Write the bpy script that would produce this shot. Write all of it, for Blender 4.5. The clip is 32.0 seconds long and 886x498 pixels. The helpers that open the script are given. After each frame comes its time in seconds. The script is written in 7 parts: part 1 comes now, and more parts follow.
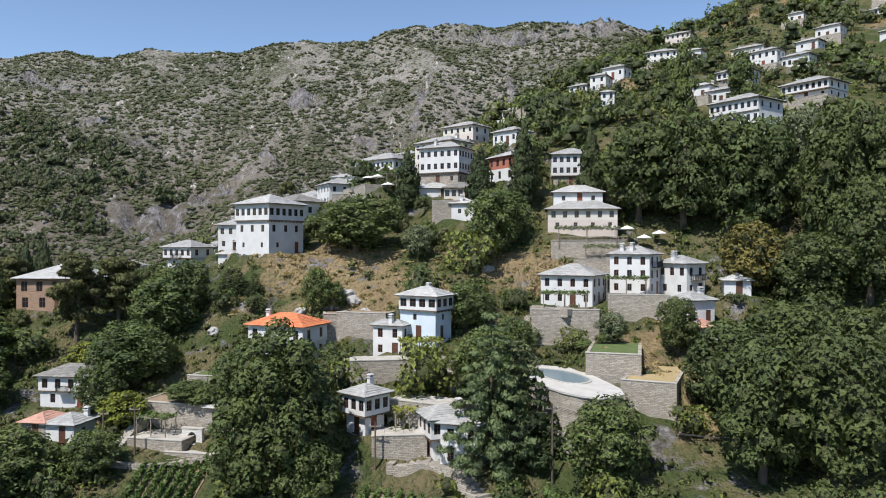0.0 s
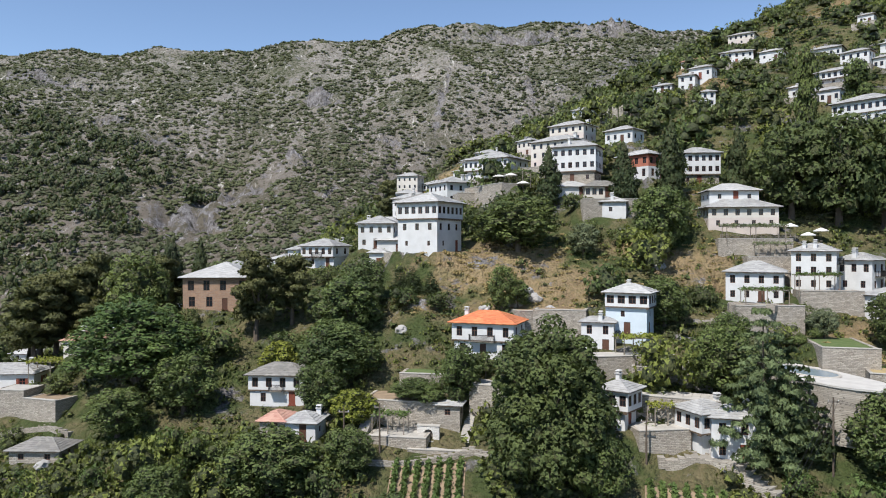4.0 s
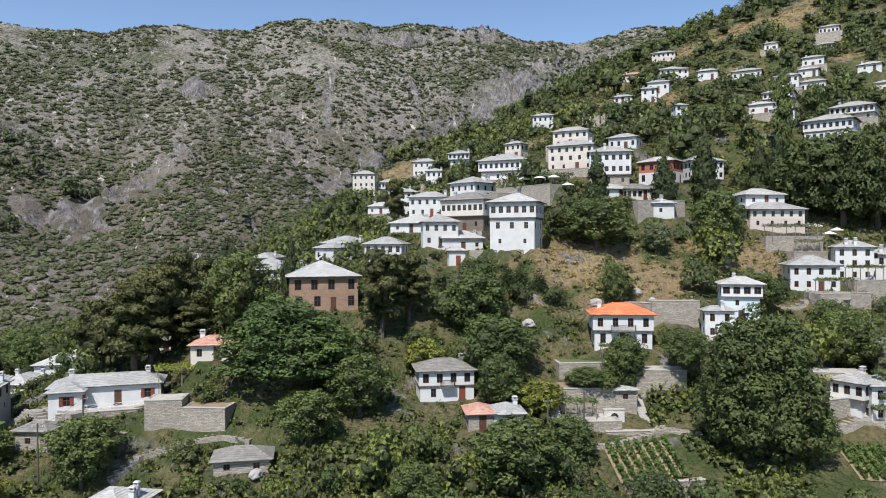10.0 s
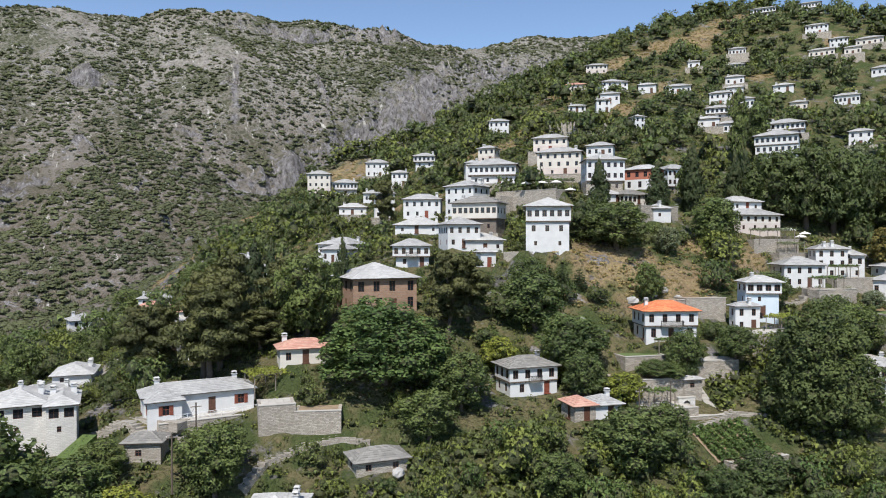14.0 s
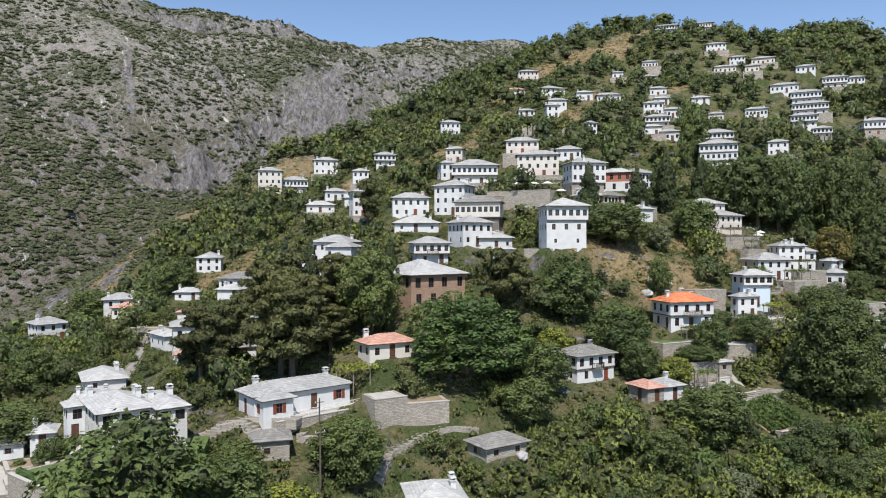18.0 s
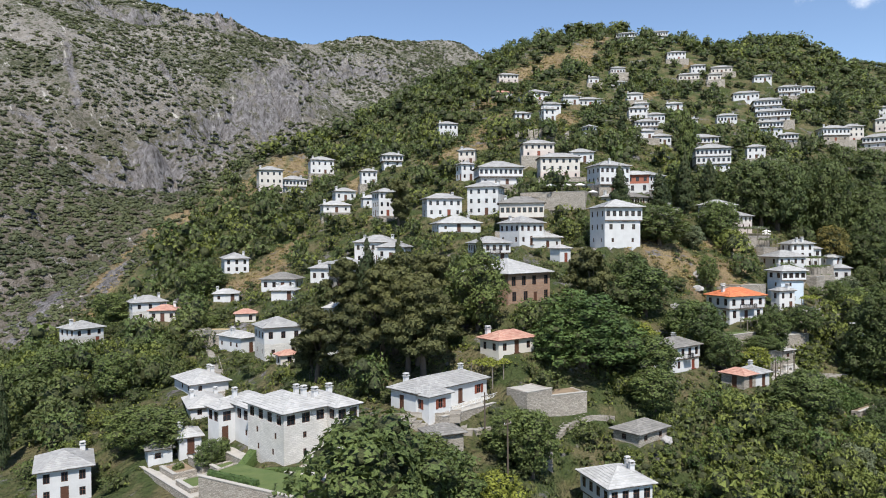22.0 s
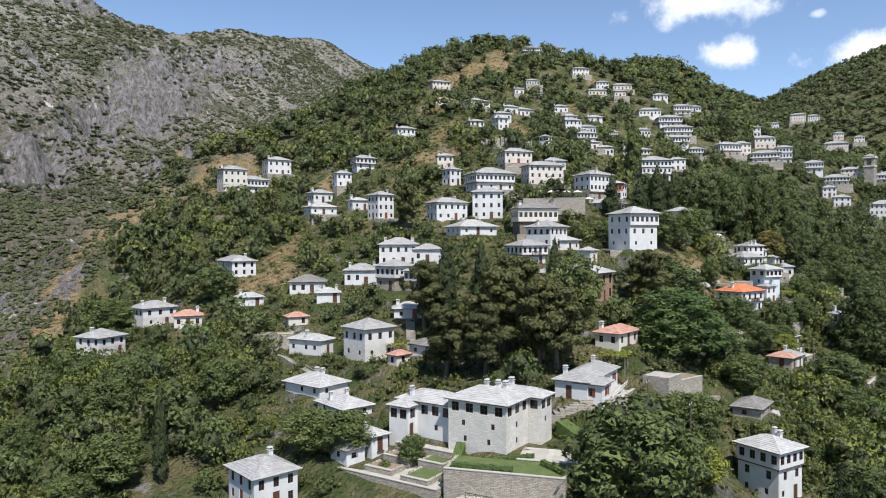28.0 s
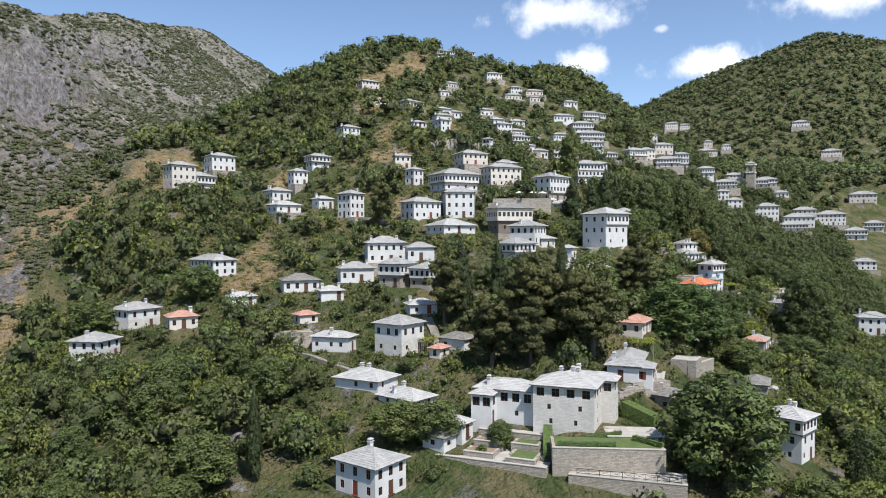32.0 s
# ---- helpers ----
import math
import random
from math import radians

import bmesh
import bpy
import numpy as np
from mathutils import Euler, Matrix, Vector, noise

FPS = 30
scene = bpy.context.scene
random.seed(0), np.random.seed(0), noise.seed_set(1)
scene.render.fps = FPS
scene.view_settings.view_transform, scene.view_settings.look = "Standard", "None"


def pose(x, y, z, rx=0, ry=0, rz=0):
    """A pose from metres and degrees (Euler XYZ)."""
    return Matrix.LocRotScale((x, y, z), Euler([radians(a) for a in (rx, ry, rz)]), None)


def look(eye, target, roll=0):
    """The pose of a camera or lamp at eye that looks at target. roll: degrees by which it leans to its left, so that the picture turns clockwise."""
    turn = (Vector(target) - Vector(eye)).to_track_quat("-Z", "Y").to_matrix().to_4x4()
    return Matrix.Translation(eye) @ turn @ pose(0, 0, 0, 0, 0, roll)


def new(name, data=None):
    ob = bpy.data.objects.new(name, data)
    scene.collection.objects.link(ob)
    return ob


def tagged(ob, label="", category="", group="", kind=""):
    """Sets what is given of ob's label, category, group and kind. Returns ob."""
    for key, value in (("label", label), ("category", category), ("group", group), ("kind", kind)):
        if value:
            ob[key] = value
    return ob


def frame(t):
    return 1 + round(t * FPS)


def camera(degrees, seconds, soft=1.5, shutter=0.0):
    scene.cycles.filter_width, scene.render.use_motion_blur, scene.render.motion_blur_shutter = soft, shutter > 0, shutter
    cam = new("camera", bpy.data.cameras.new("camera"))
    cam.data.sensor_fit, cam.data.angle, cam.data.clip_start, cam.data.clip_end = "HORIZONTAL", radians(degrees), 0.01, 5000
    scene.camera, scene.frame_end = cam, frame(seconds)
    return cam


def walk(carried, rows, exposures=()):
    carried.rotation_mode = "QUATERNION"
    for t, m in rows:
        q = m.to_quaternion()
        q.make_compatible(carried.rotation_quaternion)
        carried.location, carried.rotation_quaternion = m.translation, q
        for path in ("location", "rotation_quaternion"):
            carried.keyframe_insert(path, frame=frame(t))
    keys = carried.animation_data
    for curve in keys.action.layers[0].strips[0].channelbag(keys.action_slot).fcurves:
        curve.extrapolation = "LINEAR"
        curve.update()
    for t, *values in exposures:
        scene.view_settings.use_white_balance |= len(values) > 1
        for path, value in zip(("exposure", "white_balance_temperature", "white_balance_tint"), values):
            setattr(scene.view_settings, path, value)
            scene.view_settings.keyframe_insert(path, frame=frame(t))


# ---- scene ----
cam = camera(64.6, 32.0, 1.0)
METRES, EYE, TILT, LEAN, TURN = 270.0, 60.0, 0.0, 0.0, 0.0
ROWS = [
    (0.0, 0.0, 0.0, 0.0, 0.0, -0.2, -0.06),
    (0.5, -0.0158, -0.0, -0.0002, -0.06, -0.2, -0.03),
    (1.0, -0.0318, -0.0003, -0.0004, -0.14, -0.2, -0.02),
    (1.5, -0.0476, -0.0004, -0.0006, -0.2, -0.21, 0.02),
    (2.0, -0.0627, -0.0005, -0.0006, -0.25, -0.21, 0.06),
    (2.5, -0.0787, -0.0007, -0.0007, -0.32, -0.22, 0.07),
    (3.0, -0.0946, -0.0009, -0.0009, -0.39, -0.23, 0.06),
    (3.5, -0.1103, -0.0011, -0.0009, -0.77, -0.24, 0.08),
    (5.5, -0.1738, -0.0008, -0.001, -4.5, -0.26, 0.11),
    (6.0, -0.1888, -0.0007, -0.0009, -5.43, -0.25, 0.14),
    (6.5, -0.2046, -0.0005, -0.0008, -6.57, -0.25, 0.19),
    (7.0, -0.2204, 0.0001, -0.0007, -7.77, -0.26, 0.21),
    (7.5, -0.2362, 0.0008, -0.0007, -9.05, -0.28, 0.23),
    (8.0, -0.2511, 0.0018, -0.0006, -10.24, -0.31, 0.28),
    (8.5, -0.267, 0.0032, -0.0007, -11.54, -0.33, 0.27),
    (9.0, -0.2819, 0.0047, -0.0007, -12.77, -0.37, 0.26),
    (9.5, -0.2969, 0.0066, -0.0008, -14.0, -0.4, 0.23),
    (10.0, -0.3125, 0.0088, -0.0008, -15.27, -0.42, 0.24),
    (10.5, -0.3281, 0.0114, -0.0008, -16.55, -0.43, 0.25),
    (11.0, -0.3436, 0.0143, -0.0008, -17.83, -0.44, 0.26),
    (11.5, -0.3585, 0.0173, -0.0005, -19.04, -0.46, 0.26),
    (12.0, -0.3741, 0.0207, -0.0001, -20.32, -0.46, 0.23),
    (12.5, -0.3897, 0.0245, 0.0005, -21.62, -0.46, 0.18),
    (13.0, -0.4052, 0.0285, 0.0013, -22.9, -0.47, 0.17),
    (13.5, -0.4194, 0.0329, 0.0014, -24.23, -0.46, 0.15),
    (14.0, -0.4348, 0.0373, 0.0013, -25.76, -0.48, 0.15),
    (14.5, -0.4498, 0.0423, 0.0011, -27.18, -0.49, 0.13),
    (16.5, -0.5084, 0.0648, 0.0007, -32.83, -0.56, 0.16),
    (17.0, -0.5229, 0.0713, 0.0008, -34.24, -0.58, 0.14),
    (17.5, -0.5363, 0.0778, 0.0008, -35.35, -0.6, 0.16),
    (18.0, -0.5503, 0.0851, 0.0006, -36.47, -0.61, 0.16),
    (18.5, -0.5642, 0.0925, 0.0009, -37.32, -0.65, 0.23),
    (19.0, -0.5782, 0.1001, 0.0009, -38.13, -0.67, 0.26),
    (19.5, -0.5918, 0.1081, 0.001, -38.94, -0.69, 0.28),
    (20.0, -0.6045, 0.116, 0.0012, -39.71, -0.7, 0.3),
    (20.5, -0.6177, 0.1244, 0.0014, -40.6, -0.7, 0.33),
    (21.0, -0.6309, 0.133, 0.0018, -41.5, -0.71, 0.37),
    (21.5, -0.6439, 0.1419, 0.002, -42.4, -0.73, 0.38),
    (22.0, -0.6562, 0.1505, 0.0021, -43.27, -0.74, 0.4),
    (22.5, -0.669, 0.1599, 0.0023, -44.23, -0.74, 0.39),
    (23.0, -0.6816, 0.1693, 0.0027, -45.16, -0.75, 0.43),
    (23.5, -0.6941, 0.179, 0.0029, -46.09, -0.75, 0.41),
    (24.0, -0.7059, 0.1884, 0.0032, -46.99, -0.75, 0.39),
    (24.5, -0.7181, 0.1986, 0.0036, -48.13, -0.75, 0.37),
    (25.0, -0.7302, 0.2089, 0.0041, -49.3, -0.76, 0.35),
    (25.5, -0.7422, 0.2193, 0.0043, -50.47, -0.78, 0.33),
    (27.5, -0.7873, 0.2622, 0.005, -55.37, -0.76, 0.29),
    (28.0, -0.7978, 0.2728, 0.005, -56.53, -0.76, 0.3),
    (28.5, -0.8086, 0.2843, 0.005, -57.76, -0.78, 0.3),
    (29.0, -0.8192, 0.2961, 0.0051, -59.06, -0.8, 0.3),
    (29.5, -0.8296, 0.3082, 0.0053, -60.44, -0.83, 0.3),
    (30.0, -0.8392, 0.3197, 0.0054, -61.77, -0.86, 0.3),
    (30.5, -0.8491, 0.3319, 0.0055, -63.15, -0.88, 0.31),
    (31.0, -0.8585, 0.3442, 0.0055, -64.56, -0.89, 0.32),
    (31.5, -0.8678, 0.3568, 0.0055, -65.99, -0.93, 0.33),
    (32.0, -0.8763, 0.3688, 0.0056, -67.37, -0.95, 0.32),
]
walk(cam, [(t, pose(0, 0, EYE, TILT, LEAN, TURN) @ pose(METRES * x, METRES * y, METRES * z, 90 + pitch, roll, yaw)) for t, x, y, z, yaw, pitch, roll in ROWS])


# world, sun, sky -------------------------------------------------------------
SUN_TURN, SUN_UP = radians(-125), radians(56)
to_sun = Vector((math.cos(SUN_TURN) * math.cos(SUN_UP), math.sin(SUN_TURN) * math.cos(SUN_UP), math.sin(SUN_UP)))
sun = new("sun", bpy.data.lights.new("sun", "SUN"))
sun.data.energy, sun.data.angle, sun.data.color = 4.0, radians(0.55), (1.0, 0.962, 0.915)
sun.matrix_world = look((0, 0, 400), Vector((0, 0, 400)) - to_sun)


CLOUDS = [(78.8, 13.6, 2.0, 1.0, .95), (76.8, 17.2, 5.4, 1.3, .8), (88.6, 12.9, 3.8, 1.2, .95), (84.7, 15.7, .6, .3, .5), (97.5, 16.5, 5.0, 1.3, .85)]


def make_world():
    w = bpy.data.worlds.new("sky")
    scene.world = w
    w.use_nodes = True
    nt = w.node_tree
    nt.nodes.clear()
    N, L = nt.nodes.new, nt.links.new
    out, bg = N("ShaderNodeOutputWorld"), N("ShaderNodeBackground")
    sky = N("ShaderNodeTexSky")
    sky.sky_type, sky.sun_disc = "NISHITA", False
    sky.sun_elevation, sky.sun_rotation = SUN_UP, math.pi / 2 - SUN_TURN
    sky.altitude, sky.air_density, sky.dust_density, sky.ozone_density = 2200, 1.0, 0.1, 1.2
    bg.inputs[1].default_value = 0.12
    # fair-weather cumulus over the saddle: heading and height of each in degrees, half width and half height, thickness
    tc, noi = N("ShaderNodeTexCoord"), N("ShaderNodeTexNoise")
    noi.inputs["Scale"].default_value, noi.inputs["Detail"].default_value, noi.inputs["Roughness"].default_value = 22.0, 8, 0.62
    L(tc.outputs["Generated"], noi.inputs[0])
    cover = None
    for heading, up, wide, tall, thick in CLOUDS:
        mp, size, ramp, top = N("ShaderNodeMapping"), N("ShaderNodeVectorMath"), N("ShaderNodeMath"), N("ShaderNodeMapRange")
        mp.vector_type = "TEXTURE"
        a, e = radians(90 - heading), radians(up)
        mp.inputs["Location"].default_value = (math.cos(a) * math.cos(e), math.sin(a) * math.cos(e), math.sin(e))
        mp.inputs["Rotation"].default_value = (0, 0, a)
        mp.inputs["Scale"].default_value = (0.3, math.tan(radians(wide * .72)), math.tan(radians(tall * .72)))
        L(tc.outputs["Generated"], mp.inputs[0])
        size.operation = "LENGTH"
        L(mp.outputs[0], size.inputs[0])
        ramp.operation = "MULTIPLY_ADD"
        L(noi.outputs[0], ramp.inputs[0])
        ramp.inputs[1].default_value = -3.8
        L(size.outputs["Value"], ramp.inputs[2])
        top.interpolation_type = "SMOOTHSTEP"
        for k, v in enumerate((-0.2, -1.7, 0.0, thick)):
            top.inputs[k + 1].default_value = v
        L(ramp.outputs[0], top.inputs[0])
        if cover is None:
            cover = top.outputs[0]
        else:
            both = N("ShaderNodeMath")
            both.operation = "MAXIMUM"
            L(cover, both.inputs[0])
            L(top.outputs[0], both.inputs[1])
            cover = both.outputs[0]
    mix = N("ShaderNodeMix")
    mix.data_type = "RGBA"
    L(cover, mix.inputs[0])
    L(sky.outputs[0], mix.inputs[6])
    mix.inputs[7].default_value = (7.0, 7.2, 7.6, 1)
    L(mix.outputs[2], bg.inputs[0])
    L(bg.outputs[0], out.inputs[0])


make_world()
scene.view_settings.exposure = 0.6


# materials -------------------------------------------------------------------
def material(name):
    m = bpy.data.materials.new(name)
    m.use_nodes = True
    nt = m.node_tree
    b = nt.nodes["Principled BSDF"]
    return m, nt, b


def noise_node(nt, scale, detail=4, coord="Object", rough=0.55):
    tc, n = nt.nodes.new("ShaderNodeTexCoord"), nt.nodes.new("ShaderNodeTexNoise")
    n.inputs["Scale"].default_value, n.inputs["Detail"].default_value, n.inputs["Roughness"].default_value = scale, detail, rough
    nt.links.new(tc.outputs[coord], n.inputs["Vector"])
    return n.outputs[0]


def spread(nt, value, lo, hi, a=0.0, b=1.0):
    r = nt.nodes.new("ShaderNodeMapRange")
    for i, v in enumerate((lo, hi, a, b)):
        r.inputs[i + 1].default_value = v
    nt.links.new(value, r.inputs[0])
    return r.outputs[0]


def blend(nt, fac, a, b, how="MIX"):
    m = nt.nodes.new("ShaderNodeMix")
    m.data_type, m.blend_type = "RGBA", how
    for socket, v in ((m.inputs[0], fac), (m.inputs[6], a), (m.inputs[7], b)):
        if isinstance(v, (int, float)):
            socket.default_value = v
        elif isinstance(v, tuple):
            socket.default_value = (*v, 1)
        else:
            nt.links.new(v, socket)
    return m.outputs[2]


def bump(nt, b, height, strength, distance):
    n = nt.nodes.new("ShaderNodeBump")
    n.inputs["Strength"].default_value, n.inputs["Distance"].default_value = strength, distance
    nt.links.new(height, n.inputs["Height"])
    nt.links.new(n.outputs[0], b.inputs["Normal"])


def plain(name, c1, c2, scale=1.5, rough=0.8, relief=0.02, fine=14.0, metal=0.0):
    """Two tones by coarse and fine noise, with a light relief."""
    m, nt, b = material(name)
    coarse, grain = noise_node(nt, scale), noise_node(nt, fine, 3)
    col = blend(nt, spread(nt, coarse, 0.35, 0.68), c1, c2)
    col = blend(nt, spread(nt, grain, 0.3, 0.7, 0.0, 0.28), col, tuple(v * 0.72 for v in c1))
    nt.links.new(col, b.inputs["Base Color"])
    b.inputs["Roughness"].default_value, b.inputs["Metallic"].default_value = rough, metal
    bump(nt, b, grain, 0.5, relief)
    return m


def masonry(name, c1, c2, joint, length=0.42, height=0.17, rough=0.9):
    """Coursed rubble: flat stones of uneven tone with recessed joints."""
    m, nt, b = material(name)
    tc = nt.nodes.new("ShaderNodeTexCoord")
    # the wall's run along x and y goes into one coordinate
    sep, comb, add = nt.nodes.new("ShaderNodeSeparateXYZ"), nt.nodes.new("ShaderNodeCombineXYZ"), nt.nodes.new("ShaderNodeMath")
    nt.links.new(tc.outputs["Object"], sep.inputs[0])
    nt.links.new(sep.outputs[0], add.inputs[0])
    nt.links.new(sep.outputs[1], add.inputs[1])
    nt.links.new(add.outputs[0], comb.inputs[0])
    nt.links.new(sep.outputs[2], comb.inputs[1])
    warp = nt.nodes.new("ShaderNodeTexNoise")
    warp.inputs["Scale"].default_value = 1.7
    nt.links.new(comb.outputs[0], warp.inputs[0])
    off = nt.nodes.new("ShaderNodeVectorMath")
    off.operation = "MULTIPLY_ADD"
    off.inputs[1].default_value = (0.5, 0.3, 0)
    nt.links.new(warp.outputs["Color"], off.inputs[0])
    nt.links.new(comb.outputs[0], off.inputs[2])
    br = nt.nodes.new("ShaderNodeTexBrick")
    br.inputs["Scale"].default_value = 1.0
    br.inputs["Brick Width"].default_value, br.inputs["Row Height"].default_value = length, height
    br.inputs["Mortar Size"].default_value, br.inputs["Mortar Smooth"].default_value = 0.018, 0.3
    br.inputs["Color1"].default_value, br.inputs["Color2"].default_value, br.inputs["Mortar"].default_value = (*c1, 1), (*c2, 1), (*joint, 1)
    nt.links.new(off.outputs[0], br.inputs["Vector"])
    stain = noise_node(nt, 0.35, 5)
    col = blend(nt, spread(nt, stain, 0.42, 0.72, 0.0, 0.55), br.outputs["Color"], tuple(v * 0.62 for v in c1))
    nt.links.new(col, b.inputs["Base Color"])
    b.inputs["Roughness"].default_value = rough
    inv = spread(nt, br.outputs["Fac"], 0, 1, 1, 0)
    bump(nt, b, inv, 0.9, 0.05)
    return m


def pieces(name, c1, c2, rough=0.75, streak=0.4, relief=0.02):
    """Tone by piece (slates, leaves), with stains over all."""
    m, nt, b = material(name)
    geo = nt.nodes.new("ShaderNodeNewGeometry")
    stain, grain = noise_node(nt, streak, 4), noise_node(nt, 9, 3)
    col = blend(nt, geo.outputs["Random Per Island"], c1, c2)
    col = blend(nt, spread(nt, stain, 0.4, 0.7, 0.0, 0.45), col, tuple(v * 0.66 for v in c1))
    col = blend(nt, spread(nt, grain, 0.35, 0.7, 0.0, 0.3), col, tuple(min(1, v * 1.15) for v in c2))
    nt.links.new(col, b.inputs["Base Color"])
    b.inputs["Roughness"].default_value = rough
    bump(nt, b, grain, 0.5, relief)
    return m


def foliage(name, dark, light, clump=0.22, through_light=0.16, relief=3.2):
    """Leaves: tone by leaf, by clump and by plant, with shade painted between tufts; some light comes through."""
    light = (light[0] * 1.04, light[1] * 1.06, light[2] * 0.88)
    m, nt, b = material(name)
    geo, info = nt.nodes.new("ShaderNodeNewGeometry"), nt.nodes.new("ShaderNodeObjectInfo")

    def field(scale, detail, rough=0.55):
        n = nt.nodes.new("ShaderNodeTexNoise")
        n.inputs["Scale"].default_value, n.inputs["Detail"].default_value, n.inputs["Roughness"].default_value = scale, detail, rough
        nt.links.new(geo.outputs["Position"], n.inputs["Vector"])
        return n.outputs[0]

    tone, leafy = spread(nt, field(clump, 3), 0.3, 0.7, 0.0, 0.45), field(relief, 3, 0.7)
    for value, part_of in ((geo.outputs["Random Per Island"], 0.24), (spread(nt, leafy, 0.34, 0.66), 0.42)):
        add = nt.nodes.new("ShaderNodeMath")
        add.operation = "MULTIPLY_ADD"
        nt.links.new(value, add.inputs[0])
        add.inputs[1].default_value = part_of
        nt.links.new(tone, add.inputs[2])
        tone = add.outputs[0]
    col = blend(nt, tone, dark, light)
    col = blend(nt, spread(nt, info.outputs["Random"], 0, 1, 0.0, 0.35), col, (light[0] * 0.95, light[1] * 0.82, light[2] * 0.75))
    # stands of paler and of deeper green
    wide = field(clump * 0.22, 2)
    col = blend(nt, spread(nt, wide, 0.5, 0.66, 0.0, 0.3), col, (light[0] * 1.02, light[1] * 0.96, light[2] * 0.85))
    col = blend(nt, spread(nt, wide, 0.46, 0.34, 0.0, 0.35), col, (dark[0] * 1.2, dark[1] * 1.2, dark[2] * 1.25))
    # shade painted into the colour as gaps between the leaf tufts
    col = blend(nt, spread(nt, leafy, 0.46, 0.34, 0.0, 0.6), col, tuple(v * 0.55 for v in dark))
    b.inputs["Roughness"].default_value = 0.58
    b.inputs["Specular IOR Level"].default_value = 0.3
    bump(nt, b, leafy, 1.0, 1.1 / relief)
    nt.links.new(col, b.inputs["Base Color"])
    tr, ms = nt.nodes.new("ShaderNodeBsdfTranslucent"), nt.nodes.new("ShaderNodeMixShader")
    ms.inputs[0].default_value = through_light
    nt.links.new(blend(nt, 0.45, col, (0.2, 0.27, 0.03)), tr.inputs[0])
    nt.links.new(b.outputs[0], ms.inputs[1])
    nt.links.new(tr.outputs[0], ms.inputs[2])
    nt.links.new(ms.outputs[0], nt.nodes["Material Output"].inputs[0])
    return m


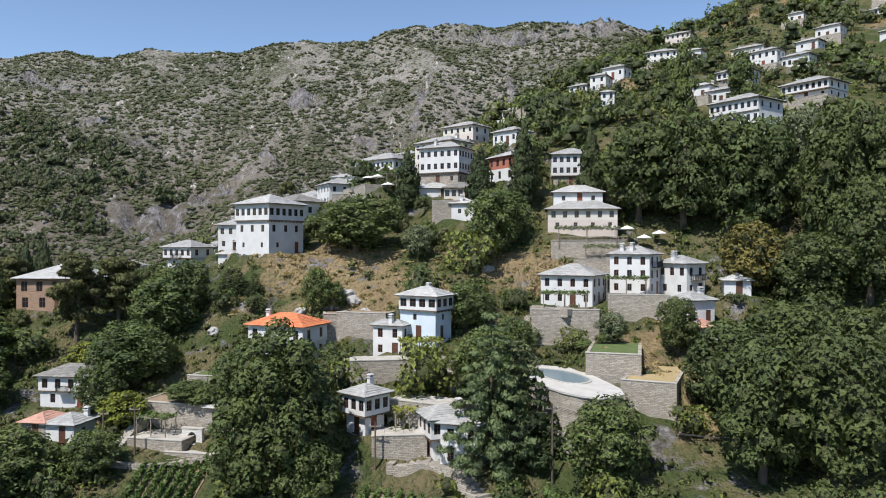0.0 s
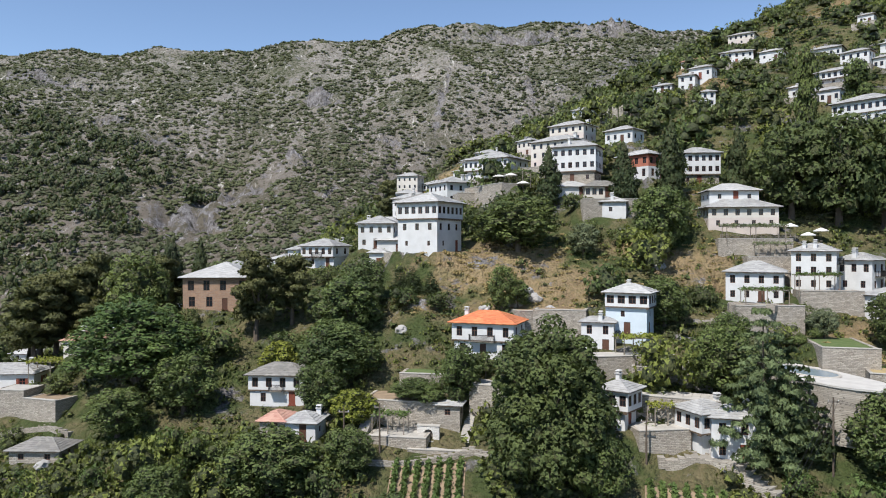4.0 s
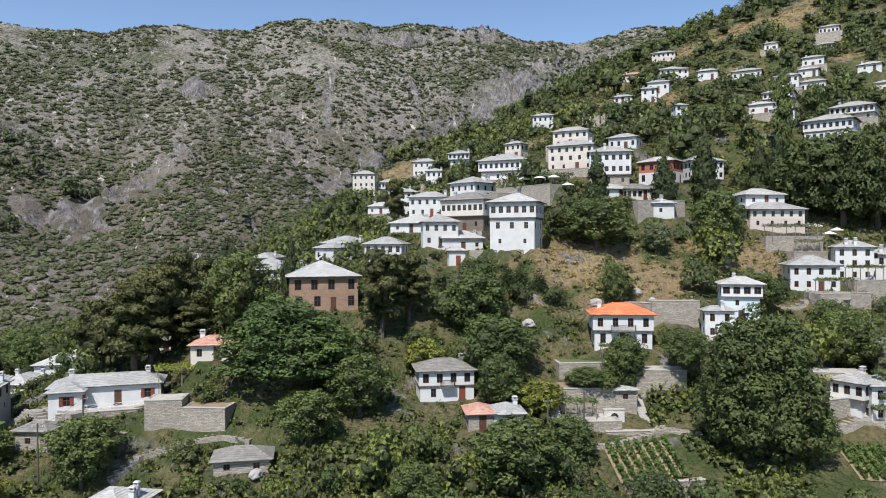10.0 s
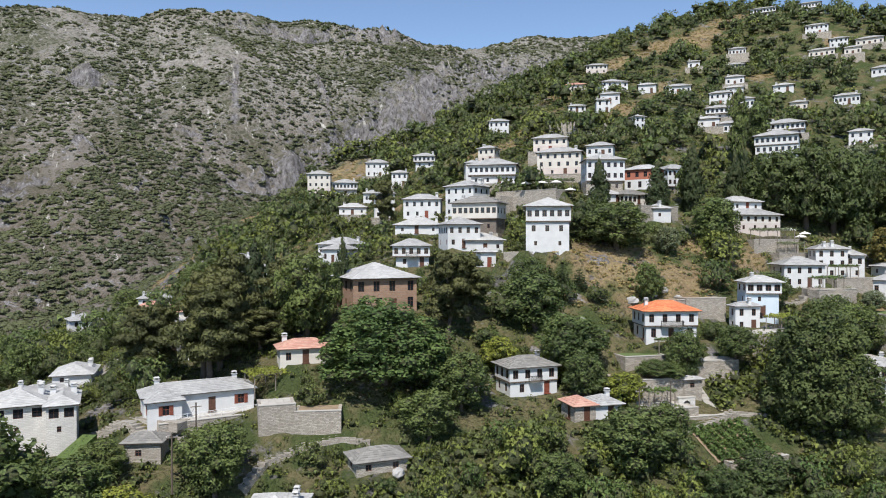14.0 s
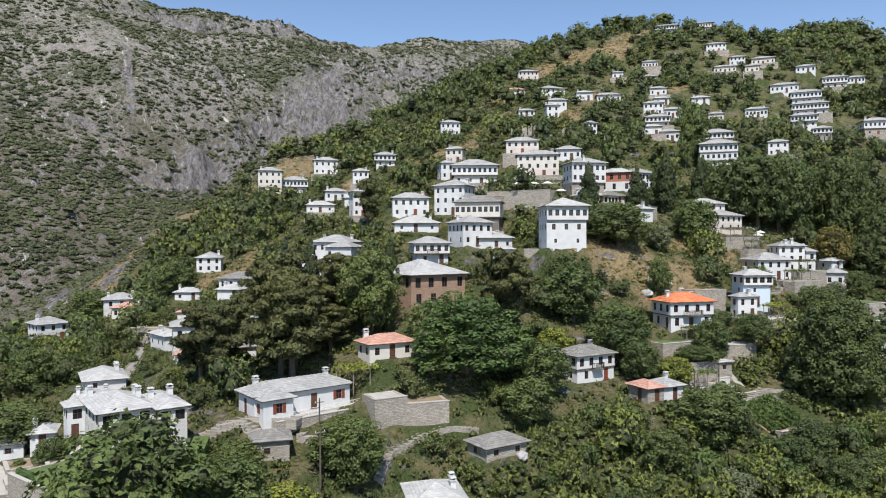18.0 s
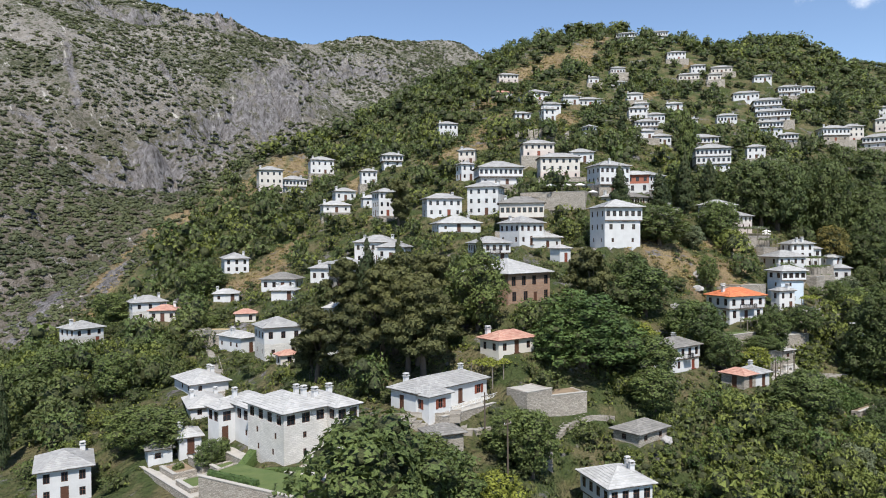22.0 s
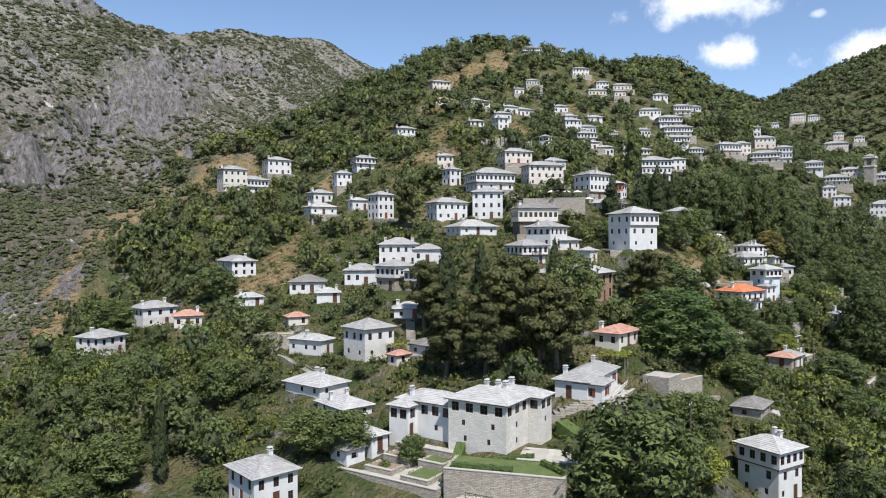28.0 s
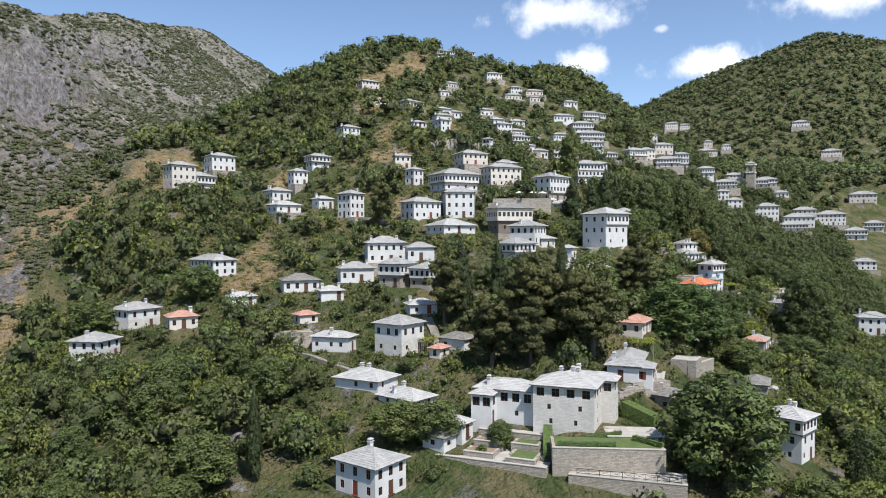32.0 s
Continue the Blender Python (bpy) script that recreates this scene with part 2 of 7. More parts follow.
M = {
    "white": plain("white limewash", (0.64, 0.637, 0.625), (0.54, 0.535, 0.52), 0.45, 0.9, 0.015, 5),
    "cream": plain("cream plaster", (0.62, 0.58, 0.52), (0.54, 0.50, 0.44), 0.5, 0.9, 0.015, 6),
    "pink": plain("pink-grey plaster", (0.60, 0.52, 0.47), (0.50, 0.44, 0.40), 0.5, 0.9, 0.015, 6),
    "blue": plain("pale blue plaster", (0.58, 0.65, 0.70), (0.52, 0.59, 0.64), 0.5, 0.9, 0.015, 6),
    "red": plain("red brick plaster", (0.42, 0.15, 0.09), (0.34, 0.12, 0.08), 0.9, 0.9, 0.02, 8),
    "brick": masonry("brown school stone", (0.40, 0.25, 0.16), (0.30, 0.19, 0.13), (0.34, 0.29, 0.24), 0.6, 0.3),
    "stone": masonry("grey rubble stone", (0.46, 0.415, 0.35), (0.29, 0.255, 0.21), (0.15, 0.13, 0.105), 0.46, 0.2),
    "pale_stone": masonry("pale coursed stone", (0.72, 0.69, 0.64), (0.60, 0.575, 0.53), (0.47, 0.45, 0.41), 0.55, 0.22),
    "dark_stone": masonry("brown rubble stone", (0.24, 0.20, 0.16), (0.17, 0.15, 0.13), (0.13, 0.12, 0.10)),
    "slate": pieces("grey slate", (0.27, 0.265, 0.255), (0.40, 0.392, 0.375)),
    "pale_slate": pieces("pale limed slate", (0.35, 0.343, 0.328), (0.48, 0.47, 0.45)),
    "old_slate": pieces("mossy slate", (0.16, 0.152, 0.138), (0.27, 0.255, 0.23)),
    "tile": pieces("red clay tile", (0.50, 0.14, 0.06), (0.66, 0.24, 0.10)),
    "old_tile": pieces("faded clay tile", (0.42, 0.20, 0.15), (0.52, 0.32, 0.24)),
    "soffit": plain("dark roof timber", (0.13, 0.09, 0.06), (0.09, 0.065, 0.045), 2, 0.8),
    "wood": plain("brown stained wood", (0.12, 0.05, 0.028), (0.075, 0.035, 0.02), 3, 0.6, 0.01, 20),
    "red_wood": plain("red-brown shutter paint", (0.22, 0.055, 0.028), (0.16, 0.045, 0.025), 3, 0.6, 0.01, 20),
    "grey_wood": plain("weathered grey wood", (0.28, 0.24, 0.19), (0.18, 0.155, 0.13), 3, 0.85, 0.01, 20),
    "black": plain("dark iron", (0.03, 0.03, 0.032), (0.05, 0.045, 0.042), 3, 0.5, 0.005, 20, 0.6),
    "white_wood": plain("white window paint", (0.74, 0.74, 0.72), (0.64, 0.64, 0.62), 3, 0.5, 0.004, 20),
    "paving": pieces("pale paving", (0.36, 0.335, 0.295), (0.48, 0.45, 0.40)),
    "lane": pieces("worn lane stone", (0.22, 0.20, 0.17), (0.33, 0.305, 0.265)),
    "concrete": plain("pale concrete", (0.52, 0.50, 0.46), (0.42, 0.40, 0.37), 0.6, 0.9, 0.02, 5),
    "canvas": plain("white canvas", (0.78, 0.76, 0.72), (0.70, 0.68, 0.64), 1.2, 0.8, 0.01, 12),
    "soil": plain("dry soil", (0.30, 0.22, 0.14), (0.20, 0.15, 0.10), 0.7, 0.95, 0.05, 4),
    "gold": plain("dry straw grass", (0.40, 0.30, 0.15), (0.30, 0.24, 0.12), 0.9, 0.95, 0.08, 6),
    "lawn": plain("mown lawn", (0.075, 0.115, 0.03), (0.115, 0.145, 0.045), 0.6, 0.9, 0.03, 9),
    "rock": plain("grey limestone", (0.40, 0.385, 0.365), (0.27, 0.255, 0.235), 0.12, 0.95, 0.5, 0.8),
    "bark": plain("grey-brown bark", (0.13, 0.10, 0.075), (0.08, 0.062, 0.048), 2.5, 0.95, 0.03, 9),
    # dark leaf tone for crown cores; the shade inside is put into the colour
    "crown_shade": foliage("crown interior with painted shade", (0.030, 0.036, 0.018), (0.080, 0.092, 0.040), 0.22, 0.05),
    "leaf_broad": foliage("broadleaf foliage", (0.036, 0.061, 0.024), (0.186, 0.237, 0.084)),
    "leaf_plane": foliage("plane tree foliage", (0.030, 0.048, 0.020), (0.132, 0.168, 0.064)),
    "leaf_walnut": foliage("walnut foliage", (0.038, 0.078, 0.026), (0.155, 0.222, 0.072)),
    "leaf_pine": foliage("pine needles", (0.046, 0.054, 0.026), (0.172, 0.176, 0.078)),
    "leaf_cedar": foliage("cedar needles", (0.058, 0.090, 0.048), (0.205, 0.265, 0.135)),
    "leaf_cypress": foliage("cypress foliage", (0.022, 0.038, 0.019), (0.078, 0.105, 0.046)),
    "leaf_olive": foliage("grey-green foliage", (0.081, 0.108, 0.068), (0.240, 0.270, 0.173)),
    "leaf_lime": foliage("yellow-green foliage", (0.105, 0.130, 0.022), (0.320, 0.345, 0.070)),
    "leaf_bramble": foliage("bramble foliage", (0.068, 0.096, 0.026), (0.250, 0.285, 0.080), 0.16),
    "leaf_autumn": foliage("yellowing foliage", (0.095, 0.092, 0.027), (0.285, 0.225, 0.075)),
    # scrub tone shifted towards blue in place of distance haze
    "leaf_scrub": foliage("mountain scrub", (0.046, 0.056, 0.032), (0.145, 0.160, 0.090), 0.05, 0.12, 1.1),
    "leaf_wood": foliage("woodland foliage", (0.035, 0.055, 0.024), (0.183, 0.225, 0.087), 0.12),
    "straw": foliage("dry straw", (0.20, 0.15, 0.07), (0.42, 0.33, 0.17), 0.3, 0.2),
}
# opaque panes; their near-black colour stands in for the unlit rooms behind
m, nt, b = material("opaque dark window pane")
b.inputs["Base Color"].default_value, b.inputs["Roughness"].default_value = (0.018, 0.021, 0.025, 1), 0.06
M["glass"] = m
m, nt, b = material("pool water")
b.inputs["Base Color"].default_value, b.inputs["Roughness"].default_value = (0.20, 0.26, 0.30, 1), 0.12
bump(nt, b, noise_node(nt, 3.0), 0.2, 0.02)
M["water"] = m


def ground_material():
    """Undergrowth, mountain scrub, straw grass and bare rock, shared out by the cover attribute."""
    m, nt, b = material("hillside ground")
    at = nt.nodes.new("ShaderNodeAttribute")
    at.attribute_name = "cover"
    sep = nt.nodes.new("ShaderNodeSeparateColor")
    nt.links.new(at.outputs["Color"], sep.inputs[0])
    big, mid, fine = noise_node(nt, 0.02, 6), noise_node(nt, 0.16, 6), noise_node(nt, 1.3, 5)
    green = blend(nt, spread(nt, mid, 0.42, 0.58), (0.085, 0.108, 0.040), (0.205, 0.172, 0.092))
    green = blend(nt, spread(nt, fine, 0.35, 0.7, 0, 0.6), green, (0.055, 0.078, 0.022))
    # soil mixed bluer, so distance haze is part of its colour
    hill = blend(nt, spread(nt, mid, 0.38, 0.62), (0.220, 0.198, 0.168), (0.330, 0.304, 0.270))
    hill = blend(nt, spread(nt, big, 0.44, 0.60, 0, 0.7), hill, (0.125, 0.125, 0.078))
    tc = nt.nodes.new("ShaderNodeTexCoord")
    # cushions of low scrub, thick where the slope is greener
    thick = spread(nt, big, 0.35, 0.65, -0.12, 0.16)
    for scale, edge, tone in ((0.24, 0.36, (0.078, 0.086, 0.046)), (0.55, 0.33, (0.060, 0.068, 0.036))):
        spots, near = nt.nodes.new("ShaderNodeTexVoronoi"), nt.nodes.new("ShaderNodeMath")
        spots.inputs["Scale"].default_value = scale
        nt.links.new(tc.outputs["Object"], spots.inputs["Vector"])
        near.operation = "SUBTRACT"
        nt.links.new(spots.outputs["Distance"], near.inputs[0])
        nt.links.new(thick, near.inputs[1])
        hill = blend(nt, spread(nt, near.outputs[0], edge + 0.06, edge - 0.06, 0, 0.85), hill, tone)
    # browner and darker low in the gorge
    place, low = nt.nodes.new("ShaderNodeNewGeometry"), nt.nodes.new("ShaderNodeSeparateXYZ")
    nt.links.new(place.outputs["Position"], low.inputs[0])
    hill = blend(nt, spread(nt, low.outputs[2], 205, 80, 0, 0.6), hill, (0.150, 0.122, 0.096))
    # pale scree runs down the slope
    mp = nt.nodes.new("ShaderNodeMapping")
    mp.inputs["Rotation"].default_value = (0, 0, radians(14))
    mp.inputs["Scale"].default_value = (0.17, 0.045, 0.045)
    nt.links.new(tc.outputs["Object"], mp.inputs[0])
    run = nt.nodes.new("ShaderNodeTexNoise")
    run.inputs["Scale"].default_value, run.inputs["Detail"].default_value, run.inputs["Roughness"].default_value = 1.0, 8, 0.72
    nt.links.new(mp.outputs[0], run.inputs["Vector"])
    hill = blend(nt, spread(nt, run.outputs[0], 0.60, 0.645), hill, (0.52, 0.49, 0.44))
    bare = noise_node(nt, 0.13, 7, rough=0.72)
    hill = blend(nt, spread(nt, bare, 0.575, 0.62), hill, (0.42, 0.395, 0.365))
    gold = blend(nt, spread(nt, mid, 0.35, 0.65), (0.400, 0.300, 0.165), (0.280, 0.200, 0.120))
    gold = blend(nt, spread(nt, fine, 0.4, 0.7, 0, 0.6), gold, (0.180, 0.160, 0.070))
    rock = blend(nt, spread(nt, mid, 0.35, 0.65), (0.165, 0.152, 0.148), (0.300, 0.285, 0.285))
    rock = blend(nt, spread(nt, fine, 0.45, 0.7, 0, 0.6), rock, (0.170, 0.155, 0.140))
    tc = nt.nodes.new("ShaderNodeTexCoord")
    mp = nt.nodes.new("ShaderNodeMapping")
    mp.inputs["Scale"].default_value = (0.42, 0.42, 0.15)
    nt.links.new(tc.outputs["Object"], mp.inputs[0])
    crack = nt.nodes.new("ShaderNodeTexNoise")
    crack.inputs["Scale"].default_value, crack.inputs["Detail"].default_value, crack.inputs["Roughness"].default_value = 1.0, 8, 0.7
    nt.links.new(mp.outputs[0], crack.inputs["Vector"])
    rock = blend(nt, spread(nt, crack.outputs[0], 0.50, 0.40, 0, 0.9), rock, (0.085, 0.078, 0.070))
    rock = blend(nt, spread(nt, crack.outputs[0], 0.56, 0.66, 0, 0.8), rock, (0.43, 0.41, 0.405))
    col = blend(nt, sep.outputs[0], green, hill)
    edge = nt.nodes.new("ShaderNodeMath")
    edge.operation = "MULTIPLY_ADD"
    nt.links.new(spread(nt, mid, 0.3, 0.7, -0.35, 0.35), edge.inputs[0])
    edge.inputs[1].default_value = 1.0
    nt.links.new(sep.outputs[1], edge.inputs[2])
    col = blend(nt, spread(nt, edge.outputs[0], 0.3, 0.7), col, gold)
    edge = nt.nodes.new("ShaderNodeMath")
    edge.operation = "MULTIPLY_ADD"
    nt.links.new(spread(nt, bare, 0.35, 0.65, -0.75, 0.75), edge.inputs[0])
    edge.inputs[1].default_value = 1.0
    nt.links.new(sep.outputs[2], edge.inputs[2])
    col = blend(nt, spread(nt, edge.outputs[0], 0.35, 0.65), col, rock)
    nt.links.new(col, b.inputs["Base Color"])
    b.inputs["Roughness"].default_value = 0.95
    b.inputs["Specular IOR Level"].default_value = 0.15
    both = nt.nodes.new("ShaderNodeMath")
    nt.links.new(noise_node(nt, 0.3, 8, rough=0.65), both.inputs[0])
    nt.links.new(fine, both.inputs[1])
    bump(nt, b, both.outputs[0], 1.0, 2.2)
    return m


M["ground"] = ground_material()


# parts and things ------------------------------------------------------------
def mesh_of(name, verts, faces, mats, index=None):
    me = bpy.data.meshes.new(name)
    me.from_pydata(verts, [], faces)
    for k in mats:
        me.materials.append(M[k])
    if index is not None:
        me.polygons.foreach_set("material_index", np.asarray(index, dtype=np.int32))
    return me


def put(name, me, parent=None, at=None, label=""):
    ob = new(name, me)
    if parent is not None:
        ob.parent = parent
    if at is not None:
        ob.matrix_local = at
    if label:
        ob["label"] = label
    return ob


class Shape:
    """Collects boxes, prisms and quads into one mesh."""

    def __init__(self):
        self.v, self.f, self.m = [], [], []

    def face(self, pts, mat=0):
        n = len(self.v)
        self.v += [tuple(p) for p in pts]
        self.f.append(tuple(range(n, n + len(pts))))
        self.m.append(mat)

    def box(self, x0, x1, y0, y1, z0, z1, mat=0, taper=0.0):
        n, t = len(self.v), taper
        self.v += [(x0, y0, z0), (x1, y0, z0), (x1, y1, z0), (x0, y1, z0), (x0 + t, y0 + t, z1), (x1 - t, y0 + t, z1), (x1 - t, y1 - t, z1), (x0 + t, y1 - t, z1)]
        for q in ((3, 2, 1, 0), (4, 5, 6, 7), (0, 1, 5, 4), (1, 2, 6, 5), (2, 3, 7, 6), (3, 0, 4, 7)):
            self.f.append(tuple(n + i for i in q))
            self.m.append(mat)

    def prism(self, pts, z0, z1, mat=0):
        """An upright prism on an outline that runs counter-clockwise; z0 and z1 are heights or lists."""
        k, n = len(pts), len(self.v)
        za = z0 if isinstance(z0, (list, tuple)) else [z0] * k
        zb = z1 if isinstance(z1, (list, tuple)) else [z1] * k
        self.v += [(p[0], p[1], z) for p, z in zip(pts, za)] + [(p[0], p[1], z) for p, z in zip(pts, zb)]
        self.f += [tuple(range(n + k - 1, n - 1, -1)), tuple(range(n + k, n + 2 * k))]
        self.m += [mat, mat]
        for i in range(k):
            j = (i + 1) % k
            self.f.append((n + i, n + j, n + k + j, n + k + i))
            self.m.append(mat)

    def tube(self, p, q, r0, r1, sides=7, mat=0):
        p, q = Vector(p), Vector(q)
        w = (q - p).normalized()
        u = w.orthogonal().normalized()
        t = w.cross(u)
        n = len(self.v)
        for c, r in ((p, r0), (q, r1)):
            for i in range(sides):
                a = 2 * math.pi * i / sides
                self.v.append(tuple(c + u * (r * math.cos(a)) + t * (r * math.sin(a))))
        for i in range(sides):
            j = (i + 1) % sides
            self.f.append((n + i, n + j, n + sides + j, n + sides + i))
            self.m.append(mat)
        self.f += [tuple(range(n + sides - 1, n - 1, -1)), tuple(range(n + sides, n + 2 * sides))]
        self.m += [mat, mat]

    def mesh(self, name, *mats):
        return mesh_of(name, self.v, self.f, mats, self.m)


# the lie of the land ---------------------------------------------------------
LX, LY, STEP = -240.0, -20.0, 60.0
LATTICE = [
    [7, 10, 10, 9, 9, 8, 4],
    [2, 8, 17, 18, 22, 23, 35],
    [-2, 5, 32, 37, 34, 39, 70],
    [-3, 8, 40, 62, 55, 69, 101],
    [3, 18, 40, 84, 93, 93, 104],
    [12, 27, 43, 83, 120, 135, 132],
    [22, 38, 60, 92, 120, 151, 169],
    [34, 49, 72, 114, 141, 168, 201],
    [46, 65, 91, 131, 169, 194, 214],
    [57, 80, 104, 139, 181, 204, 219],
]
LAND = np.array(LATTICE, dtype=float)


def ease(a, b, v):
    v = np.clip((v - a) / (b - a), 0, 1)
    return v * v * (3 - 2 * v)


def spline(u):
    u = np.abs(u)
    return np.where(u < 1, 2 / 3 - u * u + u ** 3 / 2, np.where(u < 2, (2 - u) ** 3 / 6, 0))


def village_hill(x, y):
    nx, ny = LAND.shape
    bx = spline((np.clip(x, -240, 300)[..., None] - (LX + STEP * np.arange(nx))) / STEP)
    by = spline((np.clip(y, -20, 340)[..., None] - (LY + STEP * np.arange(ny))) / STEP)
    bx, by = bx / bx.sum(-1, keepdims=True), by / by.sum(-1, keepdims=True)
    return np.einsum("...i,ij,...j->...", bx, LAND, by)


def far_land(x, y):
    """The gorge, the bare mountain behind it and the wooded hill to the east."""
    yg = 340 + .22 * (x + 100) + 40 * ease(200, 600, x)
    zg = 14 + np.clip(x + 170, 0, 900) * .19
    ridge = np.interp(x, [-1600, -900, -506, -377, -248, -119, 10, 75, 172, 236, 288, 450, 600, 800, 1100, 1600], [150, 250, 274, 279, 281, 294, 309, 311, 309, 302, 306, 348, 368, 346, 240, 150])
    yr = 785 + .1 * np.clip(x - 250, 0, 1000)
    s = (y - yg) / (yr - yg)
    mountain = np.where(s <= 1, zg + (ridge - zg) * np.clip(s, 0, 1) ** 1.12, ridge - np.clip(y - yr, 0, 3000) * .12)
    he = np.interp(y, [-700, -250, -80, 0, 100, 170, 222, 255, 320, 373, 450, 700], [120, 225, 290, 313, 285, 258, 232, 247, 270, 286, 286, 220])
    k = np.clip((x - 460) / 290, 0, 1)
    e = 95 + .14 * np.clip(x - 230, 0, 230) - .12 * np.clip(60 - y, 0, 250)
    e = e + 85 * np.exp(-((x - 290) / 100) ** 2 - ((y - 228) / 72) ** 2)
    e = e + (he - e) * k ** .9 - .12 * np.clip(x - 760, 0, 4000)
    low = np.where(x < -200, 12.0, 12 + (x + 200) * .1) * ease(-400, 0, y)
    base = np.where(x > 230, np.maximum(e, 0), low)
    return np.where(s > 0, np.maximum(mountain, np.where(x > 230, e * ease(150, 330, x) * (1 - ease(300, 700, y)), 0)), base)


def open_land(x, y):
    x, y = np.asarray(x, dtype=float), np.asarray(y, dtype=float)
    w = ease(-250, -190, x) * (1 - ease(240, 310, x)) * ease(-60, 0, y) * (1 - ease(325, 375, y))
    return village_hill(x, y) * w + far_land(x, y) * (1 - w)


# spots where the slope breaks away into the gorge: x, y, z, reach
BREAKS = [(-63.6, 323.6, 67, 20), (-85.6, 292.6, 54, 18), (-99.3, 296.1, 45.5, 18), (-114.5, 290.9, 28, 22), (-98.5, 330.6, 42, 24), (-140, 300, 18, 34), (-70, 350, 50, 26),
          (-40, 362, 58, 24), (0, 400, 66, 34), (24, 510, 97, 46), (100, 533, 128, 44), (124, 546, 145, 40), (-56, 405, 62, 30)]
ANCHORS = []    # what pulls the open land to heights fitted to the camera's view: x, y, lift, reach


def anchor(x, y, z, reach):
    ANCHORS.append((x, y, z - float(open_land(x, y)), reach))


def bare_land(x, y):
    """The open land, drawn to the breaks of the slope and to the house plots."""
    x, y = np.asarray(x, dtype=float), np.asarray(y, dtype=float)
    lift, tot = np.zeros_like(x), np.full_like(x, .12)
    for ax, ay, az, reach in ANCHORS:
        near = (np.abs(x - ax) < reach * 2.4) & (np.abs(y - ay) < reach * 2.4)
        if near.any():
            w = np.where(near, np.exp(-((x - ax) ** 2 + (y - ay) ** 2) / reach ** 2), 0)
            lift, tot = lift + w * az, tot + w
    return open_land(x, y) + lift / tot


for q in BREAKS:
    anchor(*q)
# garden plots below the white house, the fountain court and the vineyard under it
for q in ((-34, 85, 29.6, 7), (-36, 100.5, 37.6, 6), (-35, 93.5, 33.2, 5), (-36, 89.4, 32.0, 4), (16, 89, 41.5, 8), (24, 96, 44.5, 7), (27.5, 90, 42.6, 8)):
    anchor(*q)


PADS = []    # level plots: x, y, z, half width, half depth, cos, sin, skirt


def pad(x, y, z, w, d, yaw, skirt=4.0):
    PADS.append((x, y, z, w / 2, d / 2, math.cos(radians(yaw)), math.sin(radians(yaw)), skirt))


def off_pad(p, x, y):
    """How far a place lies outside a level plot."""
    u = (x - p[0]) * p[5] + (y - p[1]) * p[6]
    v = -(x - p[0]) * p[6] + (y - p[1]) * p[5]
    return np.hypot(np.maximum(np.abs(u) - p[3], 0), np.maximum(np.abs(v) - p[4], 0))


def land(x, y):
    x, y = np.asarray(x, dtype=float), np.asarray(y, dtype=float)
    z = bare_land(x, y)
    top, tot = np.zeros_like(z), np.zeros_like(z)
    for p in PADS:
        near = (np.abs(x - p[0]) < 40) & (np.abs(y - p[1]) < 40)
        if not near.any():
            continue
        w = np.where(near, 1 - ease(0.8, 0.8 + p[7], off_pad(p, x, y)), 0)
        w = w ** 2
        top, tot = top + w * p[2], tot + w
    share = np.minimum(tot, 1)
    return z * (1 - share) + np.where(tot > 0, top / np.maximum(tot, 1e-9), 0) * share


TERRACES = []


GRID = {}


def lay(x, y, key="z"):
    """Height of the finished ground sheet (or one of its covers) at any places."""
    gx, gy, g = GRID["x"], GRID["y"], GRID[key]
    x, y = np.asarray(x, dtype=float), np.asarray(y, dtype=float)
    i = np.clip(np.searchsorted(gx, x) - 1, 0, len(gx) - 2)
    j = np.clip(np.searchsorted(gy, y) - 1, 0, len(gy) - 2)
    u = np.clip((x - gx[i]) / (gx[i + 1] - gx[i]), 0, 1)
    v = np.clip((y - gy[j]) / (gy[j + 1] - gy[j]), 0, 1)
    return (g[j, i] * (1 - u) + g[j, i + 1] * u) * (1 - v) + (g[j + 1, i] * (1 - u) + g[j + 1, i + 1] * u) * v


def at_land(x, y):
    for x0, y0, z0, hw, hd, c, s in TERRACES:
        u, v = (x - x0) * c + (y - y0) * s, -(x - x0) * s + (y - y0) * c
        if abs(u) < hw and abs(v) < hd:
            return z0
    return float(lay(x, y))


# houses ----------------------------------------------------------------------
KEPT = {}


def plate(xs, zs, solid, y0, y1):
    """One connected lattice of bars in an upright plane."""
    s, nx, nz = Shape(), len(xs), len(zs)
    s.v = [(x, y, z) for y in (y0, y1) for z in zs for x in xs]
    at = lambda i, j, k: k * nx * nz + j * nx + i
    full = lambda i, j: 0 <= i < nx - 1 and 0 <= j < nz - 1 and solid(i, j)
    for i in range(nx - 1):
        for j in range(nz - 1):
            if not full(i, j):
                continue
            s.f.append((at(i, j, 0), at(i + 1, j, 0), at(i + 1, j + 1, 0), at(i, j + 1, 0)))
            s.f.append((at(i, j + 1, 1), at(i + 1, j + 1, 1), at(i + 1, j, 1), at(i, j, 1)))
            for di, dj, p, q in ((0, -1, (i + 1, j), (i, j)), (1, 0, (i + 1, j + 1), (i + 1, j)), (0, 1, (i, j + 1), (i + 1, j + 1)), (-1, 0, (i, j), (i, j + 1))):
                if not full(i + di, j + dj):
                    s.f.append((at(*p, 0), at(*q, 0), at(*q, 1), at(*p, 1)))
    s.m = [0] * len(s.f)
    return s


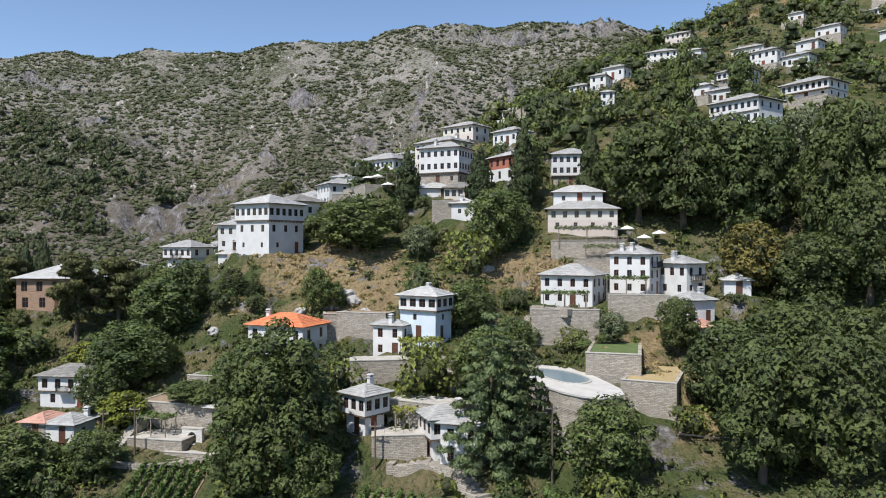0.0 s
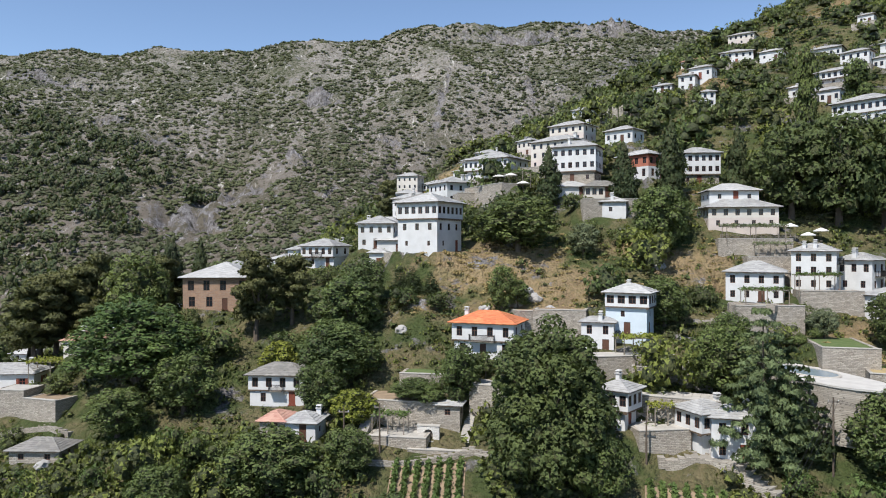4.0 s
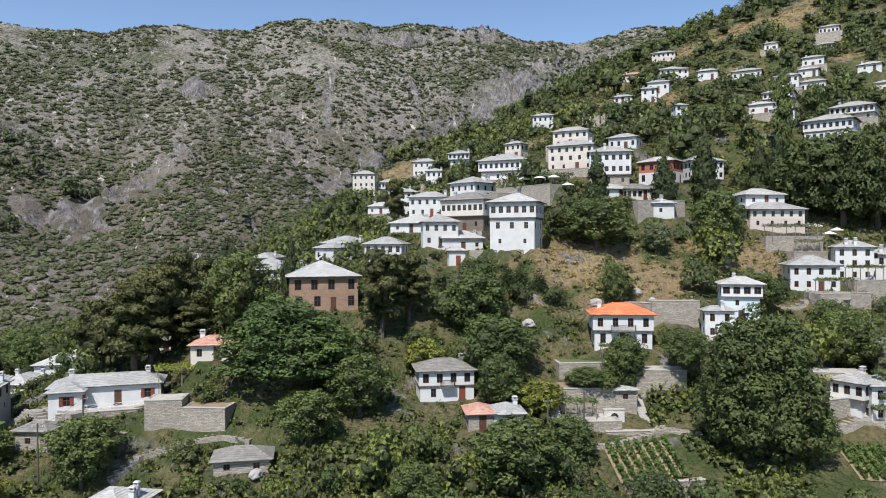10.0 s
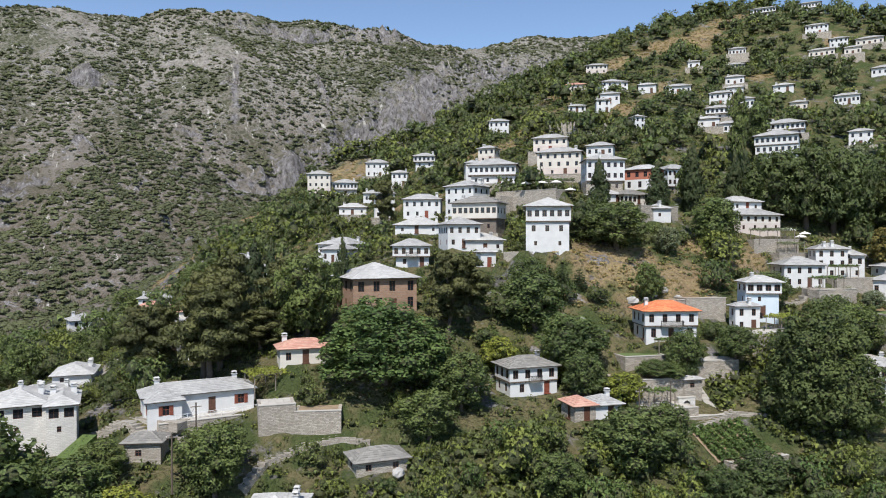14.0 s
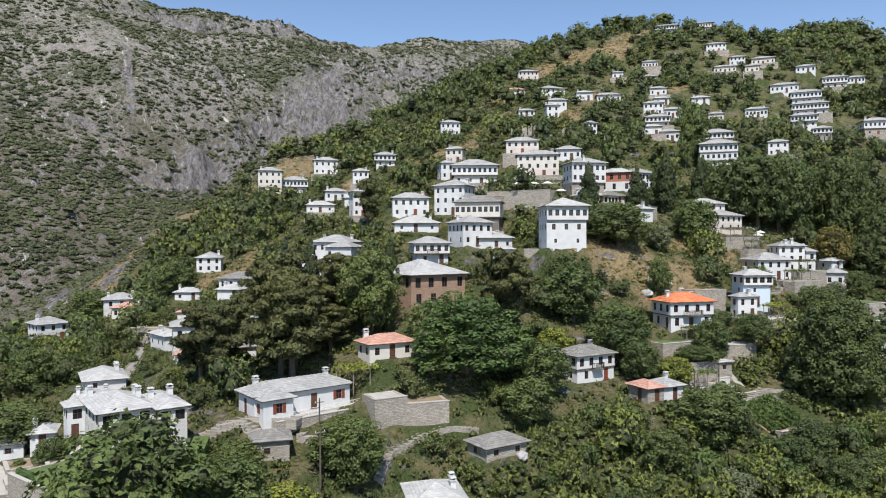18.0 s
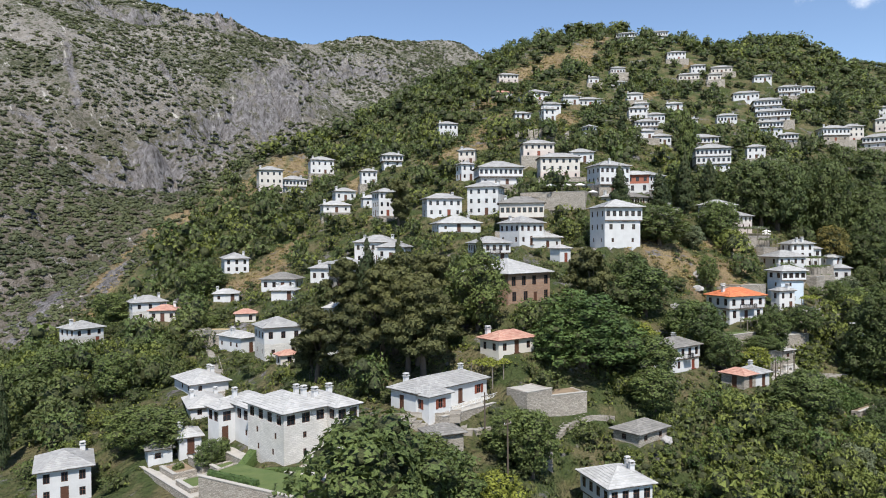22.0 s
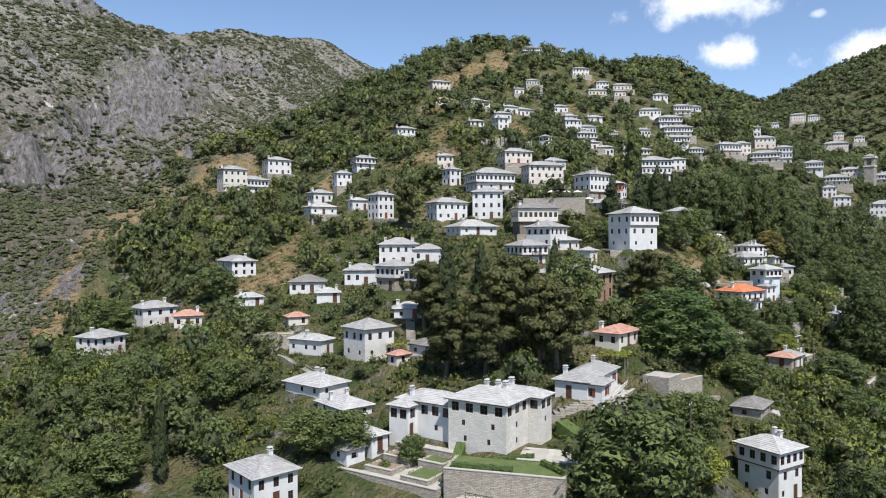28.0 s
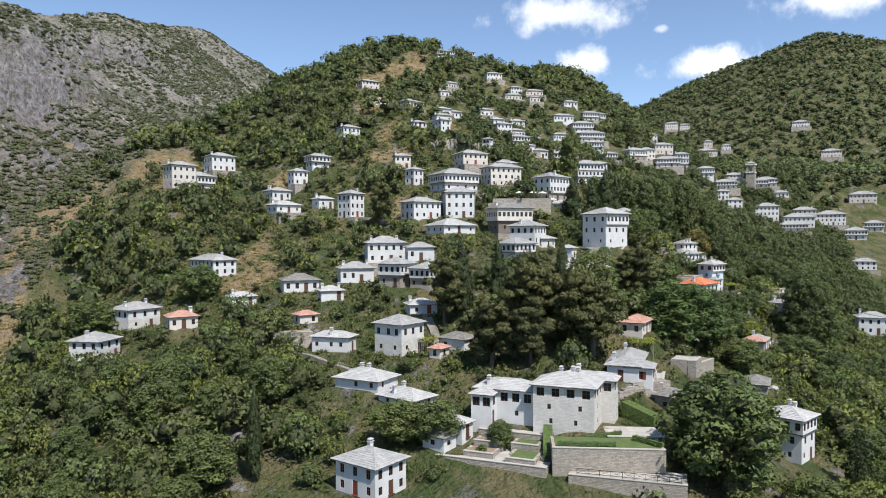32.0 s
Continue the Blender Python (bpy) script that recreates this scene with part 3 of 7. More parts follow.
def far_window_mesh(w, h, style):
    """A small window as one plate: frame and glazing."""
    key = ("far window", w, h, style)
    if key not in KEPT:
        t, a = 0.09, w / 2
        s = plate([-a, -a + t, a - t, a], [0, t, h - t, h], lambda i, j: True, -0.03, 0.04)
        n = 0
        for i in range(3):
            for j in range(3):
                if i == 1 and j == 1:
                    s.m[n] = 1
                n += 2 + (i == 0) + (i == 2) + (j == 0) + (j == 2)
        KEPT[key] = s.mesh("window", style, "glass")
    return KEPT[key]


def window_mesh(w, h, style):
    """A timber frame with a glazing cross, set on a sill; the pane is a part of its own."""
    key = ("window", w, h, style)
    if key not in KEPT:
        t, a = 0.07, w / 2
        s = plate([-a, -a + t, -0.025, 0.025, a - t, a], [0, t, h * 0.58, h * 0.58 + 0.05, h - t, h], lambda i, j: i not in (1, 3) or j not in (1, 3), -0.04, 0.05)
        KEPT[key] = s.mesh("window", style)
        p = Shape()
        p.box(-a + t, a - t, -0.005, 0.005, t, h - t)
        KEPT[key + ("pane",)] = p.mesh("pane", "glass")
    return KEPT[key], KEPT[key + ("pane",)]


def shutter_mesh(w, h, style):
    key = ("shutter", w, h, style)
    if key not in KEPT:
        s = Shape()
        s.box(0, w, -0.03, 0.015, 0, h)
        s.box(0.05, w - 0.05, -0.045, -0.03, h * 0.08, h * 0.46)
        s.box(0.05, w - 0.05, -0.045, -0.03, h * 0.54, h * 0.92)
        KEPT[key] = s.mesh("shutter", style)
    return KEPT[key]


def door_mesh(w, h, style):
    key = ("door", w, h, style)
    if key not in KEPT:
        s = Shape()
        s.box(-w / 2, w / 2, -0.02, 0.05, 0, h)
        for k in (-1, 1):
            for z0, z1 in ((0.12, 0.45), (0.52, 0.92)):
                x0 = k * w / 4
                s.box(x0 - w * 0.17, x0 + w * 0.17, -0.05, -0.02, h * z0, h * z1)
        s.box(-w / 2 - 0.1, w / 2 + 0.1, -0.35, 0.05, -0.12, 0.0)
        KEPT[key] = s.mesh("door", style)
    return KEPT[key]


def pierced(s, x0, x1, z0, z1, holes, place, mat=0, deep=0.16):
    """One upright face from (x0, z0) to (x1, z1) with rectangular openings that have reveals. place maps (x, depth, z)."""
    rows = sorted({(h[2], h[3]) for h in holes})
    z = z0
    merged = []
    for a, b in rows:
        if merged and a < merged[-1][1] - 1e-6:
            merged[-1][1] = max(merged[-1][1], b)
        else:
            merged.append([a, b])
    for a, b in merged:
        s.face([place(x0, 0, z), place(x1, 0, z), place(x1, 0, a), place(x0, 0, a)], mat)
        x = x0
        for h in sorted(k for k in holes if k[2] >= a - 1e-6 and k[3] <= b + 1e-6):
            s.face([place(x, 0, a), place(h[0], 0, a), place(h[0], 0, b), place(x, 0, b)], mat)
            if h[2] > a + 1e-6:
                s.face([place(h[0], 0, a), place(h[1], 0, a), place(h[1], 0, h[2]), place(h[0], 0, h[2])], mat)
            if h[3] < b - 1e-6:
                s.face([place(h[0], 0, h[3]), place(h[1], 0, h[3]), place(h[1], 0, b), place(h[0], 0, b)], mat)
            c = [(h[0], h[2]), (h[1], h[2]), (h[1], h[3]), (h[0], h[3])]
            for i in range(4):
                p, q = c[i], c[(i + 1) % 4]
                s.face([place(p[0], 0, p[1]), place(p[0], deep, p[1]), place(q[0], deep, q[1]), place(q[0], 0, q[1])], mat)
            x = h[1]
        s.face([place(x, 0, a), place(x1, 0, a), place(x1, 0, b), place(x, 0, b)], mat)
        z = b
    s.face([place(x0, 0, z), place(x1, 0, z), place(x1, 0, z1), place(x0, 0, z1)], mat)


def roof_mesh(w, d, rise, over, mat, rng, size=0.62, hip=1.0):
    """A hipped roof of laid slates on a boarded deck with a fascia."""
    a, b = w / 2 + over, d / 2 + over
    n = min(a, b) * hip
    s = Shape()
    ridge = (max(a - b * hip, 0.0) if a >= b else 0.0, max(b - a * hip, 0.0) if b > a else 0.0)
    c = [(-a, -b), (a, -b), (a, b), (-a, b)]
    r = [(-ridge[0], -ridge[1]), (ridge[0], -ridge[1]), (ridge[0], ridge[1]), (-ridge[0], ridge[1])]
    for i in range(4):
        j = (i + 1) % 4
        s.face([(*c[j], -0.14), (*c[i], -0.14), (*r[i], rise - 0.2), (*r[j], rise - 0.2)], 1)
        s.face([(*c[i], -0.14), (*c[j], -0.14), (*c[j], 0.0), (*c[i], 0.0)], 1)
        s.face([(*c[i], -0.02), (*c[j], -0.02), (*r[j], rise - 0.02), (*r[i], rise - 0.02)], 0)
        e0, e1, t0, t1 = (Vector((*k, 0)) for k in (c[i], c[j], r[i], r[j]))
        run = ((e0 + e1) / 2 - (t0 + t1) / 2).length
        rows = max(3, int(math.hypot(run, rise) / (size * 0.8)))
        for k in range(rows):
            f0, f1 = k / rows, min(1.0, (k + 1.12) / rows)
            p0, p1, q0, q1 = e0.lerp(t0, f0), e1.lerp(t1, f0), e0.lerp(t0, f1), e1.lerp(t1, f1)
            length = (p1 - p0).length
            count = max(1, int(length / (size * rng.uniform(0.95, 1.25))))
            cuts = [0.0] + [(m + rng.uniform(-0.28, 0.28)) / count for m in range(1, count)] + [1.0]
            for u, v in zip(cuts, cuts[1:]):
                lift = 0.045 + rng.uniform(0, 0.045)
                back = rng.uniform(-0.05, 0.05) / max(run, 1)
                g0 = max(0, f0 + back) if k else f0 - 0.05 / max(run, 1)
                A, B = e0.lerp(t0, g0).lerp(e1.lerp(t1, g0), u), e0.lerp(t0, g0).lerp(e1.lerp(t1, g0), v)
                C, D = q0.lerp(q1, v), q0.lerp(q1, u)
                z0, z1 = rise * g0 + lift, rise * f1 + 0.012
                s.v += [(A.x, A.y, z0), (B.x, B.y, z0), (C.x, C.y, z1), (D.x, D.y, z1), (A.x, A.y, z0 - 0.08), (B.x, B.y, z0 - 0.08)]
                m = len(s.v)
                s.f += [(m - 6, m - 5, m - 4, m - 3), (m - 2, m - 1, m - 5, m - 6)]
                s.m += [0, 0]
    # hip and ridge slabs
    for p, q, za, zb in [((*c[i],), (*r[i],), 0.04, rise + 0.04) for i in range(4)] + [(r[0], r[2], rise + 0.04, rise + 0.04)]:
        P, Q = Vector((*p, za)), Vector((*q, zb))
        if (Q - P).length < 0.3:
            continue
        side = (Q - P).cross(Vector((0, 0, 1))).normalized() * 0.17
        k = max(1, int((Q - P).length / 0.6))
        for i in range(k):
            A, B = P.lerp(Q, i / k), P.lerp(Q, (i + 1.1) / k)
            A.z, B.z = A.z + 0.07, B.z + 0.02
            m = len(s.v)
            s.v += [tuple(A - side - Vector((0, 0, .09))), tuple(A), tuple(A + side - Vector((0, 0, .09))), tuple(B - side - Vector((0, 0, .09))), tuple(B), tuple(B + side - Vector((0, 0, .09)))]
            s.f += [(m, m + 1, m + 4, m + 3), (m + 1, m + 2, m + 5, m + 4), (m, m + 2, m + 1)]
            s.m += [0, 0, 0]
    return s.mesh("roof", mat, "soffit")


def chimney(parent, x, y, z, tall, rng, mat="white"):
    s = Shape()
    w = rng.uniform(0.28, 0.38)
    s.box(-w, w, -w * 0.8, w * 0.8, -1.6, tall)
    ob = put("chimney", s.mesh("chimney", mat), parent, pose(x, y, z))
    c = Shape()
    c.box(-w - 0.12, w + 0.12, -w * 0.8 - 0.12, w * 0.8 + 0.12, tall, tall + 0.09)
    for k in (-1, 1):
        c.box(k * w * 0.8 - 0.07, k * w * 0.8 + 0.07, -w * 0.7, w * 0.7, tall + 0.09, tall + 0.36)
    c.box(-w - 0.08, w + 0.08, -w * 0.8 - 0.08, w * 0.8 + 0.08, tall + 0.36, tall + 0.5, 0, 0.12)
    put("chimney_cap", c.mesh("chimney_cap", "pale_slate"), ob, label="slate chimney cap")


def balcony(parent, x, y, z, w, out=0.85, mat="black"):
    """A timber balcony: boarded slab, brackets, railing, dark awning board above."""
    s = Shape()
    s.box(-w / 2, w / 2, -out, 0.0, -0.1, 0.0)
    slab = put("balcony", s.mesh("balcony", "grey_wood"), parent, pose(x, y, z))
    n = max(6, int(w / 0.16))
    xs = [-w / 2]
    for i in range(n):
        xs += [-w / 2 + w * (i + 0.72) / n, -w / 2 + w * (i + 1) / n]
    r = plate(xs, [0.0, 0.06, 0.88, 0.95], lambda i, j: i % 2 == 1 or j != 1, -out, -out + 0.05)
    put("railing", r.mesh("railing", mat), slab)
    for k in (-1, 1):
        e = plate([-out + 0.06, -out + 0.3, -out + 0.36, -0.2, -0.1], [0.0, 0.06, 0.88, 0.95], lambda i, j: i % 2 == 1 or j != 1, k * w / 2 - 0.03, k * w / 2 + 0.03)
        e.v = [(p[1], p[0], p[2]) for p in e.v]
        put("railing", e.mesh("railing", mat), slab)


SPECS = []


# plots of the two roofless ruins
for q in ((23.8, 207.6, 96.3), (31.0, 200.0, 95.6)):
    pad(*q, 9.0, 6.0, -42)
    anchor(*q, 12)


def house(x, y, z, w, d, h, yaw, look_of="plain", label="", far=False, **more):
    pad(x, y, z, w, d, yaw)
    anchor(x, y, z, 14 if x < 300 else 30)
    SPECS.append(dict(x=x, y=y, z=z, w=w, d=d, h=h, yaw=yaw, look_of=look_of, label=label, far=far, **more))


# storeys from the ground up: wall, inset on the two valley sides, windows per metre, window width and height, frame, shutters
STYLES = {
    "plain": ("slate", [("white", 0, .42, .75, 1.15, "wood", 0), ("white", 0, .46, .8, 1.3, "wood", 0), ("white", 0, .46, .8, 1.3, "wood", 0)]),
    "low": ("pale_slate", [("white", 0, .3, .7, .9, "wood", 0)]),
    "jetty": ("slate", [("white", .45, .32, .75, 1.1, "wood", 0), ("white", 0, .62, .85, 1.3, "wood", 0), ("white", -.25, .66, .85, 1.3, "wood", 0)]),
    "stonejet": ("slate", [("stone", .4, .3, .7, 1.0, "wood", 0), ("white", 0, .62, .85, 1.25, "wood", 0), ("white", 0, .62, .85, 1.25, "wood", 0)]),
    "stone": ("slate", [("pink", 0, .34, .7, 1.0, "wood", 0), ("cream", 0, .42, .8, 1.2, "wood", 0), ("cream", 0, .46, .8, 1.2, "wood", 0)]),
    "tower": ("pale_slate", [("white", 0, .26, .6, .9, "wood", 0), ("white", 0, .3, .8, 1.25, "wood", 0), ("white", -.35, .62, .9, 1.3, "wood", 0)]),
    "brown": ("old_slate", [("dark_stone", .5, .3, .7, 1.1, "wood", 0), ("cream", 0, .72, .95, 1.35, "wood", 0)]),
    "school": ("pale_slate", [("brick", 0, .34, 1.15, 1.9, "wood", 0), ("brick", 0, .34, 1.15, 2.1, "wood", 0)]),
    "mansion": ("pale_slate", [("pale_stone", 0, .16, .5, .8, "wood", 0), ("pale_stone", 0, .22, .55, .8, "wood", 0), ("pale_stone", 0, .44, 1.2, 1.3, "wood", 0)]),
    "wing": ("pale_slate", [("white", 0, .2, .6, .8, "wood", 0), ("white", 0, .5, 1.2, 1.4, "wood", 0)]),
    "stonebase": ("slate", [("pale_stone", 0, .26, .7, .9, "wood", 0), ("white", 0, .38, .85, 1.3, "wood", 0), ("white", 0, .38, .85, 1.3, "wood", 0)]),
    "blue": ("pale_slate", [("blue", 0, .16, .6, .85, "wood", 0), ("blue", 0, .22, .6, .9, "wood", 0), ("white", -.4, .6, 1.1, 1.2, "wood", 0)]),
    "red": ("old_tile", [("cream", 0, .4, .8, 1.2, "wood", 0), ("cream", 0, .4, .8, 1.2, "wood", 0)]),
    "orange": ("tile", [("white", .3, .3, .9, 1.6, "wood", 0), ("white", 0, .42, .9, 1.45, "wood", 0)]),
    "redstone": ("pale_slate", [("white", 0, .36, .9, 1.7, "wood", 0), ("red", 0, .42, .95, 1.4, "wood", 0)]),
    "old": ("old_slate", [("white", 0, .3, .8, 1.3, "wood", 0), ("white", -.2, .46, .9, 1.4, "wood", 0)]),
    "cottage": ("slate", [("white", 0, .26, .95, 1.35, "red_wood", 1)]),
    "shed": ("old_slate", [("white", 0, .3, .8, .8, "wood", 0)]),
}


def build_house(q, rng):
    roof_mat, storeys = STYLES[q["look_of"]]
    roof_mat = q.get("roof", roof_mat)
    w, d, h = q["w"], q["d"], q["h"]
    top = tagged(new("house"), q["label"], "house", "village houses")
    top.empty_display_size = 0.5
    top.matrix_world = pose(q["x"], q["y"], q["z"], 0, 0, q["yaw"])
    n = q.get("floors") or max(1, min(3, round(h / 2.55)))
    use = storeys[-1:] if n == 1 else storeys[:1] + storeys[-(n - 1):] if n <= len(storeys) else storeys
    if n == 1 and q["look_of"] in ("jetty", "stonejet", "tower", "blue"):
        use = [(use[0][0], 0, *use[0][2:])]
    n = len(use)
    sh = h / n
    x0, x1, y0, y1 = -w / 2, w / 2, -d / 2, d / 2
    for i, (mat, inset, per, ww, wh, frame_mat, shut) in enumerate(use):
        mat = q.get("wall", mat) if mat == "white" else mat
        za, zb = i * sh, (i + 1) * sh
        s = Shape()
        X0, Y0, X1 = x0 + inset, y0 + inset, x1 - max(inset, 0) * 0.6
        wh = min(wh, sh * 0.62)
        sill = za + (sh - wh) * 0.52
        sides = [(X0, X1, lambda u, k, z: (u, Y0 + k, z), 0), (Y0, y1, lambda u, k, z: (X1 - k, u, z), 90), (-X1, -X0, lambda u, k, z: (-u, y1 - k, z), 180), (-y1, -Y0, lambda u, k, z: (X0 + k, -u, z), 270)]
        marks = []
        for face, (u0, u1, place, turn) in enumerate(sides):
            span = u1 - u0
            count = int(span * per + 0.5)
            if face in (1, 2):
                count = min(count, int(span * 0.34 + 0.5))
            count = max(count, 1 if span > 2.2 else 0)
            holes = []
            if count:
                gap = span / count
                w1 = round(min(ww, gap * 0.74), 2)
                for k in range(count):
                    cx = u0 + gap * (k + 0.5) + (rng.uniform(-0.12, 0.12) * gap if per < 0.4 else 0)
                    door = i == 0 and face in (0, 3) and k == count // 2 and sh > 2.1 and not q.get("no_door") and (face == 0 or rng.random() < 0.3)
                    if door:
                        dh = min(2.05, sh - 0.25)
                        holes.append((cx - 0.5, cx + 0.5, za + 0.12, za + 0.12 + dh))
                        marks.append(("door", place, cx, za + 0.12, 1.0, dh, turn))
                    elif i or rng.random() < 0.85 or q["far"]:
                        holes.append((cx - w1 / 2, cx + w1 / 2, sill, sill + wh))
                        marks.append(("window", place, cx, sill, w1, round(wh, 2), turn))
            pierced(s, u0, u1, za - (3.2 if i == 0 else 0), zb, holes, place)
        if i and (inset < (use[i - 1][1] or 0) or inset < 0):
            s.face([(X0, Y0, za), (X0, y1, za), (X1, y1, za), (X1, Y0, za)], 1)
            low = use[i - 1][1]
            s.box(X0 - 0.03, X1 + 0.03, Y0 - 0.03, Y0 + 0.08, za - 0.14, za + 0.04, 1)
            s.box(X0 - 0.03, X0 + 0.08, Y0 + 0.09, y1, za - 0.14, za + 0.04, 1)
            k = max(2, int((X1 - X0) / 0.9))
            for j in range(k + 1):
                xx = X0 + (X1 - X0) * j / k
                s.box(xx - 0.05, xx + 0.05, Y0 + 0.09, y0 + max(low, 0.0) + 0.02, za - 0.3, za - 0.15, 1)
        if i == n - 1:
            s.face([(X0, Y0, zb), (X1, Y0, zb), (X1, y1, zb), (X0, y1, zb)], 0)
        wall = put("wall", s.mesh("wall", mat, "soffit"), top)
        for kind, place, cx, zz, ww1, hh, turn in marks:
            at = Matrix.Translation(place(cx, 0.1, zz)) @ pose(0, 0, 0, 0, 0, turn)
            if kind == "door":
                put("door", door_mesh(ww1, round(hh, 2), "wood" if rng.random() < 0.85 else "red_wood"), top, at)
                continue
            if q["far"]:
                put("window", far_window_mesh(ww1, hh, frame_mat), top, at)
                continue
            frame_me, pane_me = window_mesh(ww1, hh, frame_mat)
            win = put("window", frame_me, top, at)
            put("pane", pane_me, win)
            if shut or (not q["far"] and rng.random() < q.get("shutters", 0.0)):
                sm = shutter_mesh(round(ww1 * 0.5, 2), hh, "red_wood" if frame_mat == "red_wood" else "wood")
                put("shutter", sm, win, pose(-ww1 / 2 - ww1 * 0.5, -0.12, 0))
                put("shutter", sm, win, pose(ww1 / 2, -0.12, 0))
    over = 0.32 + 0.028 * min(w, d)
    rise = q.get("rise", min(w, d) * 0.2 + 0.25)
    ex = max(0.0, -min(k[1] for k in use))
    put("roof", roof_mesh(w + ex, d + ex, rise, over, roof_mat, rng, 0.5 if not q["far"] else 0.8), top, pose(-ex / 2, -ex / 2, h + 0.02))
    if q.get("balcony"):
        balcony(top, 0.0, y0 + use[-1][1], h - sh, min(w * q["balcony"], 5.0))
    for k in range(q.get("chimneys", rng.choice((0, 1, 1, 2)))):
        fx, fy = rng.choice((-.36, .36)), rng.uniform(-.1, .36)
        zz = h + rise * (1 - max(abs(fx), abs(fy)) * 1.6)
        chimney(top, fx * w, fy * d, zz, rng.uniform(0.7, 1.1), rng)
    return top


# plants ----------------------------------------------------------------------
RING = [(math.cos(a), math.sin(a), z) for z, n, a0 in ((-.3, 6, 0.0), (.5, 5, .4)) for a in a0 + np.arange(n) * 2 * math.pi / n]
GEM = (np.array([(x * (1 if z < 0 else .85), y * (1 if z < 0 else .85), z) for x, y, z in RING] + [(0, 0, 1.0)]),
       np.array([(0, 1, 6), (1, 7, 6), (1, 2, 7), (2, 8, 7), (2, 3, 8), (3, 9, 8), (3, 4, 9), (4, 10, 9), (4, 5, 10), (5, 0, 10), (0, 6, 10), (6, 7, 11), (7, 8, 11), (8, 9, 11), (9, 10, 11), (10, 6, 11)]))


def sprays(centres, normals, size, rng, flat=0.35, long=1.0):
    """Leaf sprays: pointed tufts about the centres, facing the normals with some scatter."""
    n = len(centres)
    nn = normals + rng.normal(0, flat, (n, 3))
    nn /= np.linalg.norm(nn, axis=1, keepdims=True) + 1e-9
    u = np.cross(nn, rng.normal(0, 1, (n, 3)))
    u /= np.linalg.norm(u, axis=1, keepdims=True) + 1e-9
    v = np.cross(nn, u)
    s = (size * rng.uniform(0.6, 1.5, n))[:, None]
    a = centres + u * s * long * rng.uniform(.8, 1.2, (n, 1)) - nn * s * .2
    b = centres - u * s * long * .55 + v * s * rng.uniform(.5, .95, (n, 1)) + nn * s * .15
    c = centres - u * s * long * .55 - v * s * rng.uniform(.5, .95, (n, 1)) + nn * s * .1
    return np.stack([a, b, c], 1).reshape(-1, 3)


def lobed(lobes, leaves, size, rng, core=0.74, flat=0.55, long=1.0, cores=-1):
    """Verts and faces of a crown of lobes (x, y, z, rx, rz), sprays first: a shell of sprays round cores coloured dark
    for the shade inside.
    """
    lobes = np.array(lobes)
    area = lobes[:, 3] ** 2
    pick = rng.choice(len(lobes), leaves, p=area / area.sum())
    d = rng.normal(0, 1, (leaves, 3))
    d /= np.linalg.norm(d, axis=1, keepdims=True)
    r = np.stack([lobes[pick, 3], lobes[pick, 3], lobes[pick, 4]], 1)
    c = lobes[pick, :3] + d * r * rng.uniform(.80, 1.13, (leaves, 1))
    # sprays buried inside another lobe are dropped
    keep = np.ones(leaves, bool)
    for k, L in enumerate(lobes):
        q = (c - L[:3]) / np.array([L[3], L[3], L[4]])
        keep &= ~((np.linalg.norm(q, axis=1) < 0.8) & (pick != k))
    keep &= d[:, 2] > -.62
    c, d = c[keep], d[keep]
    v = [sprays(c, d + np.array([0, 0, .25]), size, rng, flat, long)]
    quads = np.arange(len(c) * 3).reshape(-1, 3)
    out = np.repeat(d + rng.normal(0, .22, d.shape) + np.array([0, 0, .12]), 3, 0)
    normals = [out / np.linalg.norm(out, axis=1, keepdims=True)]
    faces, at = [tuple(q) for q in quads.tolist()], len(c) * 3
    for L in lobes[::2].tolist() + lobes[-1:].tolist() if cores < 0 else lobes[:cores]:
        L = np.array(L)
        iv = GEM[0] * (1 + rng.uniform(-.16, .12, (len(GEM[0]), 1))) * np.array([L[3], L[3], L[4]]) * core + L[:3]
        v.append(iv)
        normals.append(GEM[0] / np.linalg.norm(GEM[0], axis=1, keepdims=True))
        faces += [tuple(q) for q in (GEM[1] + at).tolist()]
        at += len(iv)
    return np.concatenate(v), faces, len(c), np.concatenate(normals)


